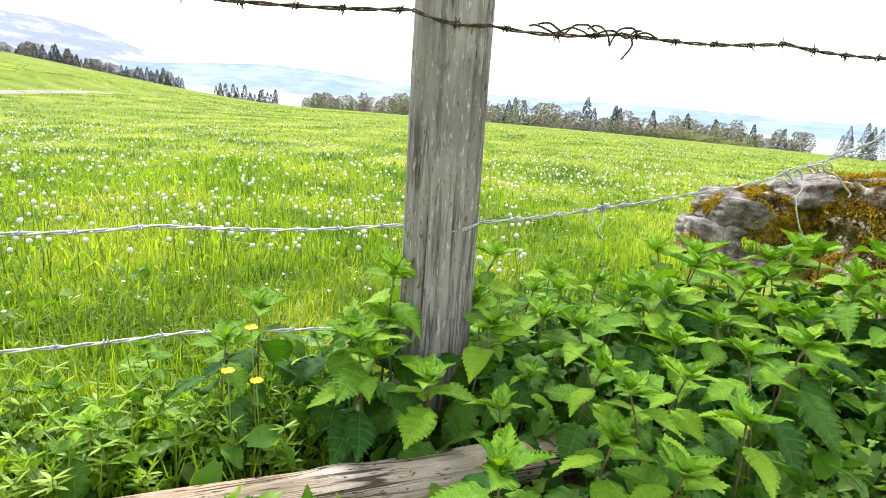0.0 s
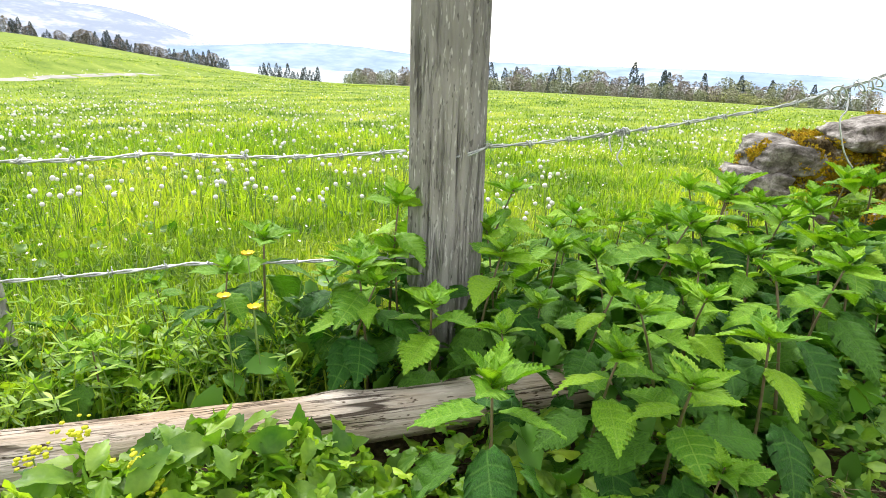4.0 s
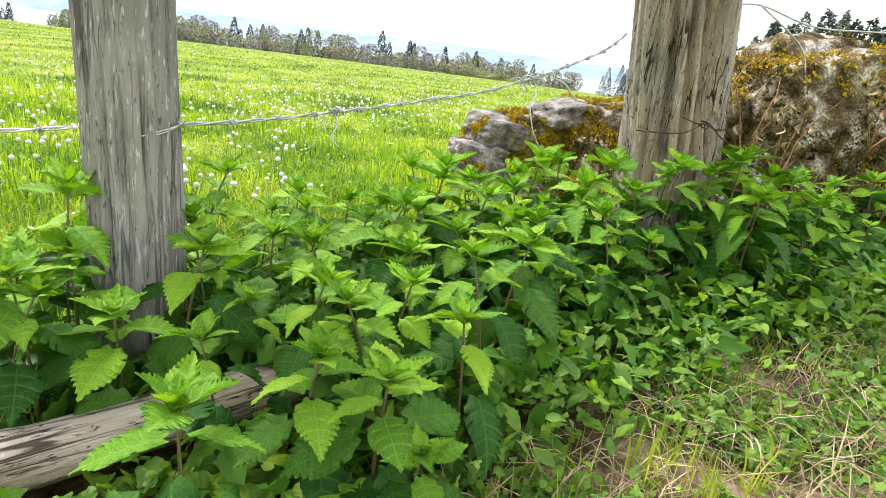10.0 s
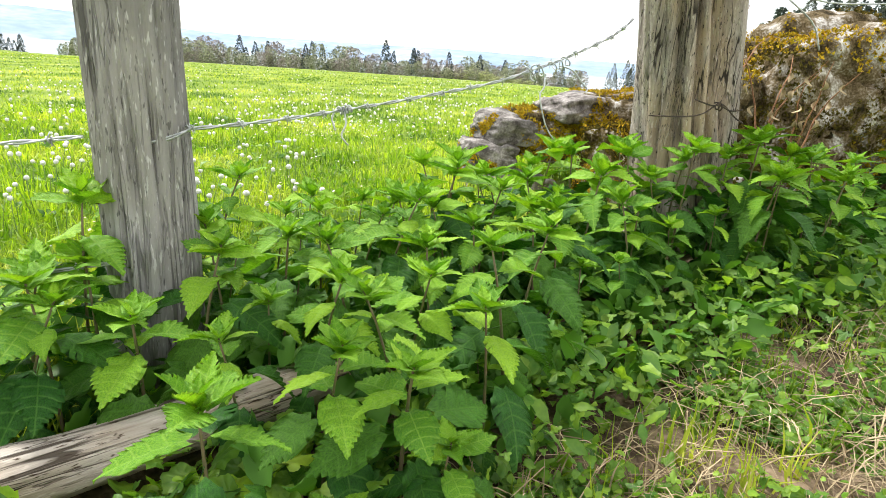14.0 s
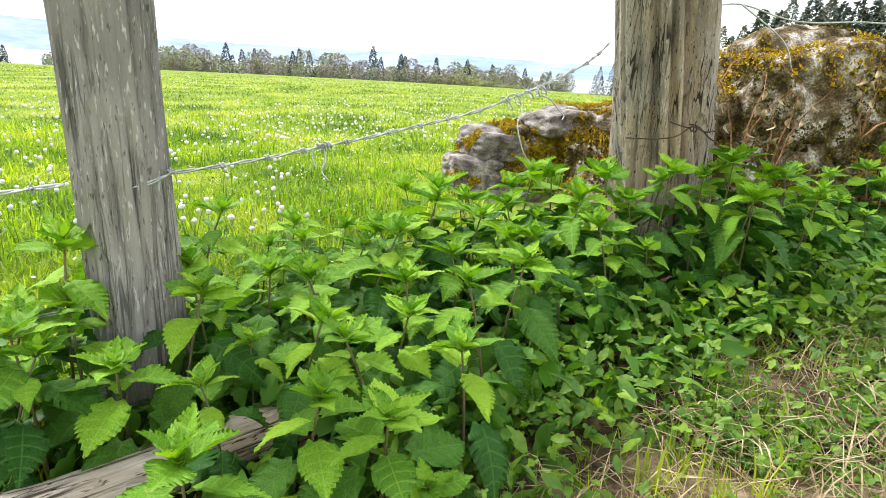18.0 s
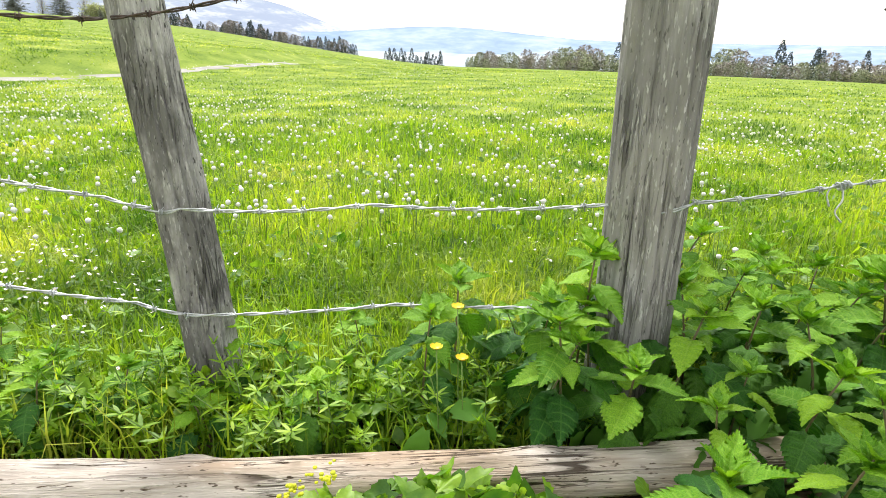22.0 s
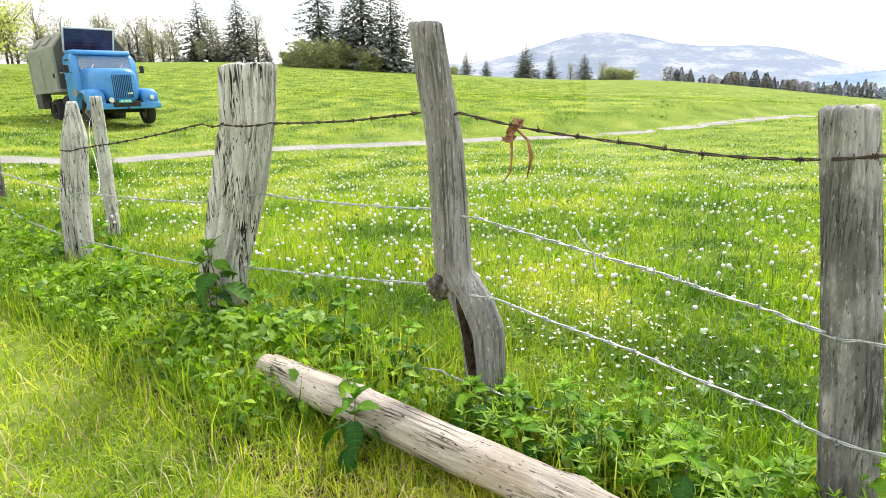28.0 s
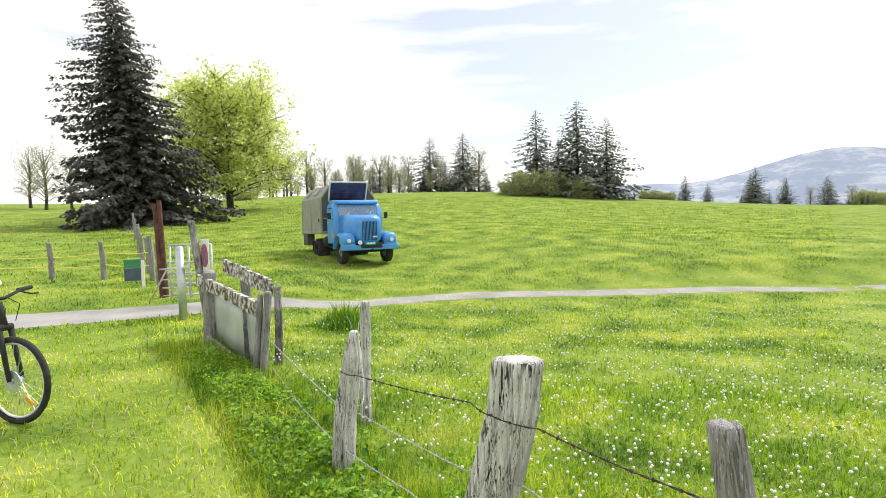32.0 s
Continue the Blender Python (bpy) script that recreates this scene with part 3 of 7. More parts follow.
def barbed_wire(label, pts, material, seed, thick=0.0021, gap=0.105, sag=0.01, barbs=True, coil=0.0022):
    """Two strands twisted round one another, with four-pointed barbs."""
    rnd = random.Random(seed)
    line = wire_line(pts, 0.012, sag)
    root = thing("barbed_wire", label, "wire", group="fence wires")
    ups = Vector((0, 0, 1))
    for ph in (0.0, math.pi):
        bm, run, d = bmesh.new(), [], 0.0
        for i, p in enumerate(line):
            t = (line[min(i + 1, len(line) - 1)] - line[max(i - 1, 0)]).normalized()
            s = t.cross(ups).normalized()
            u = s.cross(t)
            a = i * 0.62 + ph
            wob = 0.003 * noise.noise((i * 0.05, seed, 0))
            run.append(p + coil * (math.cos(a) * s + math.sin(a) * u) + u * wob)
        tube(bm, run, thick, 5)
        part("strand", bm, material, root, smooth=True)
    if barbs:
        k, every = 0, int(gap / 0.012)
        i = rnd.randrange(2, every)
        while i < len(line) - 2:
            p = line[i]
            t = (line[i + 1] - line[i]).normalized()
            bm = bmesh.new()
            coilpts = []
            for j in range(13):
                a = j * 0.95
                o = t.orthogonal().normalized()
                coilpts.append(p + t * (j - 6) * 0.0011 + (thick + coil + 0.001) * (math.cos(a) * o + math.sin(a) * t.cross(o)))
            tube(bm, coilpts, thick * 0.75, 5)
            for j in range(4):
                a = rnd.uniform(0, 6.28)
                o = t.orthogonal().normalized()
                way = (math.cos(a) * o + math.sin(a) * t.cross(o) + t * rnd.uniform(-0.5, 0.5)).normalized()
                tube(bm, [p + t * (j - 1.5) * 0.002, p + way * rnd.uniform(0.011, 0.016)], [thick * 0.75, thick * 0.3], 5)
            part("barb", bm, material, root, smooth=True)
            i += every + rnd.randint(-1, 1)
    return root


barbed_wire("dark rusty barbed wire along the post heads", [(1.75, 1.90, 0.94), (1.32, 1.78, 0.921), (0.95, 1.65, 0.915), (0.54, 1.52, 0.891), (0.26, 1.425, 0.875), (0.108, 1.415, 0.891)], RUST, 1)
barbed_wire("dark rusty barbed wire along the post heads", [(0.108, 1.415, 0.891), (-0.464, 1.255, 0.868), (-0.80, 1.15, 0.792)], RUST, 2)
barbed_wire("dark rusty barbed wire sagging between two posts", [(-0.82, 1.15, 0.790), (-1.158, 0.993, 0.815), (-1.622, 0.768, 0.894), (-1.70, 0.74, 0.90)], RUST, 3)
barbed_wire("dark rusty barbed wire along the post heads", [(-1.74, 0.71, 0.897), (-2.53, 0.44, 0.863), (-2.75, 0.29, 0.862), (-2.95, 0.24, 0.86)], RUST, 4)
barbed_wire("rusty barbed wire running down to a lower post", [(-2.95, 0.24, 0.862), (-4.168, -0.30, 0.723), (-4.36, -0.41, 0.71)], RUST, 5)
barbed_wire("bright galvanised barbed wire, tied off with a knot", [(0.215, 1.425, 0.455), (0.283, 1.45, 0.479), (0.574, 1.60, 0.508), (1.0, 1.75, 0.585), (1.40, 1.93, 0.715), (1.56, 2.06, 0.79)], WIRE, 6, sag=0.004)
barbed_wire("galvanised barbed wire through the meadow edge", [(0.118, 1.425, 0.463), (-0.35, 1.29, 0.448), (-0.70, 1.15, 0.438), (-0.78, 1.136, 0.437)], WIRE, 7)
barbed_wire("galvanised barbed wire with rough splices", [(-0.76, 1.138, 0.437), (-0.86, 1.125, 0.452), (-1.10, 1.03, 0.50), (-1.58, 0.795, 0.594), (-1.66, 0.745, 0.60)], WIRE, 8, sag=0.004)
barbed_wire("galvanised barbed wire between old posts", [(-1.72, 0.72, 0.606), (-2.671, 0.40, 0.57), (-2.9, 0.23, 0.56), (-3.05, 0.21, 0.50)], WIRE, 9)
barbed_wire("galvanised barbed wire between old posts", [(-3.05, 0.21, 0.5), (-4.20, -0.29, 0.452), (-4.36, -0.43, 0.47), (-5.4, -0.76, 0.462), (-7.05, -1.28, 0.48)], WIRE, 10, sag=0.006)
barbed_wire("galvanised barbed wire low over the weeds", [(0.15, 1.42, 0.24), (-0.3, 1.305, 0.225), (-0.66, 1.155, 0.206), (-0.74, 1.142, 0.205)], WIRE, 11, sag=0.003)
barbed_wire("galvanised barbed wire low over the weeds", [(-0.72, 1.144, 0.205), (-0.82, 1.125, 0.222), (-1.134, 1.004, 0.28), (-1.513, 0.82, 0.352), (-1.70, 0.715, 0.362)], WIRE, 12, sag=0.004)
barbed_wire("galvanised barbed wire low over the weeds", [(-1.735, 0.705, 0.36), (-2.80, 0.31, 0.234), (-2.95, 0.19, 0.22), (-3.6, -0.02, 0.16), (-4.306, -0.40, 0.172), (-4.45, -0.46, 0.168), (-5.5, -0.80, 0.14), (-7.1, -1.30, 0.2)], WIRE, 13, sag=0.005)
barbed_wire("thin wire close to the ground behind the log", [(-1.35, 0.90, 0.03), (-1.56, 0.80, 0.055), (-1.72, 0.73, 0.058), (-2.2, 0.58, -0.01)], WIRE, 14, barbs=False)


def wire_end(label, runs, material, r=0.002):
    root = thing("wire_end", label, "wire", group="wire ends")
    for run in runs:
        fine = []
        p = [Vector(q) for q in run]
        for i in range(len(p) - 1):
            a, b, c, d = p[max(i - 1, 0)], p[i], p[i + 1], p[min(i + 2, len(p) - 1)]
            for k in range(5):
                f = k / 5
                fine.append(0.5 * ((2 * b) + (c - a) * f + (2 * a - 5 * b + 4 * c - d) * f * f + (3 * b - a - 3 * c + d) * f ** 3))
        fine.append(p[-1])
        part("strand", tubes((fine, r), sides=6), material, root, smooth=True)


def curl(at, size, loops, way, seed):
    rnd = random.Random(seed)
    at, way = Vector(at), Vector(way)
    o = way.orthogonal().normalized()
    q = way.normalized().cross(o)
    return [at + way * (i / (8 * loops)) + size * rnd.uniform(0.7, 1.2) * (math.cos(i * 0.785) * o + math.sin(i * 0.785) * q) for i in range(int(8 * loops) + 1)]


wire_end("bunched wire knot hanging under the strand", [curl((0.565, 1.594, 0.506), 0.008, 4, (0.03, 0.012, 0.006), 1), [(0.575, 1.597, 0.51), (0.58, 1.59, 0.48), (0.57, 1.585, 0.455), (0.585, 1.58, 0.435)], [(0.56, 1.597, 0.51), (0.55, 1.59, 0.49), (0.557, 1.585, 0.465)]], WIRE)
wire_end("curled loose wire ends on the strand", [curl((1.07, 1.76, 0.60), 0.018, 2, (0.06, 0.02, 0.02), 2), curl((1.15, 1.79, 0.625), 0.013, 3, (0.07, 0.025, 0.02), 3), [(1.18, 1.80, 0.63), (1.22, 1.79, 0.62), (1.25, 1.785, 0.59), (1.265, 1.78, 0.575), (1.255, 1.77, 0.565)], [(1.13, 1.78, 0.61), (1.125, 1.76, 0.575), (1.11, 1.75, 0.55), (1.13, 1.74, 0.48), (1.16, 1.74, 0.44)]], WIRE)
wire_end("rusty tangled loop in the top strand", [curl((0.36, 1.46, 0.885), 0.010, 1.5, (0.12, 0.04, 0.008), 4), curl((0.47, 1.495, 0.882), 0.017, 1.4, (0.10, 0.033, 0.006), 5), curl((0.34, 1.452, 0.88), 0.006, 3.5, (0.28, 0.093, 0.014), 6), [(0.56, 1.53, 0.892), (0.565, 1.52, 0.87), (0.545, 1.515, 0.84)], [(0.56, 1.53, 0.89), (0.57, 1.53, 0.90), (0.58, 1.52, 0.90)]], RUST)
wire_end("thin wire wrapped round the thick post", [[(1.585, 1.93, 0.50), (1.66, 1.875, 0.505), (1.73, 1.868, 0.515), (1.78, 1.875, 0.54), (1.80, 1.87, 0.55), (1.83, 1.875, 0.54), (1.88, 1.885, 0.51), (1.95, 1.92, 0.49)], [(1.70, 1.868, 0.56), (1.76, 1.865, 0.545), (1.80, 1.868, 0.545), (1.85, 1.875, 0.53), (1.90, 1.88, 0.535)], curl((1.78, 1.868, 0.545), 0.012, 2, (0.03, 0.005, -0.004), 7)], RUST, 0.0025)
wire_end("wire staple and spliced ends on the middle strand", [curl((-1.02, 1.066, 0.485), 0.007, 3, (-0.05, -0.02, 0.008), 8), curl((-1.11, 1.024, 0.50), 0.01, 2, (-0.03, -0.015, 0.006), 9), [(-1.25, 0.95, 0.53), (-1.28, 0.935, 0.56), (-1.30, 0.93, 0.59)], [(-1.25, 0.95, 0.53), (-1.24, 0.945, 0.50), (-1.225, 0.94, 0.48)]], WIRE)
wire_end("loose wire tail looped round the low stakes", [[(-4.43, -0.33, 0.44), (-4.6, -0.27, 0.40), (-4.75, -0.25, 0.48), (-4.95, -0.26, 0.62), (-5.2, -0.28, 0.70), (-5.54, -0.27, 0.85), (-5.56, -0.2, 0.95)], [(-5.55, -0.26, 0.55), (-6.2, -0.2, 0.5), (-7.5, -0.3, 0.3), (-8.6, -0.4, 0.42), (-10.2, -0.5, 0.2)]], WIRE, 0.0025)


def dry_bract(at, seed):
    """A withered stem with curled brown leaves hanging on the wire."""
    rnd = random.Random(seed)
    root = thing("withered_plant", "withered brown climbing stem caught on the top wire", "plant")
    at = Vector(at)
    part("stem", tubes(([at, at + Vector((-0.002, 0, -0.04)), at + Vector((0.012, -0.01, -0.09)), at + Vector((0.006, -0.008, -0.13)), at + Vector((-0.02, -0.02, -0.165))], [0.004, 0.004, 0.003, 0.0025, 0.001]), sides=6), STRAW_BROWN, root, smooth=True)
    part("stem", tubes(([at + Vector((0.01, 0, -0.01)), at + Vector((0.045, 0.02, -0.045)), at + Vector((0.055, 0.025, -0.09)), at + Vector((0.04, 0.02, -0.15))], [0.003, 0.004, 0.006, 0.001]), sides=6), STRAW_BROWN, root, smooth=True)
    for k in range(6):
        bm = bmesh.new()
        bmesh.ops.create_grid(bm, x_segments=4, y_segments=6, size=1)
        L = rnd.uniform(0.016, 0.028)
        for v in bm.verts:
            f = (v.co.y + 1) / 2
            w = math.sin(math.pi * min(0.97, f + 0.06)) * 0.5
            v.co = Vector((v.co.x * w * L, (f - 0.5) * 2 * L, L * (0.8 * abs(v.co.x) * w + 0.5 * f * f)))
        bmesh.ops.transform(bm, matrix=Matrix.Translation(at + Vector((rnd.uniform(-0.025, 0.03), rnd.uniform(-0.01, 0.01), rnd.uniform(-0.05, 0.012)))) @ Euler((rnd.uniform(0, 6), rnd.uniform(0, 6), rnd.uniform(0, 6))).to_matrix().to_4x4(), verts=bm.verts)
        part("dry_leaf", bm, STRAW_BROWN, root, smooth=True)


STRAW_BROWN = surface("withered_brown", [(0.16, 0.07, 0.035), (0.42, 0.22, 0.12)], scale=30, fine=120, rough=0.9, bump=0.2)
dry_bract((-1.47, 0.845, 0.865), 4)


def fallen_log():
    """A peeled log lying in the weeds in front of the fence."""
    a, b = Vector((-2.12, 0.24, 0.03)), Vector((0.55, 1.31, 0.03))
    rows, sides = 120, 40
    d = (b - a).normalized()
    s = d.cross(Vector((0, 0, 1))).normalized()
    bm, rings = bmesh.new(), []
    for i in range(rows):
        f = i / (rows - 1)
        p = a.lerp(b, f) + Vector((0, 0, 0.012 * math.sin(f * 7) + 0.002))
        r = 0.062 - 0.02 * f
        ring = []
        for k in range(sides):
            t = 2 * math.pi * k / sides
            g = 0.16 * noise.noise((f * 9, math.cos(t) * 1.5, math.sin(t) * 1.5)) - 0.10 * max(0.0, 1 - 9 * abs(noise.noise((f * 2.5, math.cos(t) * 3.2 + 4, math.sin(t) * 3.2)))) + 0.07 * noise.noise((f * 4, math.cos(t) * 7, math.sin(t) * 7))
            for kf, kt in ((0.815, 1.2), (0.42, 1.0), (0.17, 1.3), (0.60, 0.6)):
                g += 0.22 * math.exp(-((f - kf) * 75) ** 2 - ((t - kt) * 3.5) ** 2)
            if i in (0, rows - 1):
                g -= 0.25
            ring.append(bm.verts.new(p + r * (1 + g) * (math.cos(t) * s * -1 + math.sin(t) * Vector((0, 0, 1)))))
        rings.append(ring)
    for u, v in zip(rings, rings[1:]):
        for k in range(sides):
            bm.faces.new((u[k], u[(k + 1) % sides], v[(k + 1) % sides], v[k]))
    bm.faces.new(rings[0][::-1])
    bm.faces.new(rings[-1])
    bmesh.ops.recalc_face_normals(bm, faces=bm.faces)
    yaw = math.atan2(d.y, d.x)
    m = Matrix.Translation(a) @ Matrix.Rotation(yaw, 4, "Z")
    bmesh.ops.transform(bm, matrix=m.inverted(), verts=bm.verts)
    ob = link("fallen_log", bm, LOG_WOOD)
    ob.matrix_basis = m
    tagged(ob, "long peeled pale log lying in the weeds", "log")


fallen_log()


# ---- dry stone wall ----
wall_root = thing("wall_stone", "low dry stone wall overgrown with golden moss", "wall", kind="structure")


def boulder(at, size, turn, seed, material=None, rough=0.28, detail=4):
    bm = bmesh.new()
    bmesh.ops.create_icosphere(bm, subdivisions=detail, radius=0.5)
    off = Vector((seed * 3.7, seed * 1.3, seed * 2.1))
    for v in bm.verts:
        p = v.co.copy()
        m = max(abs(p.x), abs(p.y), abs(p.z)) * 2
        p = p.lerp(p / m, 0.55)
        p *= 1 + rough * noise.noise(p * 2.2 + off) + 0.12 * noise.noise(p * 5 + off) + 0.05 * noise.noise(p * 13 + off) + 0.03 * noise.noise(p * 30 + off)
        v.co = Vector((p.x * size[0], p.y * size[1], p.z * size[2]))
    bmesh.ops.transform(bm, matrix=pose(*at, *turn), verts=bm.verts)
    return bm


STONES = [
    ((1.77, 3.50, 0.26), (0.33, 0.34, 0.18), (4, -3, 12)), ((1.66, 3.46, 0.11), (0.33, 0.36, 0.19), (0, 5, -8)), ((2.22, 3.50, 0.40), (0.46, 0.36, 0.16), (0, -6, 14)),
    ((1.80, 3.38, -0.06), (0.5, 0.4, 0.2), (0, 0, 0)), ((2.06, 3.58, 0.23), (0.5, 0.36, 0.28), (0, 0, 5)), ((2.52, 3.42, 0.30), (0.46, 0.42, 0.4), (3, 0, 30)),
    ((2.36, 3.06, 0.10), (0.5, 0.5, 0.5), (0, 0, 12)), ((2.50, 2.70, 0.40), (0.55, 0.5, 0.52), (0, 8, 15)), ((2.62, 2.45, 0.06), (0.8, 0.5, 0.42), (0, 0, -5)),
    ((3.55, 2.34, -0.02), (1.0, 0.5, 0.36), (0, 0, 4)), ((4.55, 2.5, 0.35), (0.9, 0.7, 0.95), (0, 0, 3)),
]
PALE_STONES, MOSSY_STONES = [], []
for i, (at, size, turn) in enumerate(STONES):
    ob = part("stone", boulder(at, size, turn, i + 2, detail=5, rough=0.22), STONE if i < 4 else MOSSY_STONE, wall_root, smooth=True)
    (PALE_STONES if i < 4 else MOSSY_STONES).append(ob)


def great_boulder():
    """One large boulder with deep clefts, slanting up from the post."""
    bm = bmesh.new()
    bmesh.ops.create_icosphere(bm, subdivisions=6, radius=0.5)
    for v in bm.verts:
        p = v.co.copy()
        m = max(abs(p.x), abs(p.y), abs(p.z)) * 2
        p = p.lerp(p / m, 0.6)
        q = Vector((p.x * 1.95, p.y * 0.95, p.z * 1.02))
        cleft = max(0.0, 1 - abs(noise.noise((q.x * 1.9 + 4, q.y * 1.6, q.z * 3.4 + q.x * 1.2))) * 9)
        grow = 1 + 0.16 * noise.noise(q * 1.7 + Vector((5, 1, 2))) + 0.09 * noise.noise(q * 4.3) + 0.05 * noise.noise(q * 11) + 0.03 * noise.noise(q * 27) - 0.10 * cleft
        q *= grow
        q.z -= 0.16 * smoothstep(0.1, 1.0, -q.x) * (1 if q.z > 0 else 0)
        v.co = q
    bmesh.ops.translate(bm, vec=(3.36, 2.78, 0.44), verts=bm.verts)
    return bm


big = part("boulder", great_boulder(), MOSSY_STONE, wall_root, "large pale boulder with brown and golden moss", smooth=True)


def moss_on(stones, share, seed, material, size, where, label):
    """Cushions of moss: small bent tufts growing on chosen spots of the stones."""
    rnd = np.random.default_rng(seed)
    tv = np.array([(-0.5, 0, 0), (0.5, 0, 0), (0, 0.2, 1), (0, -0.5, 0), (0, 0.5, 0), (0.2, 0, 1.0)])
    spots = []
    for ob in stones:
        me = ob.data
        co, no = np.empty(len(me.vertices) * 3), np.empty(len(me.vertices) * 3)
        me.vertices.foreach_get("co", co)
        me.vertices.foreach_get("normal", no)
        for p, d in zip(co.reshape(-1, 3), no.reshape(-1, 3)):
            if where(p, d):
                spots += [p + d * 0.004 + rnd.normal(0, 0.008, 3) for k in range(share)]
    at = np.array(spots)
    n = len(at)
    v, t = spread_out(tv, np.array([(0, 1, 2), (3, 4, 5)]), turns(rnd.uniform(0, 6.28, n), rnd.normal(0.2, 0.6, n), rnd.normal(0, 0.6, n), size * rnd.uniform(0.5, 1.6, n), at))
    return tagged(raw("moss", v, t, material, wall_root), label, kind="stuff")


def patchy(p, f, k):
    return noise.noise((p[0] * f + k, p[1] * f, p[2] * f)) + 0.5 * noise.noise((p[0] * f * 2.7, p[1] * f * 2.7 + k, p[2] * f * 2.7))


moss_on(PALE_STONES, 4, 3, MOSS, 0.010, lambda p, d: patchy(p, 6, 1.0) - 0.2 * d[2] > 0.24 and d[1] < 0.4, "golden cushions of moss")
moss_on(MOSSY_STONES[:2], 7, 4, MOSS, 0.011, lambda p, d: d[2] > -0.5 and patchy(p, 6, 2.0) > -0.05, "golden cushions of moss")
moss_on(MOSSY_STONES[2:] + [big], 5, 5, MOSS, 0.012, lambda p, d: d[2] > -0.35 and d[1] < 0.5 and patchy(p, 3.2, 3.0) + 0.45 * (2.8 - p[0]) > 0.18, "golden brown moss hanging on the boulder")
moss_on([big] + MOSSY_STONES[2:], 5, 6, MOSS_GREEN, 0.012, lambda p, d: d[1] < 0.5 and patchy(p, 2.6, 8.0) + 0.5 * (0.75 - p[2]) > 0.08, "dark olive moss in the hollows of the boulder")


def dry_climber(at, tall, seed):
    """Dead stalks with a few shrivelled leaves, rooted on the wall."""
    rnd = random.Random(seed)
    root = thing("dead_stalk", "dead brown stalk with shrivelled leaves on the wall", "plant", Matrix.Translation(at), group="dead stalks")
    runs = []
    for k in range(3):
        p = [Vector((0, 0, -0.05))]
        w = Vector((rnd.uniform(-0.5, 0.5), rnd.uniform(-0.3, 0.1), 1))
        for i in range(5):
            w = (w + Vector((rnd.uniform(-0.5, 0.5), rnd.uniform(-0.3, 0.2), rnd.uniform(-0.4, 0.2)))).normalized()
            p.append(p[-1] + w * tall / 5)
        runs.append((p, [0.004, 0.0035, 0.003, 0.0025, 0.002, 0.001]))
        for i in (2, 3, 4):
            bm = bmesh.new()
            bmesh.ops.create_grid(bm, x_segments=3, y_segments=5, size=0.5)
            for v in bm.verts:
                f = v.co.y + 0.5
                v.co = Vector((v.co.x * 0.02 * math.sin(math.pi * (f * 0.9 + 0.05)), 0.012 * math.sin(f * 4) + 0.02 * abs(v.co.x), -f * 0.036))
            bmesh.ops.transform(bm, matrix=Matrix.Translation(p[i]) @ Matrix.Rotation(rnd.uniform(0, 6), 4, "Z") @ Matrix.Rotation(rnd.uniform(-0.4, 0.4), 4, "X"), verts=bm.verts)
            part("dry_leaf", bm, STRAW, root, smooth=True)
    part("stalk", tubes(*runs, sides=5), STRAW_BROWN, root, smooth=True)


for k, (x, y, z, tall) in enumerate([(2.22, 2.12, 0.42, 0.42), (2.42, 2.1, 0.40, 0.40), (2.1, 2.2, 0.6, 0.34), (2.75, 2.02, 0.55, 0.42)]):
    dry_climber((x, y, z), tall, 70 + k)
wire_end("old wire lying across the wall top", [[(1.95, 2.1, 0.93), (2.2, 2.2, 0.97), (2.5, 2.2, 0.93), (2.9, 2.15, 0.95), (3.5, 2.1, 0.9)], [(2.2, 2.2, 0.97), (2.35, 2.12, 0.85), (2.4, 2.1, 0.75)]], WIRE, 0.003)


# ---- grass ----
def blades(name, label, x, y, tall, wide, material, seed, lean=0.35, lift=0.0):
    """Bent blades of grass of five corners each, joined."""
    rnd = np.random.default_rng(seed)
    n = len(x)
    z = ground(x, y) - 0.01 + lift
    a, b = rnd.uniform(0, 6.28, n), rnd.uniform(0, 6.28, n)
    k = np.abs(rnd.normal(0, lean, n))
    dx, dy = np.cos(b) * k * tall, np.sin(b) * k * tall
    wx, wy = np.cos(a) * wide / 2, np.sin(a) * wide / 2
    v = np.empty((n, 5, 3), np.float32)
    v[:, 0] = np.stack([x - wx, y - wy, z], 1)
    v[:, 1] = np.stack([x + wx, y + wy, z], 1)
    v[:, 2] = np.stack([x - wx * 0.8 + dx * 0.3, y - wy * 0.8 + dy * 0.3, z + tall * 0.55], 1)
    v[:, 3] = np.stack([x + wx * 0.8 + dx * 0.3, y + wy * 0.8 + dy * 0.3, z + tall * 0.55], 1)
    v[:, 4] = np.stack([x + dx, y + dy, z + tall * np.clip(1 - 0.5 * k * k, 0.3, 1)], 1)
    base = (np.arange(n) * 5)[:, None, None]
    t = np.array([(0, 1, 3), (0, 3, 2), (2, 3, 4)])[None] + base
    ob = raw(name, v.reshape(-1, 3), t.reshape(-1, 3), material)
    return tagged(ob, label, "grass", kind="stuff")


def fan(n, az0, az1, r0, r1, seed, cx=-0.2, cy=0.0, power=1.0):
    rnd = np.random.default_rng(seed)
    az = np.radians(rnd.uniform(az0, az1, n))
    r = r0 * (r1 / r0) ** (rnd.uniform(0, 1, n) ** power)
    return cx - np.sin(az) * r, cy + np.cos(az) * r, r, rnd


def off_track(x, y):
    return np.abs(x - track_x(y)) > 0.66 + 0.4 * smoothstep(-0.5, -3.5, y)


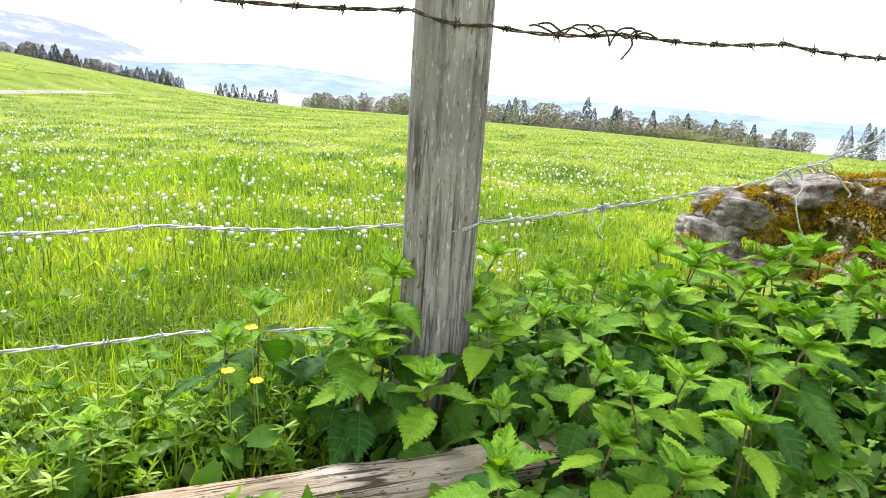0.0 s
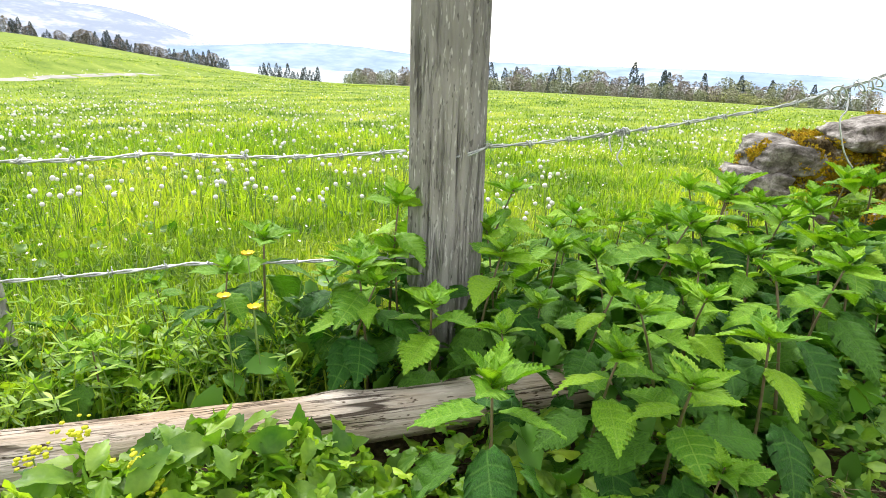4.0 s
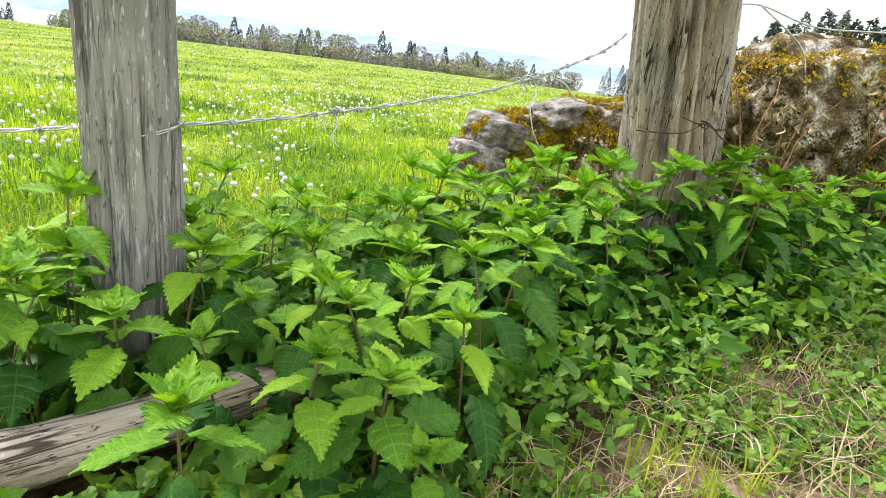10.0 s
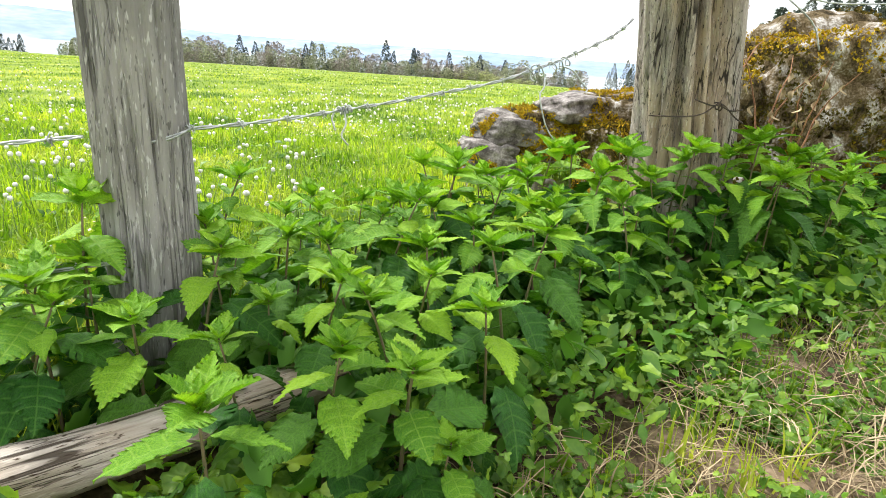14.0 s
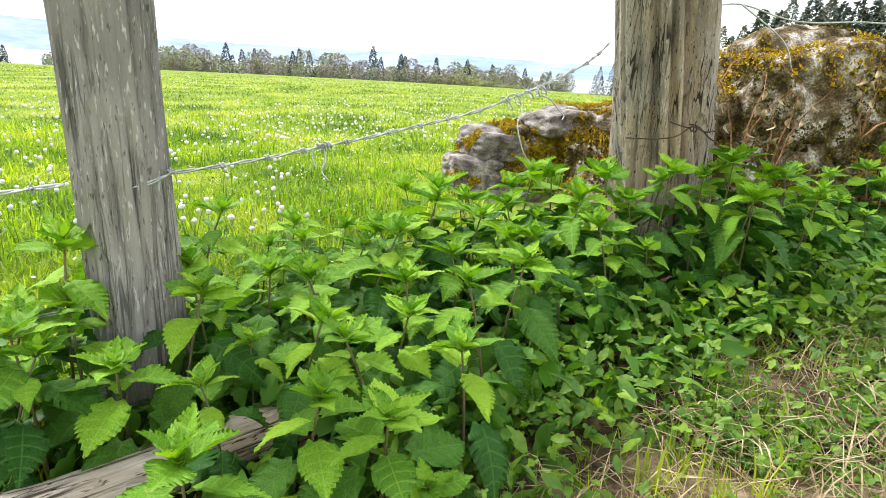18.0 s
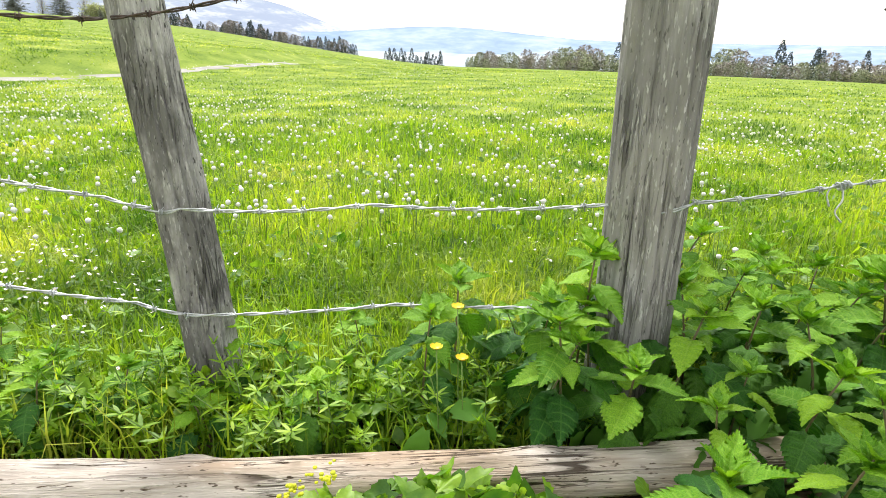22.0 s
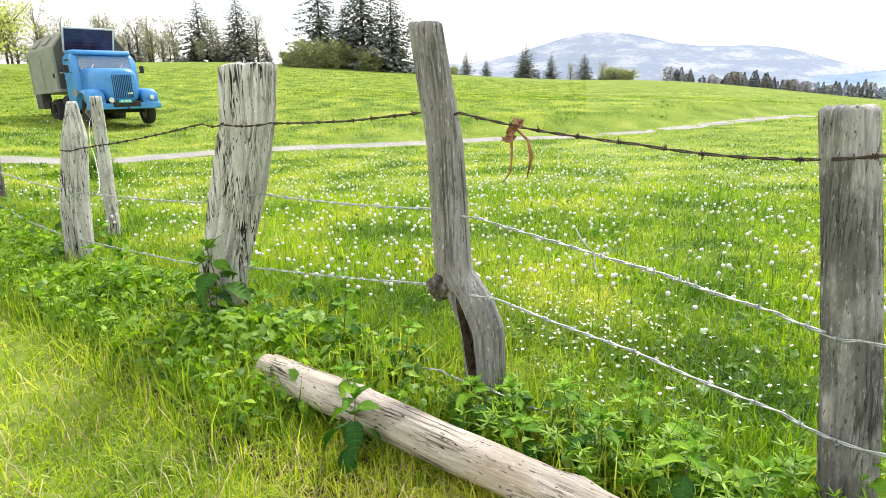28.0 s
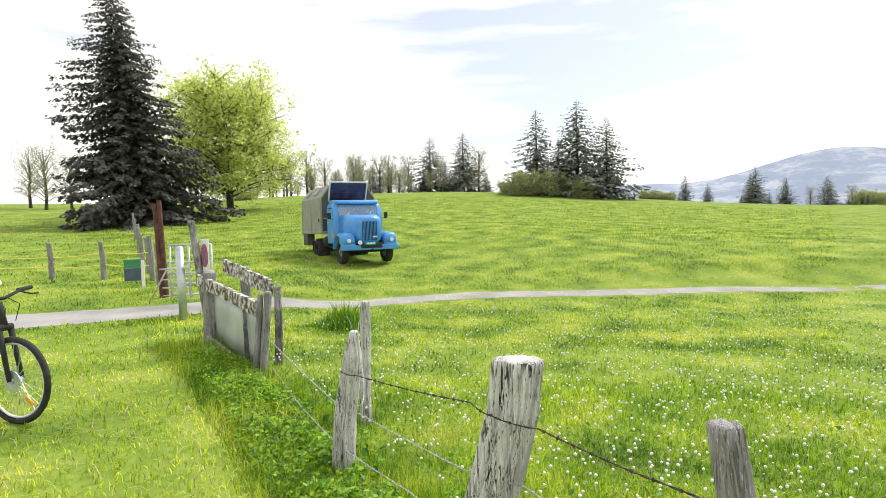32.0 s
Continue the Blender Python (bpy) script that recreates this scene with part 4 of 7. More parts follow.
gx, gy, gr, rg = fan(360000, -52, 128, 1.15, 62, 1)
side = gy - fence_y(gx)
keep = ((side > -0.05) | (gx < -10.5)) & (rg.uniform(0, 1, len(gx)) < 1.0 - 0.85 * smoothstep(9, 32, gr * np.where(gx < -6, 0.45, 1.0))) & off_track(gx, gy) & ~((gx > 1.6) & (gy < 3.5) & (gx < 6) & (gy > 2.0))
gx, gy, gr, side = gx[keep], gy[keep], gr[keep], side[keep]
clump = 0.75 + 0.5 * np.sin(gx * 2.1 + np.sin(gy * 1.7) * 2) * np.sin(gy * 2.6 + np.sin(gx * 1.3) * 2)
tall_g = (0.03 + 0.07 * rg.uniform(0, 1, len(gx)) ** 2 + 0.06 * clump * rg.uniform(0.4, 1, len(gx)) + 0.0004 * gr) * (0.75 + 0.45 * smoothstep(1.6, 0.3, side)) * (1.0 - 0.35 * smoothstep(4, 14, gr))
blades("meadow_grass", "lush bright green meadow grass", gx, gy, tall_g, (0.0028 + 0.0011 * gr) * rg.uniform(0.6, 1.5, len(gx)), GRASS, 2, lean=1.1)

hx, hy, hr, rhh = fan(90000, 48, 112, 9, 70, 95)
keep = off_track(hx, hy) & ((hy > fence_y(hx) + 0.1) | (hx < -14.5))
hx, hy, hr = hx[keep], hy[keep], hr[keep]
blades("hill_grass", "uneven grass on the slope beyond the track", hx, hy, (0.05 + 0.0006 * hr) * rhh.uniform(0.5, 1.5, len(hx)), (0.004 + 0.0009 * hr) * rhh.uniform(0.6, 1.4, len(hx)), GRASS, 96, lean=1.0)

nx, ny, nr, rnn = fan(80000, -52, 128, 1.15, 7, 91)
side = ny - fence_y(nx)
keep = (side > 0.02) & ~((nx > 1.6) & (ny < 3.5) & (ny > 2.0))
nx, ny, nr = nx[keep], ny[keep], nr[keep]
lush = 0.5 + 0.5 * np.sin(nx * 1.6 + 2.0 * np.sin(ny * 1.1)) * np.sin(ny * 1.9 + 1.4 * np.sin(nx * 0.9))
blades("meadow_grass", "broad juicy blades in the lush near meadow", nx, ny, (0.04 + 0.12 * lush) * rnn.uniform(0.5, 1.2, len(nx)), (0.0058 + 0.0008 * nr) * rnn.uniform(0.6, 1.3, len(nx)), JUICY, 92, lean=0.75)

lx, ly, lr, rl = fan(190000, 55, 275, 0.75, 16, 3, cx=-0.1, cy=0.1)
side = ly - fence_y(lx)
keep = (side < -0.12) & (lx > -12.5) & off_track(lx, ly) & ((lx < 0.1) | (ly < 0.25 * np.sin(lx * 5) - 0.15 + 0.1 * rl.normal(0, 1, len(lx))))
lx, ly, lr, side = lx[keep], ly[keep], lr[keep], side[keep]
tall_l = (0.045 + 0.05 * rl.uniform(0, 1, len(lx)) + 0.0012 * lr) * (0.8 + 0.6 * smoothstep(-1.1, -0.3, side))
blades("lawn_grass", "short yellow-green grass beside the fence", lx, ly, tall_l, 0.003 + 0.0014 * lr, LAWN, 4, lean=0.95)

rq = np.random.default_rng(81)
qx, qy = -0.1 + 0.85 * rq.uniform(-1, 1, 16000), 0.1 + 0.85 * rq.uniform(-1, 1, 16000)
keep = (qy - fence_y(qx) < -0.12) & (np.hypot(qx + 0.1, qy - 0.1) < 0.85) & ((qx < 0.2) | (qy < 0.0))
qx, qy = qx[keep], qy[keep]
blades("lawn_grass", "short yellow-green grass under the walker's path", qx, qy, rq.uniform(0.03, 0.08, len(qx)), rq.uniform(0.003, 0.006, len(qx)), LAWN, 82, lean=0.9)


def clumped(seed, n, low, high, cut, f=5.0):
    """Spots inside a stretch of ground, gathered in loose patches."""
    rnd = np.random.default_rng(seed)
    x, y = rnd.uniform(low, high, (n, 2)).T
    patch = np.sin(x * f + 1.7 * np.sin(y * f * 0.7)) * np.sin(y * f * 1.2 + 1.3 * np.sin(x * f * 0.8)) + rnd.normal(0, 0.25, n)
    keep = (patch > cut) & (y < 0.72 + 0.42 * x)
    return x[keep], y[keep], rnd


tx, ty, rt2 = clumped(15, 260, (0.5, -0.1), (3.0, 1.6), -0.1)
tx, ty = np.repeat(tx, 14), np.repeat(ty, 14)
j1, j2 = rt2.normal(0, 0.016, (2, len(tx)))
blades("grass_tufts", "fresh upright tufts of grass on trodden soil", tx + j1, ty + j2, rt2.uniform(0.04, 0.15, len(tx)), rt2.uniform(0.0025, 0.0075, len(tx)), GRASS, 18, lean=0.4)
sx2, sy2, rs2 = clumped(5, 15000, (0.35, -0.5), (3.2, 1.7), 0.2, 3.5)
blades("verge_grass", "sparse yellow-green grass on trodden soil", sx2, sy2, rs2.uniform(0.02, 0.09, len(sx2)), rs2.uniform(0.0015, 0.005, len(sx2)), GRASS, 6, lean=0.8)
dx2, dy2, rd2 = clumped(7, 10000, (0.3, -0.2), (3.4, 1.7), -0.3, 6.0)
blades("dry_stalks", "pale dry stalks lying on the soil", dx2, dy2, rd2.uniform(0.03, 0.14, len(dx2)), rd2.uniform(0.0012, 0.004, len(dx2)), STRAW, 8, lean=1.9, lift=0.012)


def long_straws(n, seed):
    """Long thin bents, bowed over the soil."""
    rnd = random.Random(seed)
    bm = bmesh.new()
    for i in range(n):
        x = rnd.uniform(0.4, 2.6)
        y = rnd.uniform(0.35, 0.74 + 0.42 * x)
        a, L = rnd.uniform(0, 6.28), rnd.uniform(0.1, 0.3)
        dx, dy, h = math.cos(a) * L, math.sin(a) * L, rnd.uniform(0.01, 0.09)
        z = gz(x, y)
        tube(bm, [(x, y, z + 0.005), (x + dx * 0.3, y + dy * 0.3, z + h * 0.8), (x + dx * 0.65 + rnd.gauss(0, 0.01), y + dy * 0.65, z + h), (x + dx, y + dy, z + h * rnd.uniform(0.2, 0.9))], [0.0013, 0.0012, 0.001, 0.0006], 4)
    return tagged(link("dry_bents", bm, STRAW), "long bowed pale bents over trodden soil", "dry grass", kind="stuff")


long_straws(620, 9)
wx2 = np.random.default_rng(61).uniform(-7.2, 0.1, 9000)
wy2 = fence_y(wx2) - np.random.default_rng(62).uniform(-0.15, 0.3, 9000) * np.where(wx2 < -1.7, 2.0, 1.0)
blades("fence_grass", "tall bright grass growing along the fence", wx2, wy2, np.random.default_rng(63).uniform(0.08, 0.24, 9000), np.random.default_rng(64).uniform(0.003, 0.007, 9000), GRASS, 65, lean=0.5)
rb = np.random.default_rng(68)
bx, bd = rb.uniform(-8.5, -1.8, 9000), rb.uniform(-0.3, 0.75, 9000)
blades("bank_grass", "long pale green grass growing through the weed bank", bx, fence_y(bx) - bd, rb.uniform(0.08, 0.33, 9000) * (1 - 0.5 * np.abs(bd - 0.2)), rb.uniform(0.004, 0.009, 9000), GRASS, 69, lean=0.6)
hx2, hy2, hr2, rh2 = fan(9000, 55, 175, 0.75, 9, 66, cx=-0.1, cy=0.1)
ok = (hy2 - fence_y(hx2) < -0.3) & (hx2 < 0.1)
blades("dry_stalks", "pale dead grass matted in the lawn", hx2[ok], hy2[ok], rh2.uniform(0.04, 0.12, ok.sum()), 0.0015 + 0.0008 * hr2[ok], STRAW, 67, lean=1.5, lift=0.02)


re3 = np.random.default_rng(72)
ax, ay = -2.1 + re3.normal(0, 0.17, 700), 0.25 + re3.normal(0, 0.11, 700)
blades("log_end_grass", "grass tuft over the broken end of the log", ax, ay, re3.uniform(0.08, 0.22, 700), re3.uniform(0.003, 0.006, 700), LAWN, 73, lean=0.6)
ux, uf = re3.uniform(-2.05, -0.2, 900), np.abs(re3.normal(0, 0.05, 900))
blades("log_foot_grass", "grass growing up against the log", ux, 0.24 + (ux + 2.12) * 0.4 - 0.07 - uf, re3.uniform(0.03, 0.11, 900), re3.uniform(0.003, 0.006, 900), LAWN, 74, lean=0.5)


def soil_patch():
    n = 60
    xs, ys = np.meshgrid(np.linspace(-2.6, 3.8, 130), np.linspace(0, 1, 26), indexing="ij")
    top = fence_y(xs) + 0.12
    low = fence_y(xs) - 0.62 - 1.2 * smoothstep(-0.2, 0.9, xs) - 0.10 * np.sin(xs * 2.3 + np.sin(xs * 1.9)) + 0.04 * np.sin(xs * 5.3 + 1.0)
    yy = low + (top - low) * ys
    edge = np.minimum(ys, 1 - ys) * 26
    z = ground(xs, yy) + np.where(edge < 1, -0.03, 0.008 + 0.008 * np.sin(xs * 23) * np.sin(yy * 19))
    v = np.stack([xs, yy, z], -1).reshape(-1, 3)
    i, j = np.meshgrid(np.arange(129), np.arange(25), indexing="ij")
    a = i * 26 + j
    t = np.concatenate([np.stack([a, a + 26, a + 27], -1).reshape(-1, 3), np.stack([a, a + 27, a + 1], -1).reshape(-1, 3)])
    tagged(raw("soil", v, t, SOIL, smooth=True), "dark damp soil with litter under the weeds", "soil", kind="structure")


soil_patch()


# ---- nettles ----
def nettle_leaf(length, width, droop, seed, teeth=10, cols=(-1.0, -0.66, -0.33, 0.0, 0.33, 0.66, 1.0), fold=0.34, curl_in=0.0, stalk=None):
    """A pointed heart-shaped leaf with forward teeth, folded along its midrib, drawn in along its side veins."""
    rows, v, uv, t = teeth * 2, [], [], []
    n = len(cols)
    every = max(2, rows // 5)
    for i in range(rows + 1):
        f = i / rows
        w = width * 0.5 * (f + 0.012) ** 0.5 * (1.0 - f) ** 1.3 / 0.345
        point = i % 2 == 1
        for c in cols:
            e = abs(c)
            x = c * w
            y = f * length + e * (0.17 - 0.10 * f) * length * (w / (0.5 * width)) - 0.13 * length * e * (1 - f) ** 6
            if e == 1.0 and 0 < i < rows:
                x += math.copysign(0.11 if point else -0.085, c) * width * (0.35 + 0.65 * w / (0.5 * width))
                y += (0.06 if point else -0.035) * length * (0.5 + 0.5 * w / (0.5 * width))
            pucker = 0.026 * length * math.cos(2 * math.pi * i / every + math.pi) * (0.0 if e in (0.0, 1.0) else 1.0) * (1 - f)
            wave = 0.03 * length * e * e * math.sin(f * 9 + seed * 1.7 + (1.3 if c > 0 else 0.0))
            z = fold * abs(x) * (1 - 0.7 * e * e * 0.6) - droop * length * f ** 1.8 + pucker + wave - curl_in * width * e ** 3 * 0.3
            v.append((x if i < rows else c * 0.001, y, z))
            uv.append((0.5 + 0.5 * c * min(1, w / (width * 0.5)), f))
    for i in range(rows):
        for j in range(n - 1):
            a = i * n + j
            t += [(a, a + 1, a + n + 1), (a, a + n + 1, a + n)]
    if stalk:
        k = len(v)
        for a in (0.5, 2.6, 4.7):
            v.append((0.012 * math.cos(a), stalk[0], stalk[1] + 0.012 * math.sin(a)))
            uv.append((0.5, 0.0))
        t += [(k, k + 1, n // 2), (k + 1, k + 2, n // 2), (k + 2, k, n // 2)]
    return np.array(v), np.array(t), np.array(uv)


FORMS = [(0.56, 0.18, 0.4, 0.2), (0.52, 0.34, 0.3, 0.4), (0.60, 0.26, 0.22, 0.6), (0.50, 0.46, 0.5, 0.1), (0.42, 0.10, 0.7, -0.2)]
OLD_STALK, YOUNG_STALK = (-0.34, -0.2), (-0.16, -0.06)


def leaf_mesh(shape, material):
    v, t, uv = shape
    ob = raw("leaf", v, t, material, smooth=True, uv=uv)
    me = ob.data
    bpy.data.objects.remove(ob)
    return me


LEAF_MESHES = [[leaf_mesh(nettle_leaf(1.0, w, d, k, fold=fo, curl_in=cu, stalk=st), m) for k, (w, d, fo, cu) in enumerate(FORMS)] for m, st in ((NETTLE, OLD_STALK), (NETTLE_YOUNG, YOUNG_STALK))]
FAR_MESHES = [[leaf_mesh(nettle_leaf(1.0, w, d, k, teeth=7, cols=(-1.0, 0.0, 1.0), stalk=st), m) for k, (w, d, fo, cu) in enumerate(FORMS)] for m, st in ((NETTLE, OLD_STALK), (NETTLE_YOUNG, YOUNG_STALK))]


def nettle(seed, tall, label, pairs=6, size=0.105, lean=0.1, meshes=None, spin=None):
    """A nettle: an upright stem with crossed pairs of stalked leaves, the top ones small, bright and upright."""
    rnd = random.Random(seed)
    meshes = meshes or LEAF_MESHES
    root = thing("nettle", label, "plant", group="nettles by the fence")
    bend = rnd.uniform(0, 6.28)
    at = lambda f: Vector((lean * tall * f * f * math.cos(bend), lean * tall * f * f * math.sin(bend), tall * f))
    stem = tubes(([at(i / 6) for i in range(7)], [0.0042 - 0.0004 * i for i in range(7)]), sides=6)
    spin = rnd.uniform(0, 3.14) if spin is None else spin
    for i in range(pairs):
        g = i / (pairs - 1)
        f = 0.2 + 0.73 * g ** 0.72
        grow = size * (0.86 + 0.28 * math.sin(math.pi * min(1, g * 1.15))) * (1.0 if g < 0.62 else 1.0 - 0.45 * (g - 0.62))
        young = g > 0.62
        low, high = (-66, -30) if g < 0.3 else (-46, -8) if g < 0.62 else (-20, 14) if g < 0.9 else (4, 34)
        for s in (0, 1):
            rise = radians(rnd.uniform(low, high))
            yaw = spin + i * 1.571 + s * math.pi + rnd.uniform(-0.3, 0.3)
            me = meshes[1 if young else 0][rnd.choice((0, 1, 3, 1)) if not young else rnd.choice((0, 1, 3, 0))]
            ob = new("leaf", me)
            ob.parent = root
            m = Euler((rise, rnd.uniform(-0.45, 0.45), yaw), "XYZ").to_matrix().to_4x4() @ Matrix.Scale(grow * rnd.uniform(0.85, 1.12), 4)
            foot = YOUNG_STALK if young else OLD_STALK
            ob.matrix_basis = Matrix.Translation(at(f) - m.to_3x3() @ Vector((0, foot[0], foot[1]))) @ m
    for k in range(6):
        yaw = spin + pairs * 1.571 + k * 1.571 + rnd.uniform(-0.3, 0.3)
        ob = new("leaf", meshes[1][4])
        ob.parent = root
        ob.matrix_basis = Matrix.Translation(at(0.95 + 0.02 * (k // 2))) @ Euler((radians(rnd.uniform(22, 46) + 12 * (k // 2)), rnd.uniform(-0.2, 0.2), yaw), "XYZ").to_matrix().to_4x4() @ Matrix.Scale(size * (0.74, 0.68, 0.56, 0.50, 0.34, 0.30)[k] * rnd.uniform(0.85, 1.15), 4)
    part("stem", stem, STEM, root, smooth=True)
    return root


PROTO_NETTLES = [nettle(40 + k, 0.40, ("tall stinging nettle with toothed dark leaves and bright tips", "leafy stinging nettle with drooping lower leaves")[k % 2], pairs=(6, 7, 6, 7, 6)[k], size=(0.112, 0.102, 0.12, 0.098, 0.108)[k], lean=(0.06, 0.16, 0.1, 0.22, 0.14)[k]) for k in range(5)]
FAR_NETTLES = [nettle(60 + k, 0.40, "young stinging nettle in the weed bank by the fence", pairs=6, size=0.10, lean=0.1 + 0.05 * k, meshes=FAR_MESHES) for k in range(2)]


def set_nettle(x, y, tall, k, yaw, w=0.0):
    s = tall / 0.40
    w = w or max(s, 0.72 if x > 0 else 0.66)
    own = PROTO_NETTLES[k] if x > -1.75 and x < 2.2 else FAR_NETTLES[k % 2]
    return copy_thing(own, Matrix.Translation((x, y, gz(x, y) - 0.01)) @ Matrix.Rotation(yaw, 4, "Z") @ Matrix.Diagonal((w, w, s, 1)))


rn = random.Random(12)
SET = []


def try_nettle(x, y, tall, gap):
    if any((x - a) ** 2 + (y - b) ** 2 < gap * gap for a, b in SET):
        return
    if x < 0.4 and y < 1.20 + 0.4 * x:
        return
    if abs(x - 0.2) < 0.09 and abs(y - 1.5) < 0.09:
        return
    SET.append((x, y))
    set_nettle(x, y, tall, rn.randrange(5), rn.uniform(0, 6.28))


# the foremost plant, leaf pairs set square to the fence, then its neighbours one by one
hero = nettle(83, 0.31, "strong young nettle in front of the log, leaf pairs spread wide", pairs=6, size=0.118, lean=0.03, spin=1.45)
hero.matrix_basis = Matrix.Translation((0.33, 0.95, gz(0.33, 0.95) - 0.01))
SET.append((0.33, 0.95))
for x, y, tall in [(0.13, 1.33, 0.35), (0.28, 1.35, 0.37), (0.20, 1.28, 0.31), (0.0, 1.38, 0.33), (0.59, 1.02, 0.34), (0.77, 1.13, 0.35), (0.09, 1.40, 0.46), (0.33, 1.46, 0.38), (0.44, 1.52, 0.36), (0.58, 1.42, 0.36), (0.88, 1.70, 0.36), (1.06, 1.55, 0.38), (0.08, 1.26, 0.36), (-0.18, 1.38, 0.36), (0.36, 1.18, 0.30), (0.03, 1.24, 0.34), (-0.22, 1.26, 0.33), (0.48, 1.25, 0.36), (0.92, 1.36, 0.40), (0.62, 0.93, 0.22), (0.47, 0.88, 0.15)]:
    SET.append((x, y))
    set_nettle(x, y, tall, rn.randrange(5), rn.uniform(0, 6.28), w=1.0 if len(SET) < 16 else 0)
for i in range(2200):
    x = rn.uniform(0.1, 3.4)
    f = float(fence_y(x))
    front = 0.60 - 0.16 * float(smoothstep(0.7, 1.0, x)) + 0.12 * float(smoothstep(1.6, 2.2, x))
    y = rn.uniform(f - front, f + (0.32 if x < 1.4 else 0.0))
    if x > 1.55 and y > f - 0.12:
        continue
    d = f - y
    slope = 0.2 * max(0, d - 0.25) if x < 0.8 else 0.62 * max(0, d - 0.12)
    try_nettle(x, y, max(0.14, 0.40 - slope) * rn.uniform(0.62, 1.12) + (0.07 if x > 1.3 and d < 0.3 else 0), 0.108)
for i in range(160):
    x = rn.uniform(-0.42, 0.1)
    f = float(fence_y(x))
    try_nettle(x, rn.uniform(f - 0.3, f + 0.12), rn.uniform(0.2, 0.33), 0.17)
for i in range(420):
    x = rn.uniform(-1.55, 0.1)
    f = float(fence_y(x))
    y = rn.uniform(f - 0.22, f + 0.05)
    try_nettle(x, y, rn.uniform(0.14, 0.24), 0.14)
for i in range(900):
    x = rn.uniform(-6.6, -1.75)
    f = float(fence_y(x))
    y = rn.uniform(f - 0.62, f + 0.22)
    try_nettle(x, y, rn.uniform(0.2, 0.32), 0.27)
for x, y, tall in [(1.52, 1.84, 0.46), (1.66, 1.80, 0.46), (1.78, 1.78, 0.42), (1.93, 1.82, 0.46), (2.06, 1.88, 0.46), (1.86, 1.68, 0.40), (2.2, 1.8, 0.42), (-1.72, 0.42, 0.24), (-1.55, 0.36, 0.26), (-2.72, 0.2, 0.46), (-2.8, 0.16, 0.4)]:
    set_nettle(x, y, tall, rn.randrange(5), rn.uniform(0, 6.28))
for k, ob in enumerate(PROTO_NETTLES):
    x = (1.1, 1.35, 1.9, 2.1, 0.85)[k]
    y = float(fence_y(x)) - 0.3 - 0.05 * k
    ob.matrix_basis = Matrix.Translation((x, y, gz(x, y) - 0.01))


for k, ob in enumerate(FAR_NETTLES):
    x = (-3.4, -4.9)[k]
    y = float(fence_y(x)) - 0.3
    ob.matrix_basis = Matrix.Translation((x, y, gz(x, y) - 0.01)) @ Matrix.Diagonal((0.7, 0.7, 0.65, 1))


# ---- weeds and herbs ----
ROUND_V = np.array([(0, 0, 0)] + [(0.5 * math.sin(a) * (1 + 0.10 * math.cos(5 * a)), 0.5 - 0.5 * math.cos(a) * (1 + 0.10 * math.cos(5 * a)), 0.10 * math.cos(2 * a)) for a in np.linspace(0.35, 5.93, 13)])
ROUND_T = np.array([(0, i, i + 1) for i in range(1, 13)])
TOOTH = nettle_leaf(1.0, 0.48, 0.25, 9, teeth=4, cols=(-1.0, 0.0, 1.0))
FINE = nettle_leaf(1.0, 0.42, 0.3, 8, teeth=3, cols=(-1.0, 0.0, 1.0))


def lobed_leaf(lobes, deep, teeth):
    """A leaf cut into lobes round its stalk, with blunt teeth, dished in the middle."""
    v, n = [(0, 0.06, -0.02)], 24
    for i in range(n):
        a = -2.5 + 5.0 * i / (n - 1)
        r = 0.56 * (1 - deep * (0.5 - 0.5 * math.cos(a * lobes * 2 * math.pi / 5.0 * 1.0 + math.pi * (lobes + 1))) + 0.05 * math.cos(a * teeth * 0.6)) * (0.75 + 0.25 * math.cos(a))
        for g in (0.55, 1.0):
            v.append((r * g * math.sin(a), 0.3 + r * g * math.cos(a), 0.10 * r * g * math.cos(a * lobes * 2) - 0.16 * g * g * abs(math.cos(a)) + 0.07 * g))
    t = []
    for i in range(n - 1):
        a = 1 + 2 * i
        t += [(0, a + 2, a), (a, a + 2, a + 3), (a, a + 3, a + 1)]
    return np.array(v), np.array(t)


LOBED = lobed_leaf(3, 0.5, 17)
ROUNDISH = lobed_leaf(5, 0.16, 21)


def carpet(name, label, n, area, material, size, seed, shape, low=0.01, high=0.08, tilt=0.5, kind_cat="weeds"):
    rnd = np.random.default_rng(seed)
    x, y, h = area(rnd, n)
    m = turns(rnd.uniform(0, 6.28, len(x)), rnd.normal(-0.05, tilt, len(x)), rnd.normal(0, tilt, len(x)), size * rnd.uniform(0.5, 1.35, len(x)), np.stack([x, y, ground(x, y) + h], 1))
    v, t = spread_out(shape[0], shape[1], m)
    return tagged(raw(name, v, t, material, smooth=True), label, kind_cat, kind="stuff")


def under_nettles(rnd, n):
    x = rnd.uniform(-0.2, 3.4, n)
    f = fence_y(x)
    y = f - rnd.uniform(-0.3, 0.62, n)
    keep = (x > 0.35) | (y > 1.16 + 0.4 * x)
    x, y, f = x[keep], y[keep], f[keep]
    n = len(x)
    return x, y, rnd.uniform(0.01, 0.17, n) * np.clip(1.1 - 0.9 * np.clip(f - y - 0.3, 0, 1), 0.2, 1)


def along_fence(rnd, n):
    x = rnd.uniform(-7.0, 0.05, n)
    f = fence_y(x)
    w = np.where(x < -1.8, 0.62, 0.34)
    y = f - rnd.uniform(-0.12, 1, n) * np.where(x > -1.6, 0.22, w)
    return x, y, rnd.uniform(0.01, 0.15, n) * np.where(x < -1.8, 1.15, 0.9)


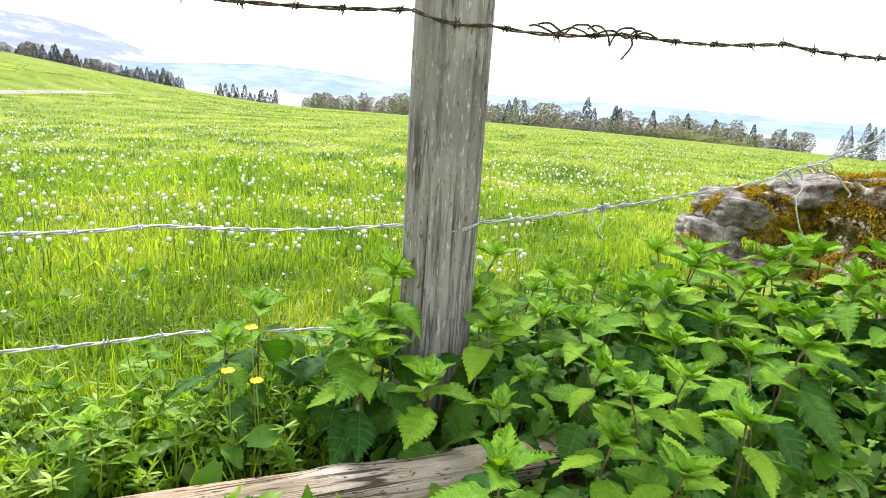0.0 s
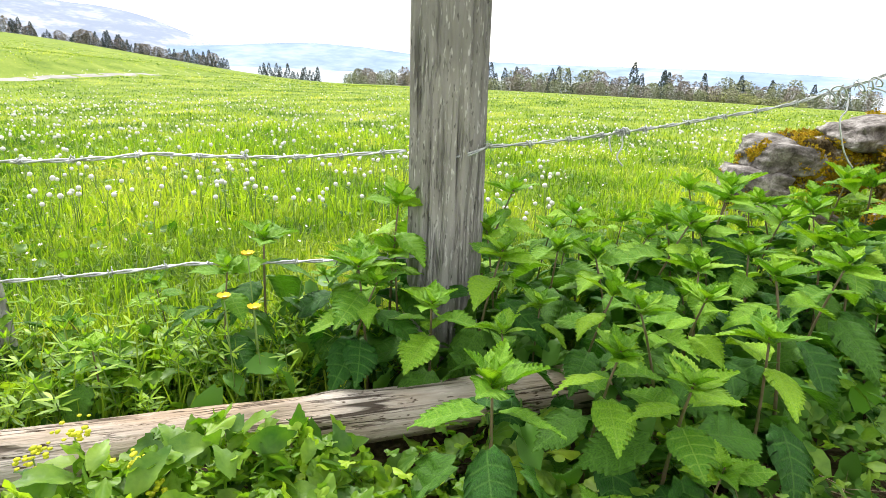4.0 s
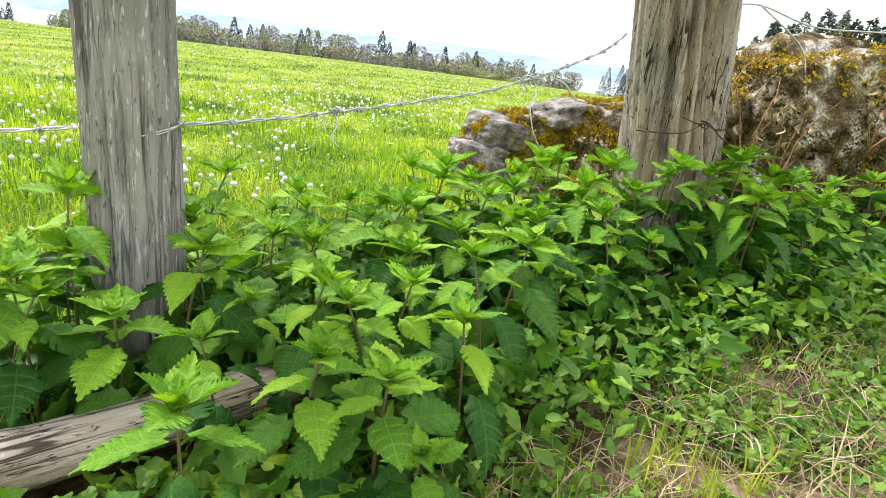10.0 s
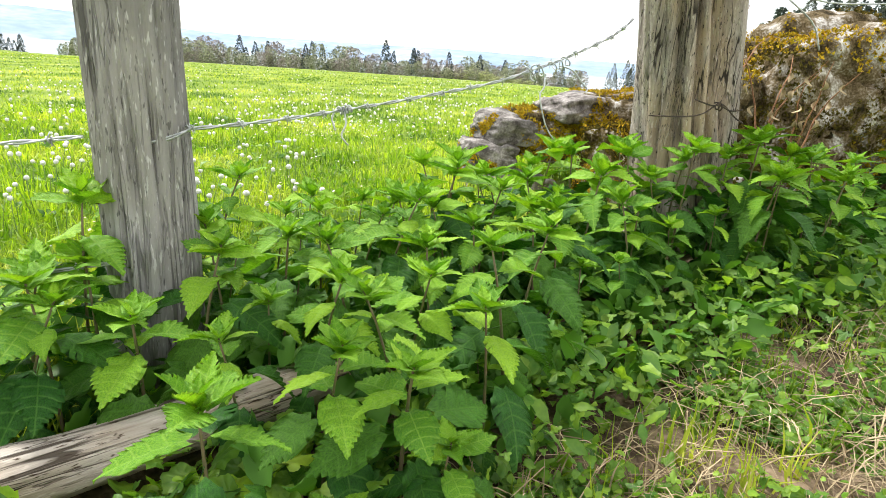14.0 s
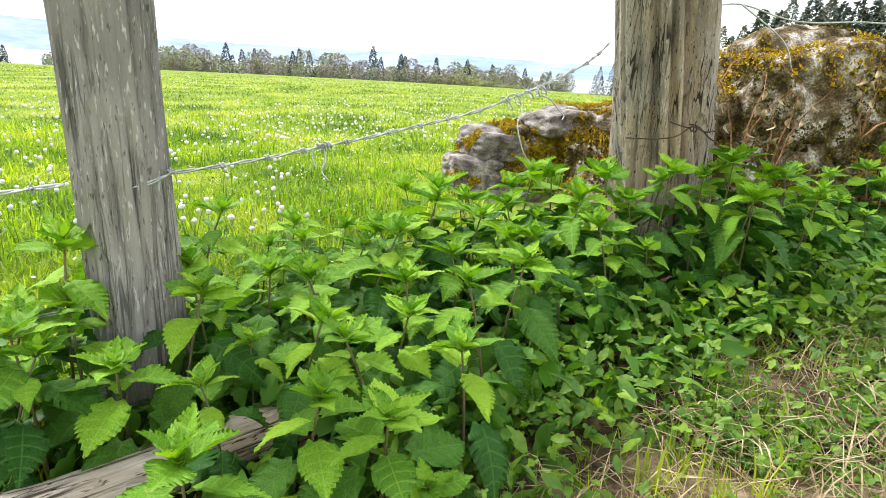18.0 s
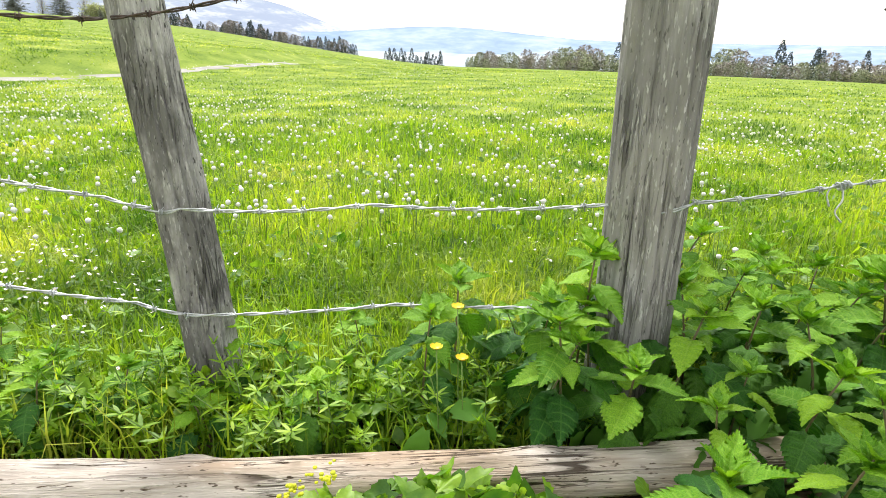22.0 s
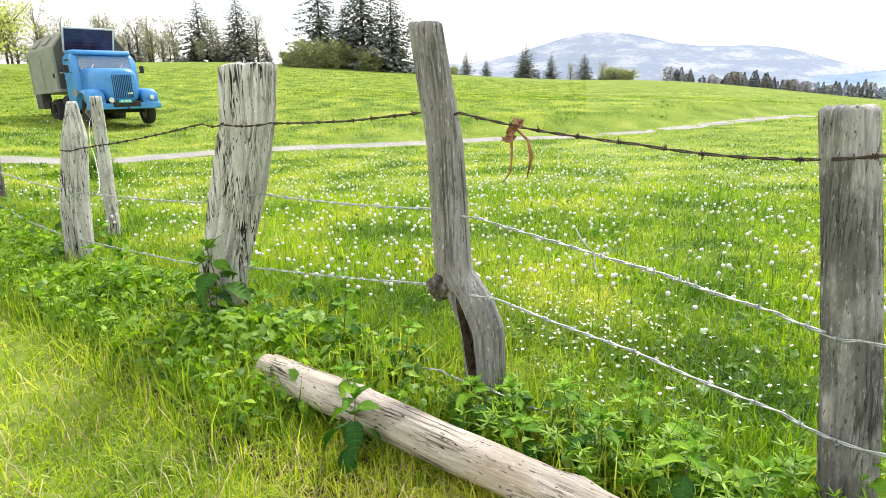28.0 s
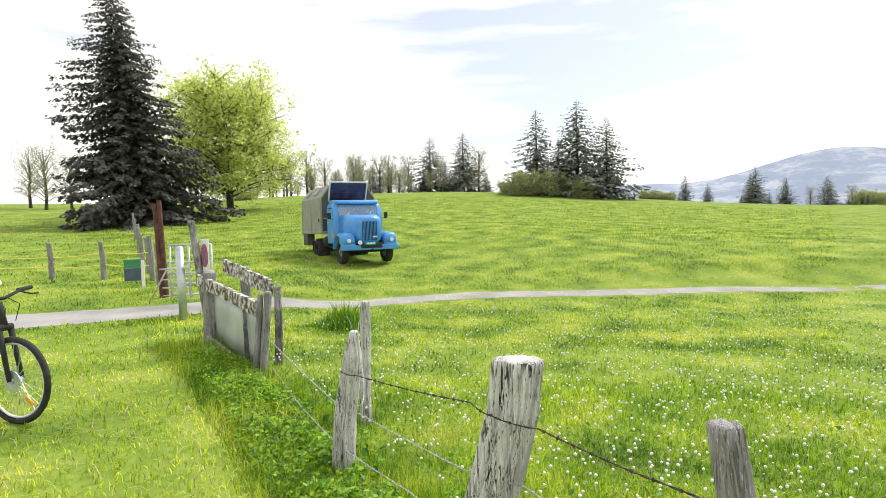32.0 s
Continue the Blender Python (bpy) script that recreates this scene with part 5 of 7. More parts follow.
def weed_bank(rnd, n):
    x = rnd.uniform(-7.6, -1.75, n)
    d = rnd.uniform(-0.15, 0.62, n)
    dome = np.clip(1 - ((d - 0.2) / 0.45) ** 2, 0.05, 1) * (0.7 + 0.3 * np.sin(x * 5 + d * 4)) * smoothstep(-1.7, -2.3, x)
    return x, fence_y(x) - d, 0.02 + 0.21 * dome * rnd.uniform(0.45, 1.0, n)


def trodden(rnd, n):
    x = rnd.uniform(0.5, 3.0, n)
    y = 0.62 + 0.36 * x - np.abs(rnd.normal(0, 0.26, n)) + 0.14
    keep = np.sin(x * 6 + 1.4 * np.sin(y * 7)) * np.sin(y * 8 + x * 2) + rnd.normal(0, 0.25, n) > -0.22
    x, y = x[keep], y[keep]
    return x, y, np.abs(rnd.normal(0.01, 0.025, len(x))) + 0.01


def nettle_edge(rnd, n):
    x = rnd.uniform(0.55, 3.2, n)
    y = fence_y(x) - 0.54 - rnd.normal(0.02, 0.1, n)
    return x, y, np.abs(rnd.normal(0.07, 0.06, n)) + 0.01


def log_front(rnd, n):
    x = rnd.uniform(-0.62, 0.5, n)
    y = 1.03 + 0.4 * x - np.abs(rnd.normal(0, 0.17, n)) - 0.03
    keep = np.sin(x * 17 + 2) * np.sin(y * 19 + 1) + rnd.normal(0, 0.4, n) > -0.35
    x, y = x[keep], y[keep]
    return x, y, rnd.uniform(0.0, 0.13, len(x)) * (0.5 + 0.5 * smoothstep(-0.7, -0.1, x))


def log_clump(rnd, n):
    x = rnd.normal(-0.1, 0.16, n)
    y = 1.0 + 0.4 * x - np.abs(rnd.normal(0, 0.1, n))
    return x, y, rnd.uniform(0.06, 0.2, n) * np.exp(-((x + 0.1) / 0.35) ** 2)


def near_meadow(rnd, n):
    az, r = np.radians(rnd.uniform(-50, 100, n)), 1.3 * 5.5 ** rnd.uniform(0, 1, n)
    x, y = -0.2 - np.sin(az) * r, np.cos(az) * r
    side = y - fence_y(x)
    keep = (side > 0.1) & (np.sin(x * 3 + np.sin(y * 2)) * np.sin(y * 3.3 - x) + rnd.normal(0, 0.3, n) > 0.1) & ~((x > 1.4) & (y < 3.3))
    return x[keep], y[keep], rnd.uniform(0.0, 0.06, keep.sum())


carpet("nettle_undergrowth", "dense dark leaves under the nettles", 2400, under_nettles, NETTLE, 0.07, 21, TOOTH, tilt=0.7)
carpet("fence_weeds", "dense small-leaved weeds along the fence", 4200, along_fence, HERB, 0.045, 22, TOOTH, tilt=0.6)
carpet("fence_weeds", "bright young leaves among the fence weeds", 4200, along_fence, HERB_LIGHT, 0.035, 23, TOOTH, tilt=0.6)
carpet("fence_weeds", "round lobed leaves low along the fence", 1300, along_fence, HERB_LIGHT, 0.045, 28, LOBED, tilt=0.5)
carpet("fence_weeds", "bank of fine light green weeds under the wire", 9000, weed_bank, HERB_LIGHT, 0.05, 34, FINE, tilt=0.5)
carpet("fence_weeds", "darker toothed leaves in the weed bank", 3800, weed_bank, HERB, 0.055, 35, FINE, tilt=0.5)
carpet("ground_herbs", "small round herb leaves creeping on the soil", 3600, trodden, HERB, 0.032, 24, ROUNDISH, tilt=0.5)
carpet("ground_herbs", "green lobed herb leaves on trodden ground", 1900, trodden, HERB, 0.036, 25, LOBED, tilt=0.5)
carpet("ground_herbs", "tiny dark leaves between the straws", 3600, trodden, HERB, 0.015, 29, (ROUND_V, ROUND_T), tilt=0.5)
carpet("verge_herbs", "lobed leaves at the nettles' edge", 950, nettle_edge, HERB, 0.042, 36, LOBED, tilt=0.5)
carpet("verge_herbs", "small toothed leaves at the nettles' edge", 1000, nettle_edge, HERB, 0.045, 37, FINE, tilt=0.5)
carpet("log_herbs", "light green three-lobed leaves in front of the log", 800, log_front, HERB_LIGHT, 0.052, 26, LOBED, tilt=0.45)
carpet("log_herbs", "round scalloped herb leaves in front of the log", 600, log_front, HERB, 0.052, 27, ROUNDISH, tilt=0.45)
carpet("log_herbs", "bright leafy herbs standing in front of the log", 260, log_clump, HERB_LIGHT, 0.05, 44, LOBED, tilt=0.7)
carpet("log_herbs", "pointed green leaves among the log herbs", 200, log_clump, HERB, 0.06, 45, TOOTH, tilt=0.8)
carpet("meadow_herbs", "broad dark leaves among the meadow grass", 9000, near_meadow, HERB, 0.05, 33, TOOTH, tilt=0.6)


def yellow_umbel(x, y, z, seed):
    """A small cluster of yellow-green flowers on a thin stem."""
    rnd = random.Random(seed)
    root = thing("yellow_flower", "cluster of tiny yellow-green flowers beside the log", "flower", Matrix.Translation((x, y, z)), group="yellow flower clusters")
    part("stem", tubes(([(0.02, 0.0, gz(x, y) - z), (0.006, 0, -0.05), (0, 0, 0)], 0.0012), sides=5), GREENSTEM, root, smooth=True)
    bm = bmesh.new()
    for i in range(22):
        at = Vector((rnd.gauss(0, 0.011), rnd.gauss(0, 0.011), rnd.gauss(0.006, 0.007)))
        bmesh.ops.create_icosphere(bm, subdivisions=1, radius=rnd.uniform(0.003, 0.0052), matrix=Matrix.Translation(at) @ Matrix.Diagonal((1, 1, 0.6, 1)))
    part("blossom", bm, UMBEL, root, smooth=True)


UMBEL = surface("yellow_green_blossom", [(0.42, 0.48, 0.01), (0.68, 0.64, 0.02)], scale=90, fine=300, rough=0.7, bump=0.1)
for i, (x, y, z) in enumerate([(-0.36, 0.83, 0.05), (-0.3, 0.86, 0.09), (-0.14, 0.86, 0.1), (-0.11, 0.84, 0.07), (-0.15, 0.81, 0.05), (-0.06, 0.82, 0.05), (-0.19, 0.79, 0.03), (-0.13, 0.74, 0.02), (-0.25, 0.88, 0.12)]):
    yellow_umbel(x, y, z, i)


def cleavers(n, seed):
    """Sticky cleavers: thin upright stems with whorls of narrow leaves."""
    rnd = np.random.default_rng(seed)
    lv = np.array([(-0.09, 0.05, 0), (0.09, 0.05, 0), (0.11, 0.6, 0.03), (-0.11, 0.6, 0.03), (0, 1, 0.0)])
    lt = np.array([(0, 1, 2), (0, 2, 3), (3, 2, 4)])
    pl, stems = [], []
    for i in range(n):
        x = rnd.uniform(-1.5, 0.12)
        y = float(fence_y(x)) - rnd.uniform(-0.06, 0.24)
        z, tall = gz(x, y), rnd.uniform(0.10, 0.24)
        lx2, ly2 = rnd.normal(0, 0.075, 2)
        stems.append(((x, y, z), (x + lx2, y + ly2, z + tall)))
        for k in range(5):
            f = 0.25 + 0.75 * k / 4
            for j in range(6):
                pl.append((j * 0.9 + k * 0.4, 0.3 + 0.5 * (k == 4) + rnd.normal(0, 0.25), 0, (0.036, 0.04, 0.038, 0.032, 0.022)[k], x + lx2 * f, y + ly2 * f, z + tall * f))
    pl = np.array(pl)
    v, t = spread_out(lv, lt, turns(pl[:, 0], pl[:, 1], pl[:, 2], pl[:, 3], pl[:, 4:7]))
    root = thing("cleavers", "pale green cleavers with whorled narrow leaves", "weeds", kind="stuff")
    tagged(raw("whorl", v, t, HERB_LIGHT, root), kind="stuff")
    bm = bmesh.new()
    for a, b in stems:
        tube(bm, [a, b], [0.0016, 0.001], 4)
    part("stem", bm, GREENSTEM, root)


cleavers(190, 31)


# ---- flowers ----
def dandelion_head():
    bm = bmesh.new()
    bmesh.ops.create_icosphere(bm, subdivisions=2, radius=0.0096)
    for v in bm.verts:
        v.co *= 1 + 0.14 * noise.noise(v.co * 400)
    return bm


clock = thing("dandelion", "white dandelion clock on a pale stem", "flower", group="dandelions in the meadow")
part("stem", tubes(([(0, 0, -0.14), (0.006, 0, -0.07), (0, 0, 0)], [0.0017, 0.0015, 0.0013]), sides=5), GREENSTEM, clock, smooth=True)
part("seed_head", dandelion_head(), SEED_HEAD, clock, "white feathery seed head", smooth=True)
fx, fy, fr, rf = fan(15000, -50, 110, 2.3, 60, 41, power=0.8)
patchy = np.sin(fx * 0.55 + 1.3) * np.sin(fy * 0.5 - 0.4 * fx) + 0.6 * np.sin(fx * 1.9) * np.sin(fy * 1.7 + 1)
keep = (fy - fence_y(fx) > 0.25) & off_track(fx, fy) & (patchy > rf.uniform(-1.3, 0.75, len(fx))) & (rf.uniform(0, 1, len(fx)) < 0.10 + 0.90 * smoothstep(18, 6, fr * np.where(fx < -5, 0.5, 1.0))) & ~((fx > 0.6) & (fy < 4.5)) & (rf.uniform(0, 1, len(fx)) < 0.45 + 0.55 * smoothstep(3, 6, fr))
fx, fy, fr = fx[keep], fy[keep], fr[keep]
order = np.argsort(fr)
fx, fy, fr = fx[order], fy[order], fr[order]
for i in range(260):
    h = 0.15 + 0.11 * rf.uniform()
    m = Matrix.Translation((fx[i], fy[i], gz(fx[i], fy[i]) + h)) @ Euler((rf.normal(0, 0.15), rf.normal(0, 0.15), rf.uniform(0, 6))).to_matrix().to_4x4() @ Matrix.Scale(rf.uniform(0.85, 1.15), 4)
    if i:
        copy_thing(clock, m)
    else:
        clock.matrix_basis = m
ex, ey, er, re2 = fan(2600, 45, 112, 2.4, 26, 43, power=0.9)
ok = (ey - fence_y(ex) > 0.3) & off_track(ex, ey) & (re2.uniform(0, 1, len(ex)) < 0.75)
fx, fy = np.concatenate([fx, ex[ok]]), np.concatenate([fy, ey[ok]])
n = len(fx) - 260
hv, ht = [], []
b0 = bmesh.new()
bmesh.ops.create_icosphere(b0, subdivisions=1, radius=0.0108)
hv = np.array([v.co[:] for v in b0.verts])
ht = np.array([[v.index for v in f.verts] for f in b0.faces])
b0.free()
zf = ground(fx[260:], fy[260:]) + 0.17 + 0.10 * rf.uniform(0, 1, n)
v, t = spread_out(hv, ht, turns(rf.uniform(0, 6, n), rf.uniform(0, 6, n), np.zeros(n), rf.uniform(0.8, 1.2, n), np.stack([fx[260:], fy[260:], zf], 1)))
tagged(raw("dandelion_field", v, t, SEED_HEAD), "scattered white dandelion clocks across the meadow", "flowers", kind="stuff")


def daisies(label, n, seed, where):
    """Small open daisies: a ring of petals round a yellow eye."""
    rnd = np.random.default_rng(seed)
    x, y = where(rnd, n)
    dv = np.array([(0, 0, 0.0)] + [((0.5 if i % 2 else 0.28) * math.cos(i * 0.449), (0.5 if i % 2 else 0.28) * math.sin(i * 0.449), 0.08) for i in range(14)])
    dt = np.array([(0, 1 + i, 1 + (i + 1) % 14) for i in range(14)])
    z = ground(x, y) + rnd.uniform(0.07, 0.13, n)
    m = turns(rnd.uniform(0, 6, n), rnd.normal(0.3, 0.35, n), rnd.normal(0, 0.3, n), rnd.uniform(0.011, 0.018, n), np.stack([x, y, z], 1))
    root = thing("daisies", label, "flowers", kind="stuff")
    v, t = spread_out(dv, dt, m)
    tagged(raw("petals", v, t, PETAL, root), kind="stuff")
    ev = np.array([(0.11 * math.cos(i * 1.05), 0.11 * math.sin(i * 1.05), 0.07) for i in range(6)] + [(0, 0, 0.13)])
    et = np.array([(i, (i + 1) % 6, 6) for i in range(6)])
    v, t = spread_out(ev, et, m)
    tagged(raw("eyes", v, t, YELLOW, root), kind="stuff")


daisies("drift of small white daisies in the grass", 420, 51, lambda r, n: (np.clip(r.normal(-1.85, 0.42, n), -3.2, -0.9), 1.52 + 0.25 * r.normal(0, 1, n).clip(-1.6, 3)))
daisies("pale drift of small daisies beside the wall's end", 420, 54, lambda r, n: (r.normal(1.35, 0.5, n), r.normal(5.4, 0.55, n)))
daisies("small pinkish daisies scattered through the meadow", 900, 55, lambda r, n: (r.uniform(-4.5, 1.0, n), 2.0 + 4.5 * r.uniform(0, 1, n)))
daisies("white daisies at the foot of the gate post", 130, 52, lambda r, n: (r.normal(-8.9, 0.35, n), r.normal(-3.0, 0.3, n)))
daisies("few white daisies in the short grass", 26, 53, lambda r, n: (r.uniform(-9, -5.5, n), r.uniform(-4.2, -2.6, n)))


def buttercup(x, y, z, seed):
    rnd = random.Random(seed)
    root = thing("buttercup", "yellow buttercup on a thin stem among weeds", "flower", Matrix.Translation((x, y, z)), group="buttercups")
    part("stem", tubes(([(0.01, 0.01, gz(x, y) - z), (0.004, 0, -0.08), (0, 0, 0)], 0.0012), sides=5), GREENSTEM, root, smooth=True)
    for i in range(5):
        bm = bmesh.new()
        bmesh.ops.create_grid(bm, x_segments=3, y_segments=4, size=0.5)
        for v in bm.verts:
            f = v.co.y + 0.5
            v.co = Vector((v.co.x * 0.012 * (0.4 + 0.9 * math.sin(math.pi * min(1, f * 0.8 + 0.1))), f * 0.012, 0.006 * f * f + 0.002 * abs(v.co.x)))
        bmesh.ops.rotate(bm, matrix=Matrix.Rotation(i * 1.2566, 3, "Z"), verts=bm.verts)
        part("petal", bm, YELLOW, root, smooth=True)


for i, (x, y, z) in enumerate([(-0.155, 1.15, 0.225), (-0.13, 1.2, 0.29), (-0.11, 1.17, 0.20)]):
    buttercup(x, y, z, i)


def grass_bush(at, seed):
    """A dense tuft of tall dark grass and leaves."""
    rnd = np.random.default_rng(seed)
    n = 900
    x, y = at[0] + rnd.normal(0, 0.3, n), at[1] + rnd.normal(0, 0.3, n)
    blades("grass_bush", "dense dark green tuft of tall grass behind the stakes", x, y, rnd.uniform(0.25, 0.62, n) * np.exp(-((x - at[0]) ** 2 + (y - at[1]) ** 2) / 0.2), np.full(n, 0.022), HERB, seed, lean=0.45)


grass_bush((-10.9, -0.5), 91)


# ---- the parked lorry ----
PAINT = surface("blue_paint", [(0.05, 0.25, 0.62), (0.08, 0.33, 0.74)], scale=3, fine=40, rough=0.35, bump=0.03, spec=0.5)
# near-black backing colour: the shade between the grille slats, painted in
GRILLE_GAP_DARK = surface("grille_gap_shade", [(0.006, 0.012, 0.04), (0.012, 0.03, 0.09)], scale=3, fine=40, rough=0.4, bump=0.03)
BOX_GREY = surface("box_panel", [(0.24, 0.25, 0.22), (0.32, 0.33, 0.29)], scale=2, fine=30, rough=0.6, bump=0.05)
BOX_DARK = surface("box_front", [(0.05, 0.055, 0.05), (0.1, 0.1, 0.09)], scale=2, fine=30, rough=0.7, bump=0.05)
BLACK = surface("black_rubber", [(0.012, 0.012, 0.012), (0.035, 0.034, 0.032)], scale=12, fine=80, rough=0.85, bump=0.2)
STEEL = surface("zinc_steel", [(0.42, 0.46, 0.5), (0.6, 0.63, 0.66)], scale=8, fine=60, rough=0.45, metal=0.7, bump=0.1)
RIM = surface("grey_rim", [(0.12, 0.13, 0.14), (0.3, 0.3, 0.3)], scale=10, fine=60, rough=0.6, bump=0.1)
WHITE = surface("white_enamel", [(0.7, 0.7, 0.7), (0.84, 0.84, 0.84)], scale=6, fine=50, rough=0.5, bump=0.05)
SOLAR = surface("solar_cells", [(0.02, 0.016, 0.035), (0.05, 0.035, 0.075)], scale=4, fine=30, rough=0.2, bump=0.0)
ALU = surface("aluminium_frame", [(0.6, 0.6, 0.62), (0.78, 0.78, 0.8)], scale=9, fine=60, rough=0.4, metal=0.3, bump=0.05)
LAMP = surface("lamp_glass", [(0.7, 0.72, 0.74), (0.85, 0.86, 0.88)], scale=30, fine=90, rough=0.12, bump=0.05)
TEAL = surface("teal_plate", [(0.0, 0.42, 0.4), (0.02, 0.5, 0.47)], scale=6, fine=40, rough=0.5, bump=0)
RED = surface("red_enamel", [(0.4, 0.06, 0.07), (0.5, 0.09, 0.1)], scale=6, fine=40, rough=0.5, bump=0)
SIGN_BLUE = surface("sign_blue", [(0.12, 0.13, 0.4), (0.16, 0.18, 0.5)], scale=6, fine=40, rough=0.5, bump=0)
ORANGE = surface("orange_reflector", [(0.8, 0.28, 0.02), (0.9, 0.36, 0.04)], scale=6, fine=40, rough=0.3, bump=0)
BOARD_GREEN = surface("board_green", [(0.03, 0.2, 0.1), (0.05, 0.26, 0.13)], scale=6, fine=40, rough=0.6, bump=0)
BOARD_BLUE = surface("board_blue", [(0.05, 0.08, 0.14), (0.08, 0.11, 0.18)], scale=6, fine=40, rough=0.6, bump=0)
SHEET = surface("scuffed_sheet", [(0.34, 0.38, 0.36), (0.5, 0.54, 0.5)], scale=3, fine=40, rough=0.4, bump=0.06)
RUSTY_IRON = surface("rusty_iron_post", [(0.06, 0.025, 0.02), (0.15, 0.06, 0.045)], scale=9, fine=60, rough=0.85, bump=0.3)
# near-black colour standing in for the unlit inside of the cab
CAB_SHADE = surface("unlit_cab_inside", [(0.02, 0.02, 0.025), (0.06, 0.055, 0.06)], scale=6, fine=40, rough=0.8, bump=0)
TAPE = surface("yellow_tape", [(0.7, 0.6, 0.1), (0.8, 0.72, 0.2)], scale=6, fine=40, rough=0.6, bump=0)


def glass_material():
    m = bpy.data.materials.new("window_glass")
    m.use_nodes = True
    b = m.node_tree.nodes["Principled BSDF"]
    b.inputs["Base Color"].default_value = (0.75, 0.8, 0.82, 1)
    b.inputs["Roughness"].default_value, b.inputs["Transmission Weight"].default_value, b.inputs["IOR"].default_value = 0.03, 0.75, 1.45
    return m


GLASS = glass_material()


def rounded(cx, cy, w, h, r, x, n=4):
    """A ring of points: a rounded rectangle across the lorry at length x."""
    out = []
    for qx, qz, a0 in ((1, 1, 0), (-1, 1, 90), (-1, -1, 180), (1, -1, 270)):
        for k in range(n):
            a = radians(a0 + 90 * k / (n - 1))
            out.append((x, cx + qx * (w / 2 - r) + r * math.cos(a), cy + qz * (h / 2 - r) + r * math.sin(a)))
    return out


def wheel(root, x, y, twin=False):
    bm = bmesh.new()
    prof = [(0.25, -0.10), (0.36, -0.125), (0.42, -0.10), (0.435, 0.0), (0.42, 0.10), (0.36, 0.125), (0.25, 0.10)]
    n = 28
    rings = [[bm.verts.new((x + r * math.cos(a), y + w * (1.9 if twin else 1), 0.43 + r * math.sin(a))) for r, w in prof] for a in (2 * math.pi * k / n for k in range(n))]
    for i in range(n):
        for j in range(len(prof)):
            bm.faces.new((rings[i][j], rings[i][(j + 1) % 7], rings[(i + 1) % n][(j + 1) % 7], rings[(i + 1) % n][j]))
    bmesh.ops.recalc_face_normals(bm, faces=bm.faces)
    w = part("wheel", bm, BLACK, root, "black lorry tyre", smooth=True)
    s = 1 if y > 0 else -1
    b2 = bmesh.new()
    tube(b2, [(x, y - s * 0.09, 0.43), (x, y + s * 0.03, 0.43), (x, y + s * 0.07, 0.43)], [0.25, 0.25, 0.17], 20)
    tube(b2, [(x, y + s * 0.06, 0.43), (x, y + s * 0.13, 0.43)], [0.08, 0.07], 12)
    part("rim", b2, RIM, w, "grey dished steel rim")


lorry = thing("lorry", "old blue bonneted lorry with grey camper box, parked in the meadow", "truck", Matrix.Translation((-20.98, 0.08, 0.46)) @ Matrix.Rotation(radians(17), 4, "Z"))
for wx, wy in ((0, -0.80), (0, 0.80)):
    wheel(lorry, wx, wy)
for wx, wy in ((-3.0, -0.78), (-3.0, 0.78)):
    wheel(lorry, wx, wy, True)
part("chassis", block((5.6, 0.75, 0.16), (-2.0, 0, 0.62), 0.02), BLACK, lorry)
for ax_x, ax_r in ((0, 0.06), (-3, 0.08)):
    part("axle", tubes(([(ax_x, -0.75, 0.43), (ax_x, 0.75, 0.43)], ax_r)), BLACK, lorry)
hood = loft([rounded(0, 1.22, 1.5, 0.98, 0.2, -0.55, 6), rounded(0, 1.19, 1.3, 0.98, 0.24, -0.1, 6), rounded(0, 1.16, 1.0, 0.98, 0.26, 0.35, 6), rounded(0, 1.14, 0.86, 0.94, 0.28, 0.56, 6), rounded(0, 1.12, 0.74, 0.84, 0.3, 0.62, 6)])
part("bonnet", hood, PAINT, lorry, "rounded blue bonnet", smooth=True)
grille = part("grille", block((0.05, 0.56, 0.66), (0.61, 0, 1.13), 0.02), GRILLE_GAP_DARK, lorry, "radiator grille, backing darkened for the shaded gaps")
for i in range(11):
    part("slat", block((0.03, 0.018, 0.64), (0.645, -0.25 + 0.05 * i, 1.13), 0.006), PAINT, grille)
part("badge", block((0.02, 0.16, 0.05), (0.665, 0.16, 0.92), 0.01), ALU, grille, "small bright badge")


def cab():
    rings = []
    for x, w, z0, z1 in ((-0.58, 1.62, 0.78, 1.52), (-0.62, 1.78, 0.74, 1.56), (-0.72, 1.84, 0.72, 2.05), (-0.86, 1.80, 0.72, 2.18), (-1.55, 1.80, 0.72, 2.20), (-1.70, 1.72, 0.76, 2.12)):
        rings.append(rounded(0, (z0 + z1) / 2, w, z1 - z0, min(0.22, (z1 - z0) * 0.3), x, 6))
    return loft(rings)


cabin = part("cab", cab(), PAINT, lorry, "rounded blue driver's cab", smooth=True)
part("cab_roof", loft([rounded(0, 2.14, 1.5, 0.10, 0.045, -0.64, 5), rounded(0, 2.18, 1.66, 0.14, 0.06, -0.86, 5), rounded(0, 2.2, 1.66, 0.14, 0.06, -1.5, 5), rounded(0, 2.16, 1.5, 0.1, 0.04, -1.68, 5)]), PAINT, cabin, smooth=True)
part("windscreen", block((0.03, 1.46, 0.52), (-0.66, 0, 1.815), 0.014, (0, -14, 0)), GLASS, cabin, "pale glass windscreen")
# dark sheet close behind the glass, in place of the cab's shaded inside
part("dashboard", block((0.02, 1.46, 0.53), (-0.695, 0, 1.81), 0.01, (0, -14, 0)), CAB_SHADE, cabin)
for y in (-0.55, -0.1, 0.38):
    part("windscreen_item", block((0.012, 0.22, 0.18), (-0.667, y, 1.74), 0.004, (0, -14, 0)), WHITE if y == -0.1 else BOX_GREY, cabin)
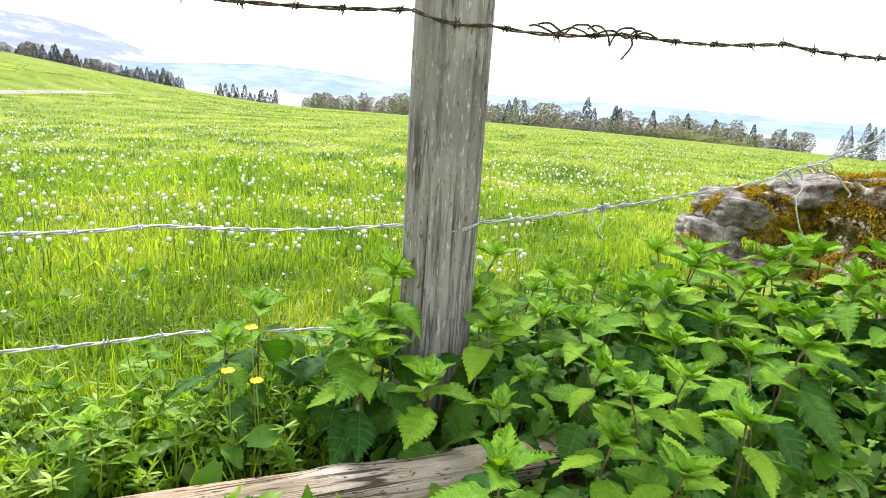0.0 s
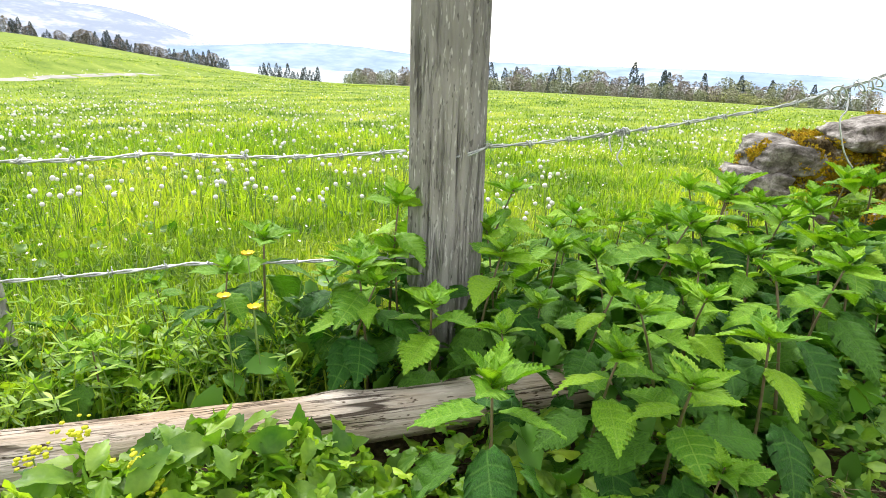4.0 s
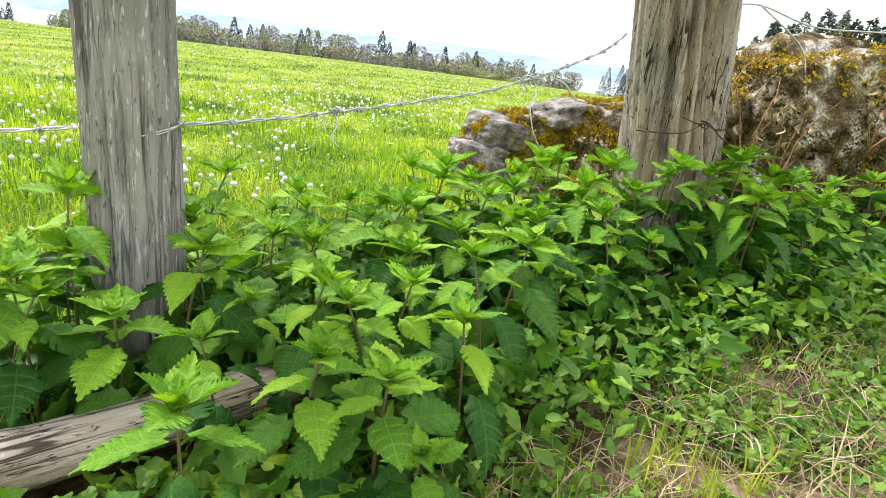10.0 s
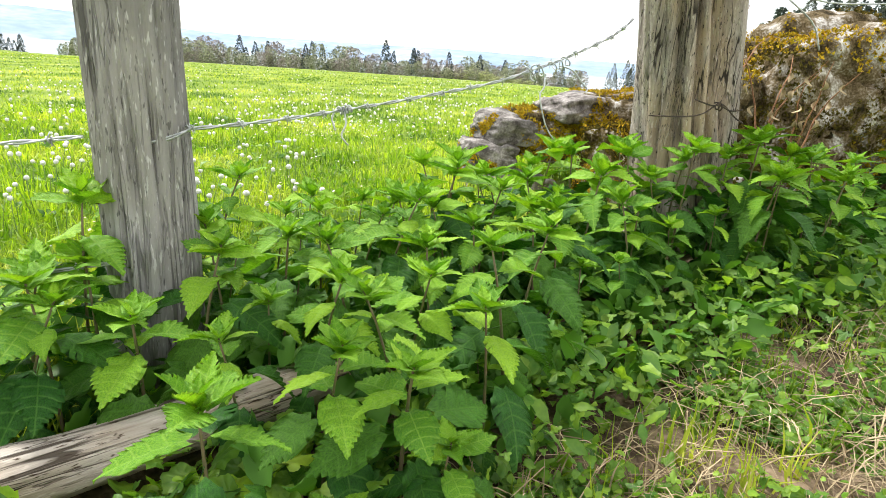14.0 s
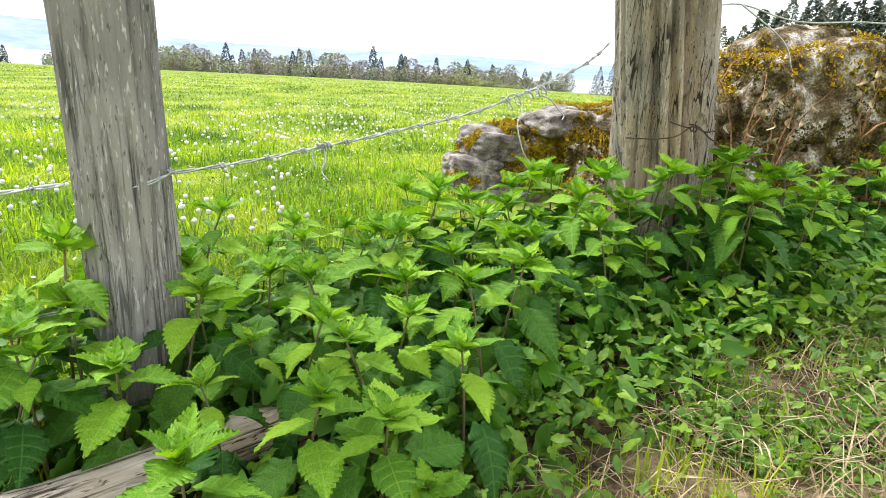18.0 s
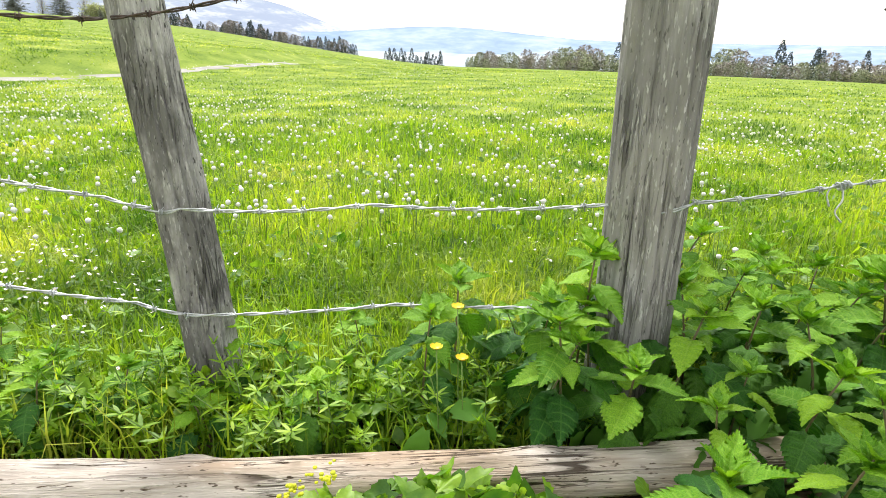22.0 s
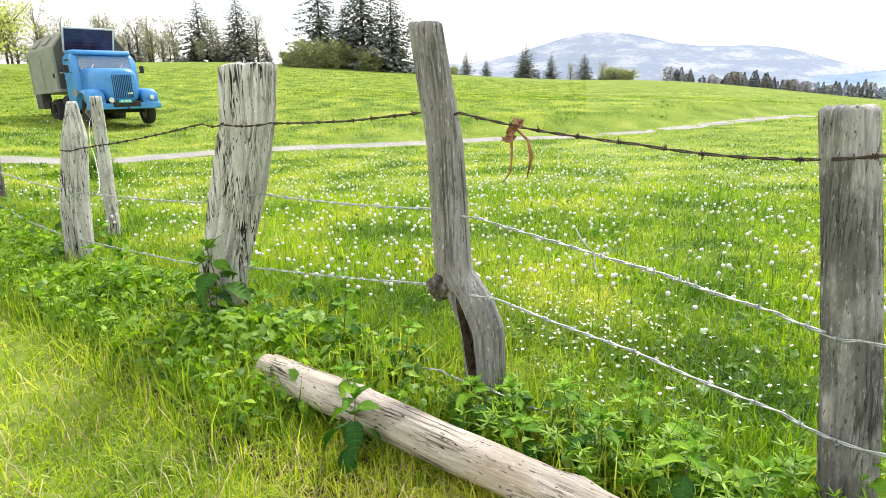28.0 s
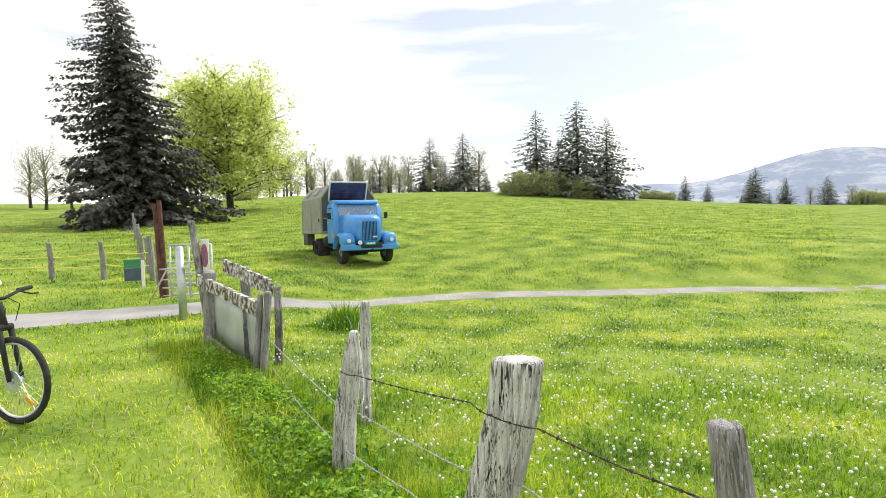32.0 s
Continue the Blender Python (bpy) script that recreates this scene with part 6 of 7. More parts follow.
part("windscreen_rim", tubes(([(-0.60, -0.72, 1.58), (-0.70, -0.72, 2.02), (-0.70, 0.72, 2.02), (-0.60, 0.72, 1.58), (-0.60, -0.72, 1.58)], 0.018), sides=6), PAINT, cabin, smooth=True)
part("window_pillar", tubes(([(-0.605, 0, 1.58), (-0.70, 0, 2.02)], 0.012), sides=6), PAINT, cabin)
for s in (-1, 1):
    # opaque pane, the darkness of the cab painted on
    part("side_window", block((0.5, 0.02, 0.36), (-1.14, s * 0.905, 1.80), 0.009), CAB_SHADE, cabin, "side window, coloured dark for the unlit cab")
    part("door", block((0.78, 0.03, 1.25), (-1.14, s * 0.905, 1.32), 0.014), PAINT, cabin, "blue cab door")
    part("door_handle", block((0.12, 0.04, 0.03), (-1.4, s * 0.93, 1.45), 0.01), ALU, cabin)
    part("step", block((0.5, 0.25, 0.05), (-0.95, s * 0.78, 0.55), 0.01), BLACK, lorry)
    fen = []
    for a in range(0, 181, 15):
        r = radians(a)
        fen.append([(math.cos(r) * q * 1.12 + 0.02, s * yy, 0.5 + math.sin(r) * q * 1.0) for q, yy in ((0.48, 0.52), (0.56, 0.52), (0.58, 0.62), (0.57, 0.9), (0.52, 1.0), (0.48, 1.0))])
    part("mudguard", loft(fen), PAINT, lorry, "rounded blue mudguard", smooth=True)
    part("mudguard", loft([rounded(s * 0.74, 0.83, 0.5, 0.5, 0.2, 0.25, 6), rounded(s * 0.75, 0.82, 0.5, 0.48, 0.2, 0.5, 6), rounded(s * 0.75, 0.78, 0.40, 0.36, 0.17, 0.62, 6)]), PAINT, lorry, "rounded blue mudguard front", smooth=True)
    h = part("headlight", tubes(([(0.55, s * 0.76, 0.80), (0.66, s * 0.76, 0.80), (0.675, s * 0.76, 0.80)], [0.09, 0.10, 0.085]), sides=20), PAINT, lorry, "round headlight in a blue shell", smooth=True)
    part("lens", tubes(([(0.665, s * 0.76, 0.80), (0.685, s * 0.76, 0.80)], [0.085, 0.05]), sides=20), LAMP, h, "clear lamp glass", smooth=True)
    part("wiper", tubes(([(-0.59, s * 0.40 - 0.06, 1.60), (-0.64, s * 0.40 + 0.08, 1.82)], 0.012), sides=5), ALU, cabin)
    part("mirror_arm", tubes(([(-0.75, s * 0.9, 1.55), (-0.68, s * 1.05, 1.62), (-0.68, s * 1.06, 1.78)], 0.012), sides=6), BLACK, cabin)
    part("mirror", block((0.04, 0.13, 0.22), (-0.68, s * 1.06, 1.68), 0.015), BLACK, cabin, "black wing mirror")
    part("indicator", block((0.04, 0.05, 0.2), (-0.55, s * 0.96, 0.98), 0.01), ORANGE, lorry)
bumper = part("bumper", loft([[(0.72 - 0.16 * abs(y) ** 2, y, 0.47), (0.78 - 0.16 * abs(y) ** 2, y, 0.49), (0.78 - 0.16 * abs(y) ** 2, y, 0.63), (0.72 - 0.16 * abs(y) ** 2, y, 0.65)] for y in np.linspace(-1.02, 1.02, 13)]), PAINT, lorry, "curved blue front bumper")
part("plate", block((0.015, 0.36, 0.09), (0.80, -0.05, 0.70), 0.004), TEAL, bumper, "teal plate with unreadable bars")
for y in (-0.14, -0.03, 0.06):
    part("plate_bar", block((0.006, 0.07, 0.05), (0.812, y, 0.70), 0), WHITE, bumper)
part("fog_lamp", tubes(([(0.72, -0.42, 0.74), (0.8, -0.42, 0.74)], [0.06, 0.075]), sides=14), LAMP, bumper)
part("tow_hook", tubes(([(0.76, 0.0, 0.52), (0.86, 0.0, 0.5), (0.88, 0.03, 0.46)], 0.02), sides=6), BLACK, bumper)
bx0, bx1 = -5.1, -1.85
body_rings = []
for x in (bx0, bx1):
    body_rings.append([(x, -1.05, 1.12), (x, -1.05, 2.40), (x, -0.70, 2.86), (x, 0.70, 2.86), (x, 1.05, 2.40), (x, 1.05, 1.12)])
camper = part("camper_box", loft(body_rings), BOX_GREY, lorry, "grey-green camper box with sloping roof edges")
part("front_wall", loft([[(bx1 + d, -1.01, 1.15), (bx1 + d, -1.01, 2.37), (bx1 + d, -0.68, 2.81), (bx1 + d, 0.68, 2.81), (bx1 + d, 1.01, 2.37), (bx1 + d, 1.01, 1.15)] for d in (0.0, 0.03)]), BOX_DARK, camper, "dark front of the camper box")
part("floor_rail", block((3.4, 2.16, 0.09), ((bx0 + bx1) / 2, 0, 1.09), 0.015), BOX_GREY, camper)
for x in (bx0 + 0.06, (bx0 + bx1) / 2, bx1 - 0.06):
    part("panel_rib", block((0.05, 0.02, 1.1), (x, -1.06, 1.68), 0.006), BOX_GREY, camper)
for x in (-4.3, -3.0):
    part("roof_hatch", block((0.5, 0.3, 0.05), (x, -0.89, 2.65), 0.012, (51, 0, 0)), BOX_GREY, camper, "grey roof hatch")
part("box_latch", block((0.05, 0.03, 0.14), (-2.15, -1.07, 1.55), 0.008), BLACK, camper)
panel = part("solar_panel", block((0.04, 1.42, 0.72), (-1.66, -0.05, 2.60), 0.008, (0, 24, 0)), SOLAR, lorry, "dark solar panel in a bright frame")
ca, sa = math.cos(radians(24)), math.sin(radians(24))
for y, w, dz, hh in ((-0.76, 0.05, 0, 0.72), (0.66, 0.05, 0, 0.72)):
    part("panel_frame", block((0.055, w, hh), (-1.66, y, 2.60), 0.006, (0, 24, 0)), ALU, panel)
for d in (-0.37, 0.37):
    part("panel_frame", block((0.055, 1.46, 0.045), (-1.66 + sa * d, -0.05, 2.60 + ca * d), 0.006, (0, 24, 0)), ALU, panel)
for k in range(6):
    d = -0.26 + 0.104 * k
    part("solar_cell", block((0.05, 1.34, 0.075), (-1.66 + sa * d, -0.05, 2.60 + ca * d), 0.004, (0, 24, 0)), SOLAR, panel)
part("stow_box", block((0.75, 0.3, 0.5), (-4.55, -0.92, 0.82), 0.02), BOX_DARK, lorry, "grey stowage box")
part("stow_lid", block((0.03, 0.3, 0.5), (-4.94, -0.92, 0.82), 0.01), WHITE, lorry, "pale stowage flap")
part("fuel_tank", tubes(([(-2.1, -0.75, 0.75), (-1.5, -0.75, 0.75)], 0.22), sides=16), BLACK, lorry, smooth=True)
part("mud_flap", block((0.03, 0.4, 0.4), (-3.6, -0.8, 0.55), 0.01), BLACK, lorry)
part("rear_rack", tubes(([(-1.8, -0.95, 1.62), (-1.72, -0.95, 1.62), (-1.72, 0.95, 1.62)], 0.03), sides=6), BOX_GREY, lorry)


# ---- the gateway ----
def gate_at(u, side=0.0, z=0.0):
    """A place along the gateway's line, u metres from the near post."""
    a = Vector((-6.98, -1.28, 0))
    d = Vector((-0.880, -0.475, 0))
    p = a + d * u + Vector((d.y, -d.x, 0)) * side
    return (p.x, p.y, gz(p.x, p.y) + z)


hoarding = thing("hoarding", "weathered board and sheet-metal screen beside the gateway", "fence", kind="")
for k, (u, s, w, hh) in enumerate([(-0.06, 0.0, 0.10, 1.0), (0.03, 0.04, 0.09, 0.98), (-0.02, -0.07, 0.08, 0.97)]):
    weathered_post("gate_post", "upright grey split planks bundled as a post", [gate_at(u + 0.05, s - 0.1, -0.2), gate_at(u + 0.02, s - 0.04, 0.5), gate_at(u, s, hh)], [w * 0.75, w * 0.7, w * 0.65], WOOD, 20 + k, flat=0.6, kind_group="gate posts")
for k, (u, s, hh, r) in enumerate([(2.05, -0.05, 1.0, 0.09), (2.3, 0.02, 1.0, 0.075), (1.9, 0.40, 1.1, 0.07), (0.75, 0.42, 1.0, 0.05)]):
    weathered_post("gate_post", "grey gateway post behind the screen", [gate_at(u, s - 0.03, -0.2), gate_at(u, s, 0.5), gate_at(u, s, hh)], [r, r, r * 0.9], WOOD_DARK if k % 2 else WOOD, 30 + k, kind_group="gate posts")


def plank(a, b, tall, thick, material, seed, name="board"):
    """A rough board from a to b."""
    a, b = Vector(a), Vector(b)
    d = (b - a)
    s = Vector((-d.y, d.x, 0)).normalized() * thick / 2
    rings = []
    for i in range(15):
        f = i / 14
        p = a + d * f
        up = Vector((0, 0, tall / 2 * (1 + 0.12 * noise.noise((f * 5, seed, 0)))))
        j = Vector((0, 0, 0.02 * noise.noise((f * 4, seed, 5))))
        rings.append([p + j + s - up, p + j + s * 1.15, p + j + s + up, p + j - s + up, p + j - s * 1.15, p + j - s - up])
    return part(name, loft(rings), material, hoarding)


plank(gate_at(0.0, -0.10, 0.80), gate_at(2.5, -0.08, 0.86), 0.16, 0.06, LICHEN_WOOD, 1)
plank(gate_at(0.75, 0.34, 0.98), gate_at(2.6, 0.32, 1.06), 0.20, 0.045, LICHEN_WOOD, 2)
p0, p1 = Vector(gate_at(0.05, -0.03, 0.40)), Vector(gate_at(1.95, -0.02, 0.40))
dd = (p1 - p0)
sheet = loft([[p0 + dd * f + Vector((0.006 * math.sin(f * 20), 0.012 * math.sin(f * 9 + k), z)) for k, z in enumerate((-0.36, -0.1, 0.12, 0.34))] for f in np.linspace(0, 1, 14)], close=False)
bmesh.ops.solidify(sheet, geom=sheet.faces[:], thickness=0.006)
part("sheet", sheet, SHEET, hoarding, "dull grey-green sheet of metal", smooth=True)
plank(gate_at(0.1, -0.12, 0.05), gate_at(2.0, -0.12, 0.10), 0.06, 0.05, WOOD, 4)
for u in (0.55, 1.9):
    plank(gate_at(u, -0.06, 0.05), gate_at(u + 0.02, -0.06, 0.75), 0.07, 0.05, WOOD_DARK, u, "upright")

pipe = thing("steel_post", "galvanised steel pipe post at the track", "post")
pp = Vector((-11.2, -3.34, gz(-11.2, -3.34)))
part("pipe", tubes(([pp + Vector((0, 0, -0.1)), pp + Vector((-0.03, -0.03, 1.26))], 0.07), sides=18), STEEL, pipe, smooth=True)
part("cap", tubes(([pp + Vector((-0.03, -0.03, 1.26)), pp + Vector((-0.03, -0.03, 1.3))], [0.075, 0.055]), sides=18), STEEL, pipe)
part("hinge", block((0.1, 0.12, 0.06), tuple(pp + Vector((0.02, 0.1, 0.92))), 0.01), STEEL, pipe)
weathered_post("gate_post", "dark leaning wooden post that carries a sign", [(-11.6, -3.02, 0.05), (-11.66, -3.14, 0.95), (-11.7, -3.27, 1.92)], [0.075, 0.07, 0.06], WOOD_DARK, 41, kind_group="gate posts")
iron = thing("iron_post", "rusty brown iron post beside the track", "post")
for s in (-0.035, 0.035):
    part("bar", tubes(([(-14.4, -4.62 + s * 1.3, 0.1), (-14.42, -4.70 + s * 1.3, 2.42 + s)], [0.058, 0.055]), sides=8), RUSTY_IRON, iron)

sign = thing("traffic_sign", "white panel with a round red and blue prohibition sign", "sign", Matrix.Translation((-11.5, -3.0, 1.22)) @ Matrix.Rotation(radians(-62), 4, "Z"))
part("panel", block((0.012, 0.52, 0.72), (0, 0, 0), 0.004), WHITE, sign, "white enamel panel")
for r, m, x in ((0.215, RED, 0.008), (0.165, SIGN_BLUE, 0.014)):
    part("disc", tubes(([(0, 0, 0.06), (x + 0.004, 0, 0.06)], r), sides=36), m, sign)
part("stripe", block((0.006, 0.05, 0.40), (0.02, 0, 0.06), 0, (45, 0, 0)), RED, sign)
part("stripe", block((0.006, 0.05, 0.40), (0.0225, 0, 0.06), 0, (-45, 0, 0)), RED, sign)


def tube_gate():
    root = thing("metal_gate", "tubular galvanised field gate standing open", "gate")
    base = Vector((-13.0, -4.05, gz(-13.0, -4.05) + 0.2))
    d = Vector((0.13, 0.99, 0)) * 0.85
    for k, h in enumerate((0.05, 0.28, 0.50, 0.72, 1.08)):
        part("rail", tubes(([base + Vector((0, 0, h)), base + d + Vector((0, 0, h))], 0.02), sides=8), STEEL, root, smooth=True)
    for f in (0, 0.45, 1):
        part("upright", tubes(([base + d * f + Vector((0, 0, 0.0)), base + d * f + Vector((0, 0, 1.08))], 0.022), sides=8), STEEL, root, smooth=True)
    b2 = base + Vector((-0.3, -0.25, -0.05))
    e = Vector((0.1, 1, 0)) * 0.55
    for h in (0.06, 0.22, 0.4, 0.62):
        part("rail", tubes(([b2 + Vector((0, -h * 0.1, h)), b2 + e + Vector((0, 0, h))], 0.016), sides=8), STEEL, root, smooth=True)
    part("brace", tubes(([b2 + Vector((0, -0.25, 0)), b2 + Vector((0, 0.1, 0.64)), b2 + e + Vector((0, 0, 0.64)), b2 + e], 0.018), sides=8), STEEL, root, smooth=True)


tube_gate()

board = thing("notice_board", "small green and dark blue notice board on the verge", "sign", Matrix.Translation((-16.2, -5.9, gz(-16.2, -5.9))) @ Matrix.Rotation(radians(22), 4, "Z"))
part("panel", block((0.03, 0.38, 0.22), (0, -0.02, 0.62), 0.005), BOARD_GREEN, board)
part("panel", block((0.03, 0.38, 0.32), (0, -0.02, 0.34), 0.005), BOARD_BLUE, board)
part("post", block((0.06, 0.08, 0.72), (0, 0.22, 0.33), 0.008), WHITE, board)

for k, (x, y, tall) in enumerate([(-18.2, -7.4, 1.08), (-18.5, -8.9, 1.06), (-16.6, -5.4, 1.1), (-17.6, -5.9, 1.25), (-19.5, -6.6, 1.1), (-22.5, -7.8, 1.1), (-25.5, -8.9, 1.15), (-28.8, -10.0, 1.1), (-33, -11.6, 1.15), (-38, -13.4, 1.15), (-43, -15.2, 1.2)]):
    z = gz(x, y)
    weathered_post("fence_post", "grey post of the pasture fence beyond the track", [(x, y, z - 0.1), (x, y, z + tall * 0.5), (x + 0.04, y - 0.03, z + tall)], [0.075, 0.07, 0.06], WOOD, 50 + k, kind_group="pasture posts")
tape = thing("fence_tape", "yellow electric fence tape between pasture posts", "fence tape")
for h0, h1 in ((0.62, 0.78), (0.35, 0.42)):
    part("strand", tubes((wire_line([(-17.7, -5.95, gz(-17.7, -5.95) + h1), (-18.2, -7.36, gz(-18.2, -7.36) + h1), (-18.5, -8.86, gz(-18.5, -8.86) + h0), (-19.0, -12.5, gz(-19.0, -12.5) + h0)], 0.3, 0.04), 0.014), sides=5), TAPE, tape)
for i, (x, y, s) in enumerate([(-44.0, -14.6, 1.2), (-43.0, -14.2, 0.9), (-45.5, -15.0, 0.8)]):
    ob = link("field_stone", boulder((0, 0, 0), (s * 1.5, s, s * 0.7), (0, 0, i * 40), 60 + i, detail=3), STONE)
    ob.matrix_basis = Matrix.Translation((x, y, gz(x, y) + 0.05))
    tagged(ob, "pale limestone boulder in the pasture", "stone", "pasture stones")


# ---- the bicycle ----
bike = thing("bicycle", "black bicycle standing on the short grass, front wheel turned", "bicycle", Matrix.Translation((-5.76, -3.53, gz(-5.62, -3.08))) @ Matrix.Rotation(radians(65), 4, "Z"))


def bike_wheel(x, turn):
    m = pose(x, 0, 0.365, 0, 0, turn)
    bm = bmesh.new()
    for rad, w in ((0.345, 0.026),):
        ring = [(rad * math.cos(a), 0, rad * math.sin(a)) for a in np.linspace(0, 2 * math.pi, 49)]
        tube(bm, ring, w, 8, cap=False)
    bmesh.ops.transform(bm, matrix=m, verts=bm.verts)
    w = part("wheel", bm, BLACK, bike, "black knobbly tyre", smooth=True)
    b2 = bmesh.new()
    tube(b2, [(0.312 * math.cos(a), 0, 0.312 * math.sin(a)) for a in np.linspace(0, 2 * math.pi, 49)], 0.011, 6, cap=False)
    bmesh.ops.transform(b2, matrix=m, verts=b2.verts)
    part("rim", b2, ALU, w, "bright wheel rim", smooth=True)
    b3 = bmesh.new()
    for k in range(28):
        a = k * 2 * math.pi / 28
        tube(b3, [(0.02 * math.cos(a + 0.8), 0.025 * (-1) ** k, 0.02 * math.sin(a + 0.8)), (0.31 * math.cos(a), 0, 0.31 * math.sin(a))], 0.0022, 4)
    tube(b3, [(0, -0.05, 0), (0, 0.05, 0)], 0.025, 10)
    tube(b3, [(0, -0.035, 0), (0, -0.03, 0)], 0.09, 20)
    bmesh.ops.transform(b3, matrix=m, verts=b3.verts)
    part("spokes", b3, STEEL, w)
    b4 = block((0.10, 0.012, 0.035), (0.12, 0.012, -0.17), 0.004, (0, 35, 0))
    bmesh.ops.transform(b4, matrix=m, verts=b4.verts)
    part("reflector", b4, ORANGE, w, "orange spoke reflector")


bike_wheel(-0.62, 0)
bike_wheel(0.45, 0)
TB = [(([(0.36, 0, 0.86), (-0.16, 0, 0.42)], 0.026), "down_tube"), (([(0.34, 0, 0.92), (-0.20, 0, 0.82)], 0.021), "top_tube"), (([(-0.14, 0, 0.40), (-0.26, 0, 0.98)], 0.019), "seat_tube"), (([(0.31, 0, 1.02), (0.36, 0, 0.82)], 0.026), "head_tube")]
for run, nm in TB:
    part(nm, tubes(run, sides=10), BLACK, bike, smooth=True)
for s in (-1, 1):
    part("fork_leg", tubes(([(0.36, s * 0.05, 0.80), (0.45, s * 0.055, 0.365)], [0.024, 0.018]), sides=10), BLACK, bike, smooth=True)
    part("chain_stay", tubes(([(-0.15, s * 0.03, 0.40), (-0.62, s * 0.06, 0.365)], 0.012), sides=8), BLACK, bike)
    part("seat_stay", tubes(([(-0.22, s * 0.02, 0.82), (-0.62, s * 0.06, 0.365)], 0.009), sides=8), BLACK, bike)
    part("grip", tubes(([(0.27, s * 0.20, 1.10), (0.22, s * 0.36, 1.11)], 0.019), sides=10), BLACK, bike, "black rubber grip")
    part("brake_lever", tubes(([(0.30, s * 0.20, 1.09), (0.33, s * 0.28, 1.06), (0.30, s * 0.36, 1.06)], 0.008), sides=6), BLACK, bike)
part("fork_crown", tubes(([(0.36, -0.06, 0.81), (0.36, 0.06, 0.81)], 0.03), sides=10), BLACK, bike)
part("handlebar", tubes(([(0.27, -0.22, 1.10), (0.31, -0.05, 1.05), (0.31, 0.05, 1.05), (0.27, 0.22, 1.10)], 0.015), sides=8), BLACK, bike, smooth=True)
part("saddle", loft([rounded(0, 1.0, w, 0.06, 0.028, x, 4) for x, w in ((-0.40, 0.13), (-0.34, 0.15), (-0.24, 0.1), (-0.12, 0.04))]), BLACK, bike, smooth=True)
part("crank", tubes(([(-0.15, 0.07, 0.40), (-0.05, 0.09, 0.26)], 0.012), sides=6), BLACK, bike)
part("chainring", tubes(([(-0.15, 0.05, 0.40), (-0.15, 0.056, 0.40)], 0.09), sides=24), STEEL, bike)
part("cable", tubes(([(0.31, 0.06, 1.06), (0.44, 0.08, 1.0), (0.42, 0.05, 0.86)], 0.004), ([(0.31, -0.06, 1.06), (0.46, -0.06, 0.98), (0.42, -0.05, 0.8)], 0.004), sides=5), BLACK, bike)
hm = bmesh.new()
bmesh.ops.create_uvsphere(hm, u_segments=20, v_segments=12, radius=1)
bmesh.ops.delete(hm, geom=[f for f in hm.verts if f.co.z < -0.25], context="VERTS")
for v in hm.verts:
    v.co = Vector((v.co.x * 0.15, v.co.y * 0.11, v.co.z * 0.12 + 0.006 * math.sin(v.co.y * 18)))
bmesh.ops.solidify(hm, geom=hm.faces[:], thickness=0.012)
helmet = link("bicycle_helmet", hm, WHITE)
helmet.matrix_basis = bike.matrix_basis @ pose(0.10, 0.02, 1.14, 25, -8, 30)
tagged(helmet, "white cycling helmet hung on a handlebar", "helmet")


# ---- distance ----
def ridge(name, label, far, az0, az1, height, base, material, seed, rough):
    """A far range of hills seen across the valley."""
    n, rows = 150, 10
    v, t = [], []
    for i in range(n):
        az = az0 + (az1 - az0) * i / (n - 1)
        h = height(az) + rough * (noise.noise((az * 0.09, seed, 0)) + 0.4 * noise.noise((az * 0.5, seed, 4)))
        for k in range(rows):
            f = k / (rows - 1)
            d = far * (1 - 0.22 * (1 - f))
            a = math.radians(az)
            v.append((-math.sin(a) * d, math.cos(a) * d, base + (h - base) * f ** 0.8 + rough * 0.4 * noise.noise((az * 0.3, f * 3, seed)) * (1 - f)))
    for i in range(n - 1):
        for k in range(rows - 1):
            a = i * rows + k
            t += [(a, a + rows, a + rows + 1), (a, a + rows + 1, a + 1)]
    return tagged(raw(name, v, t, material, smooth=True), label, "mountain", kind="structure")


def tan_h(far, el):
    return far * math.tan(math.radians(el)) + 1.0


# distance haze sits in the backdrop colours, there is none in the air
ridge("backdrop", "hills across the valley, coloured blue for haze", 3300, 30, -75, lambda a: tan_h(3300, 0.55 + 0.95 * math.exp(-((a - 17) / 10) ** 2) + 0.2 * math.exp(-((a + 18) / 14) ** 2)), -240, RIDGE, 2.0, 6)
ridge("backdrop", "plain in the valley, coloured pale for haze", 2300, 40, -75, lambda a: tan_h(2300, -0.75), -170, PLAIN, 5.0, 3)
ridge("backdrop", "snow-streaked mountain, greyed with painted haze", 3900, 84, 22, lambda a: tan_h(3900, 4.9 * math.exp(-((a - 46.5) / 9.5) ** 2) + 3.2 * math.exp(-((a - 33) / 7) ** 2) * 0.8 + 3.2 * math.exp(-((a - 66) / 12) ** 2)), -200, SNOW, 8.0, 14)


# ---- trees ----
def tree_root(name, label, at, category="tree", group=""):
    return thing(name, label, category, Matrix.Translation(at), group)


SPRAY_V = np.array([(0, 0, 0), (-0.16, 0.35, -0.02), (0, 1.0, -0.12), (0.16, 0.35, -0.02), (-0.34, 0.62, -0.14), (0.34, 0.62, -0.14)])
SPRAY_T = np.array([(0, 3, 2), (0, 2, 1), (1, 2, 4), (3, 5, 2)])


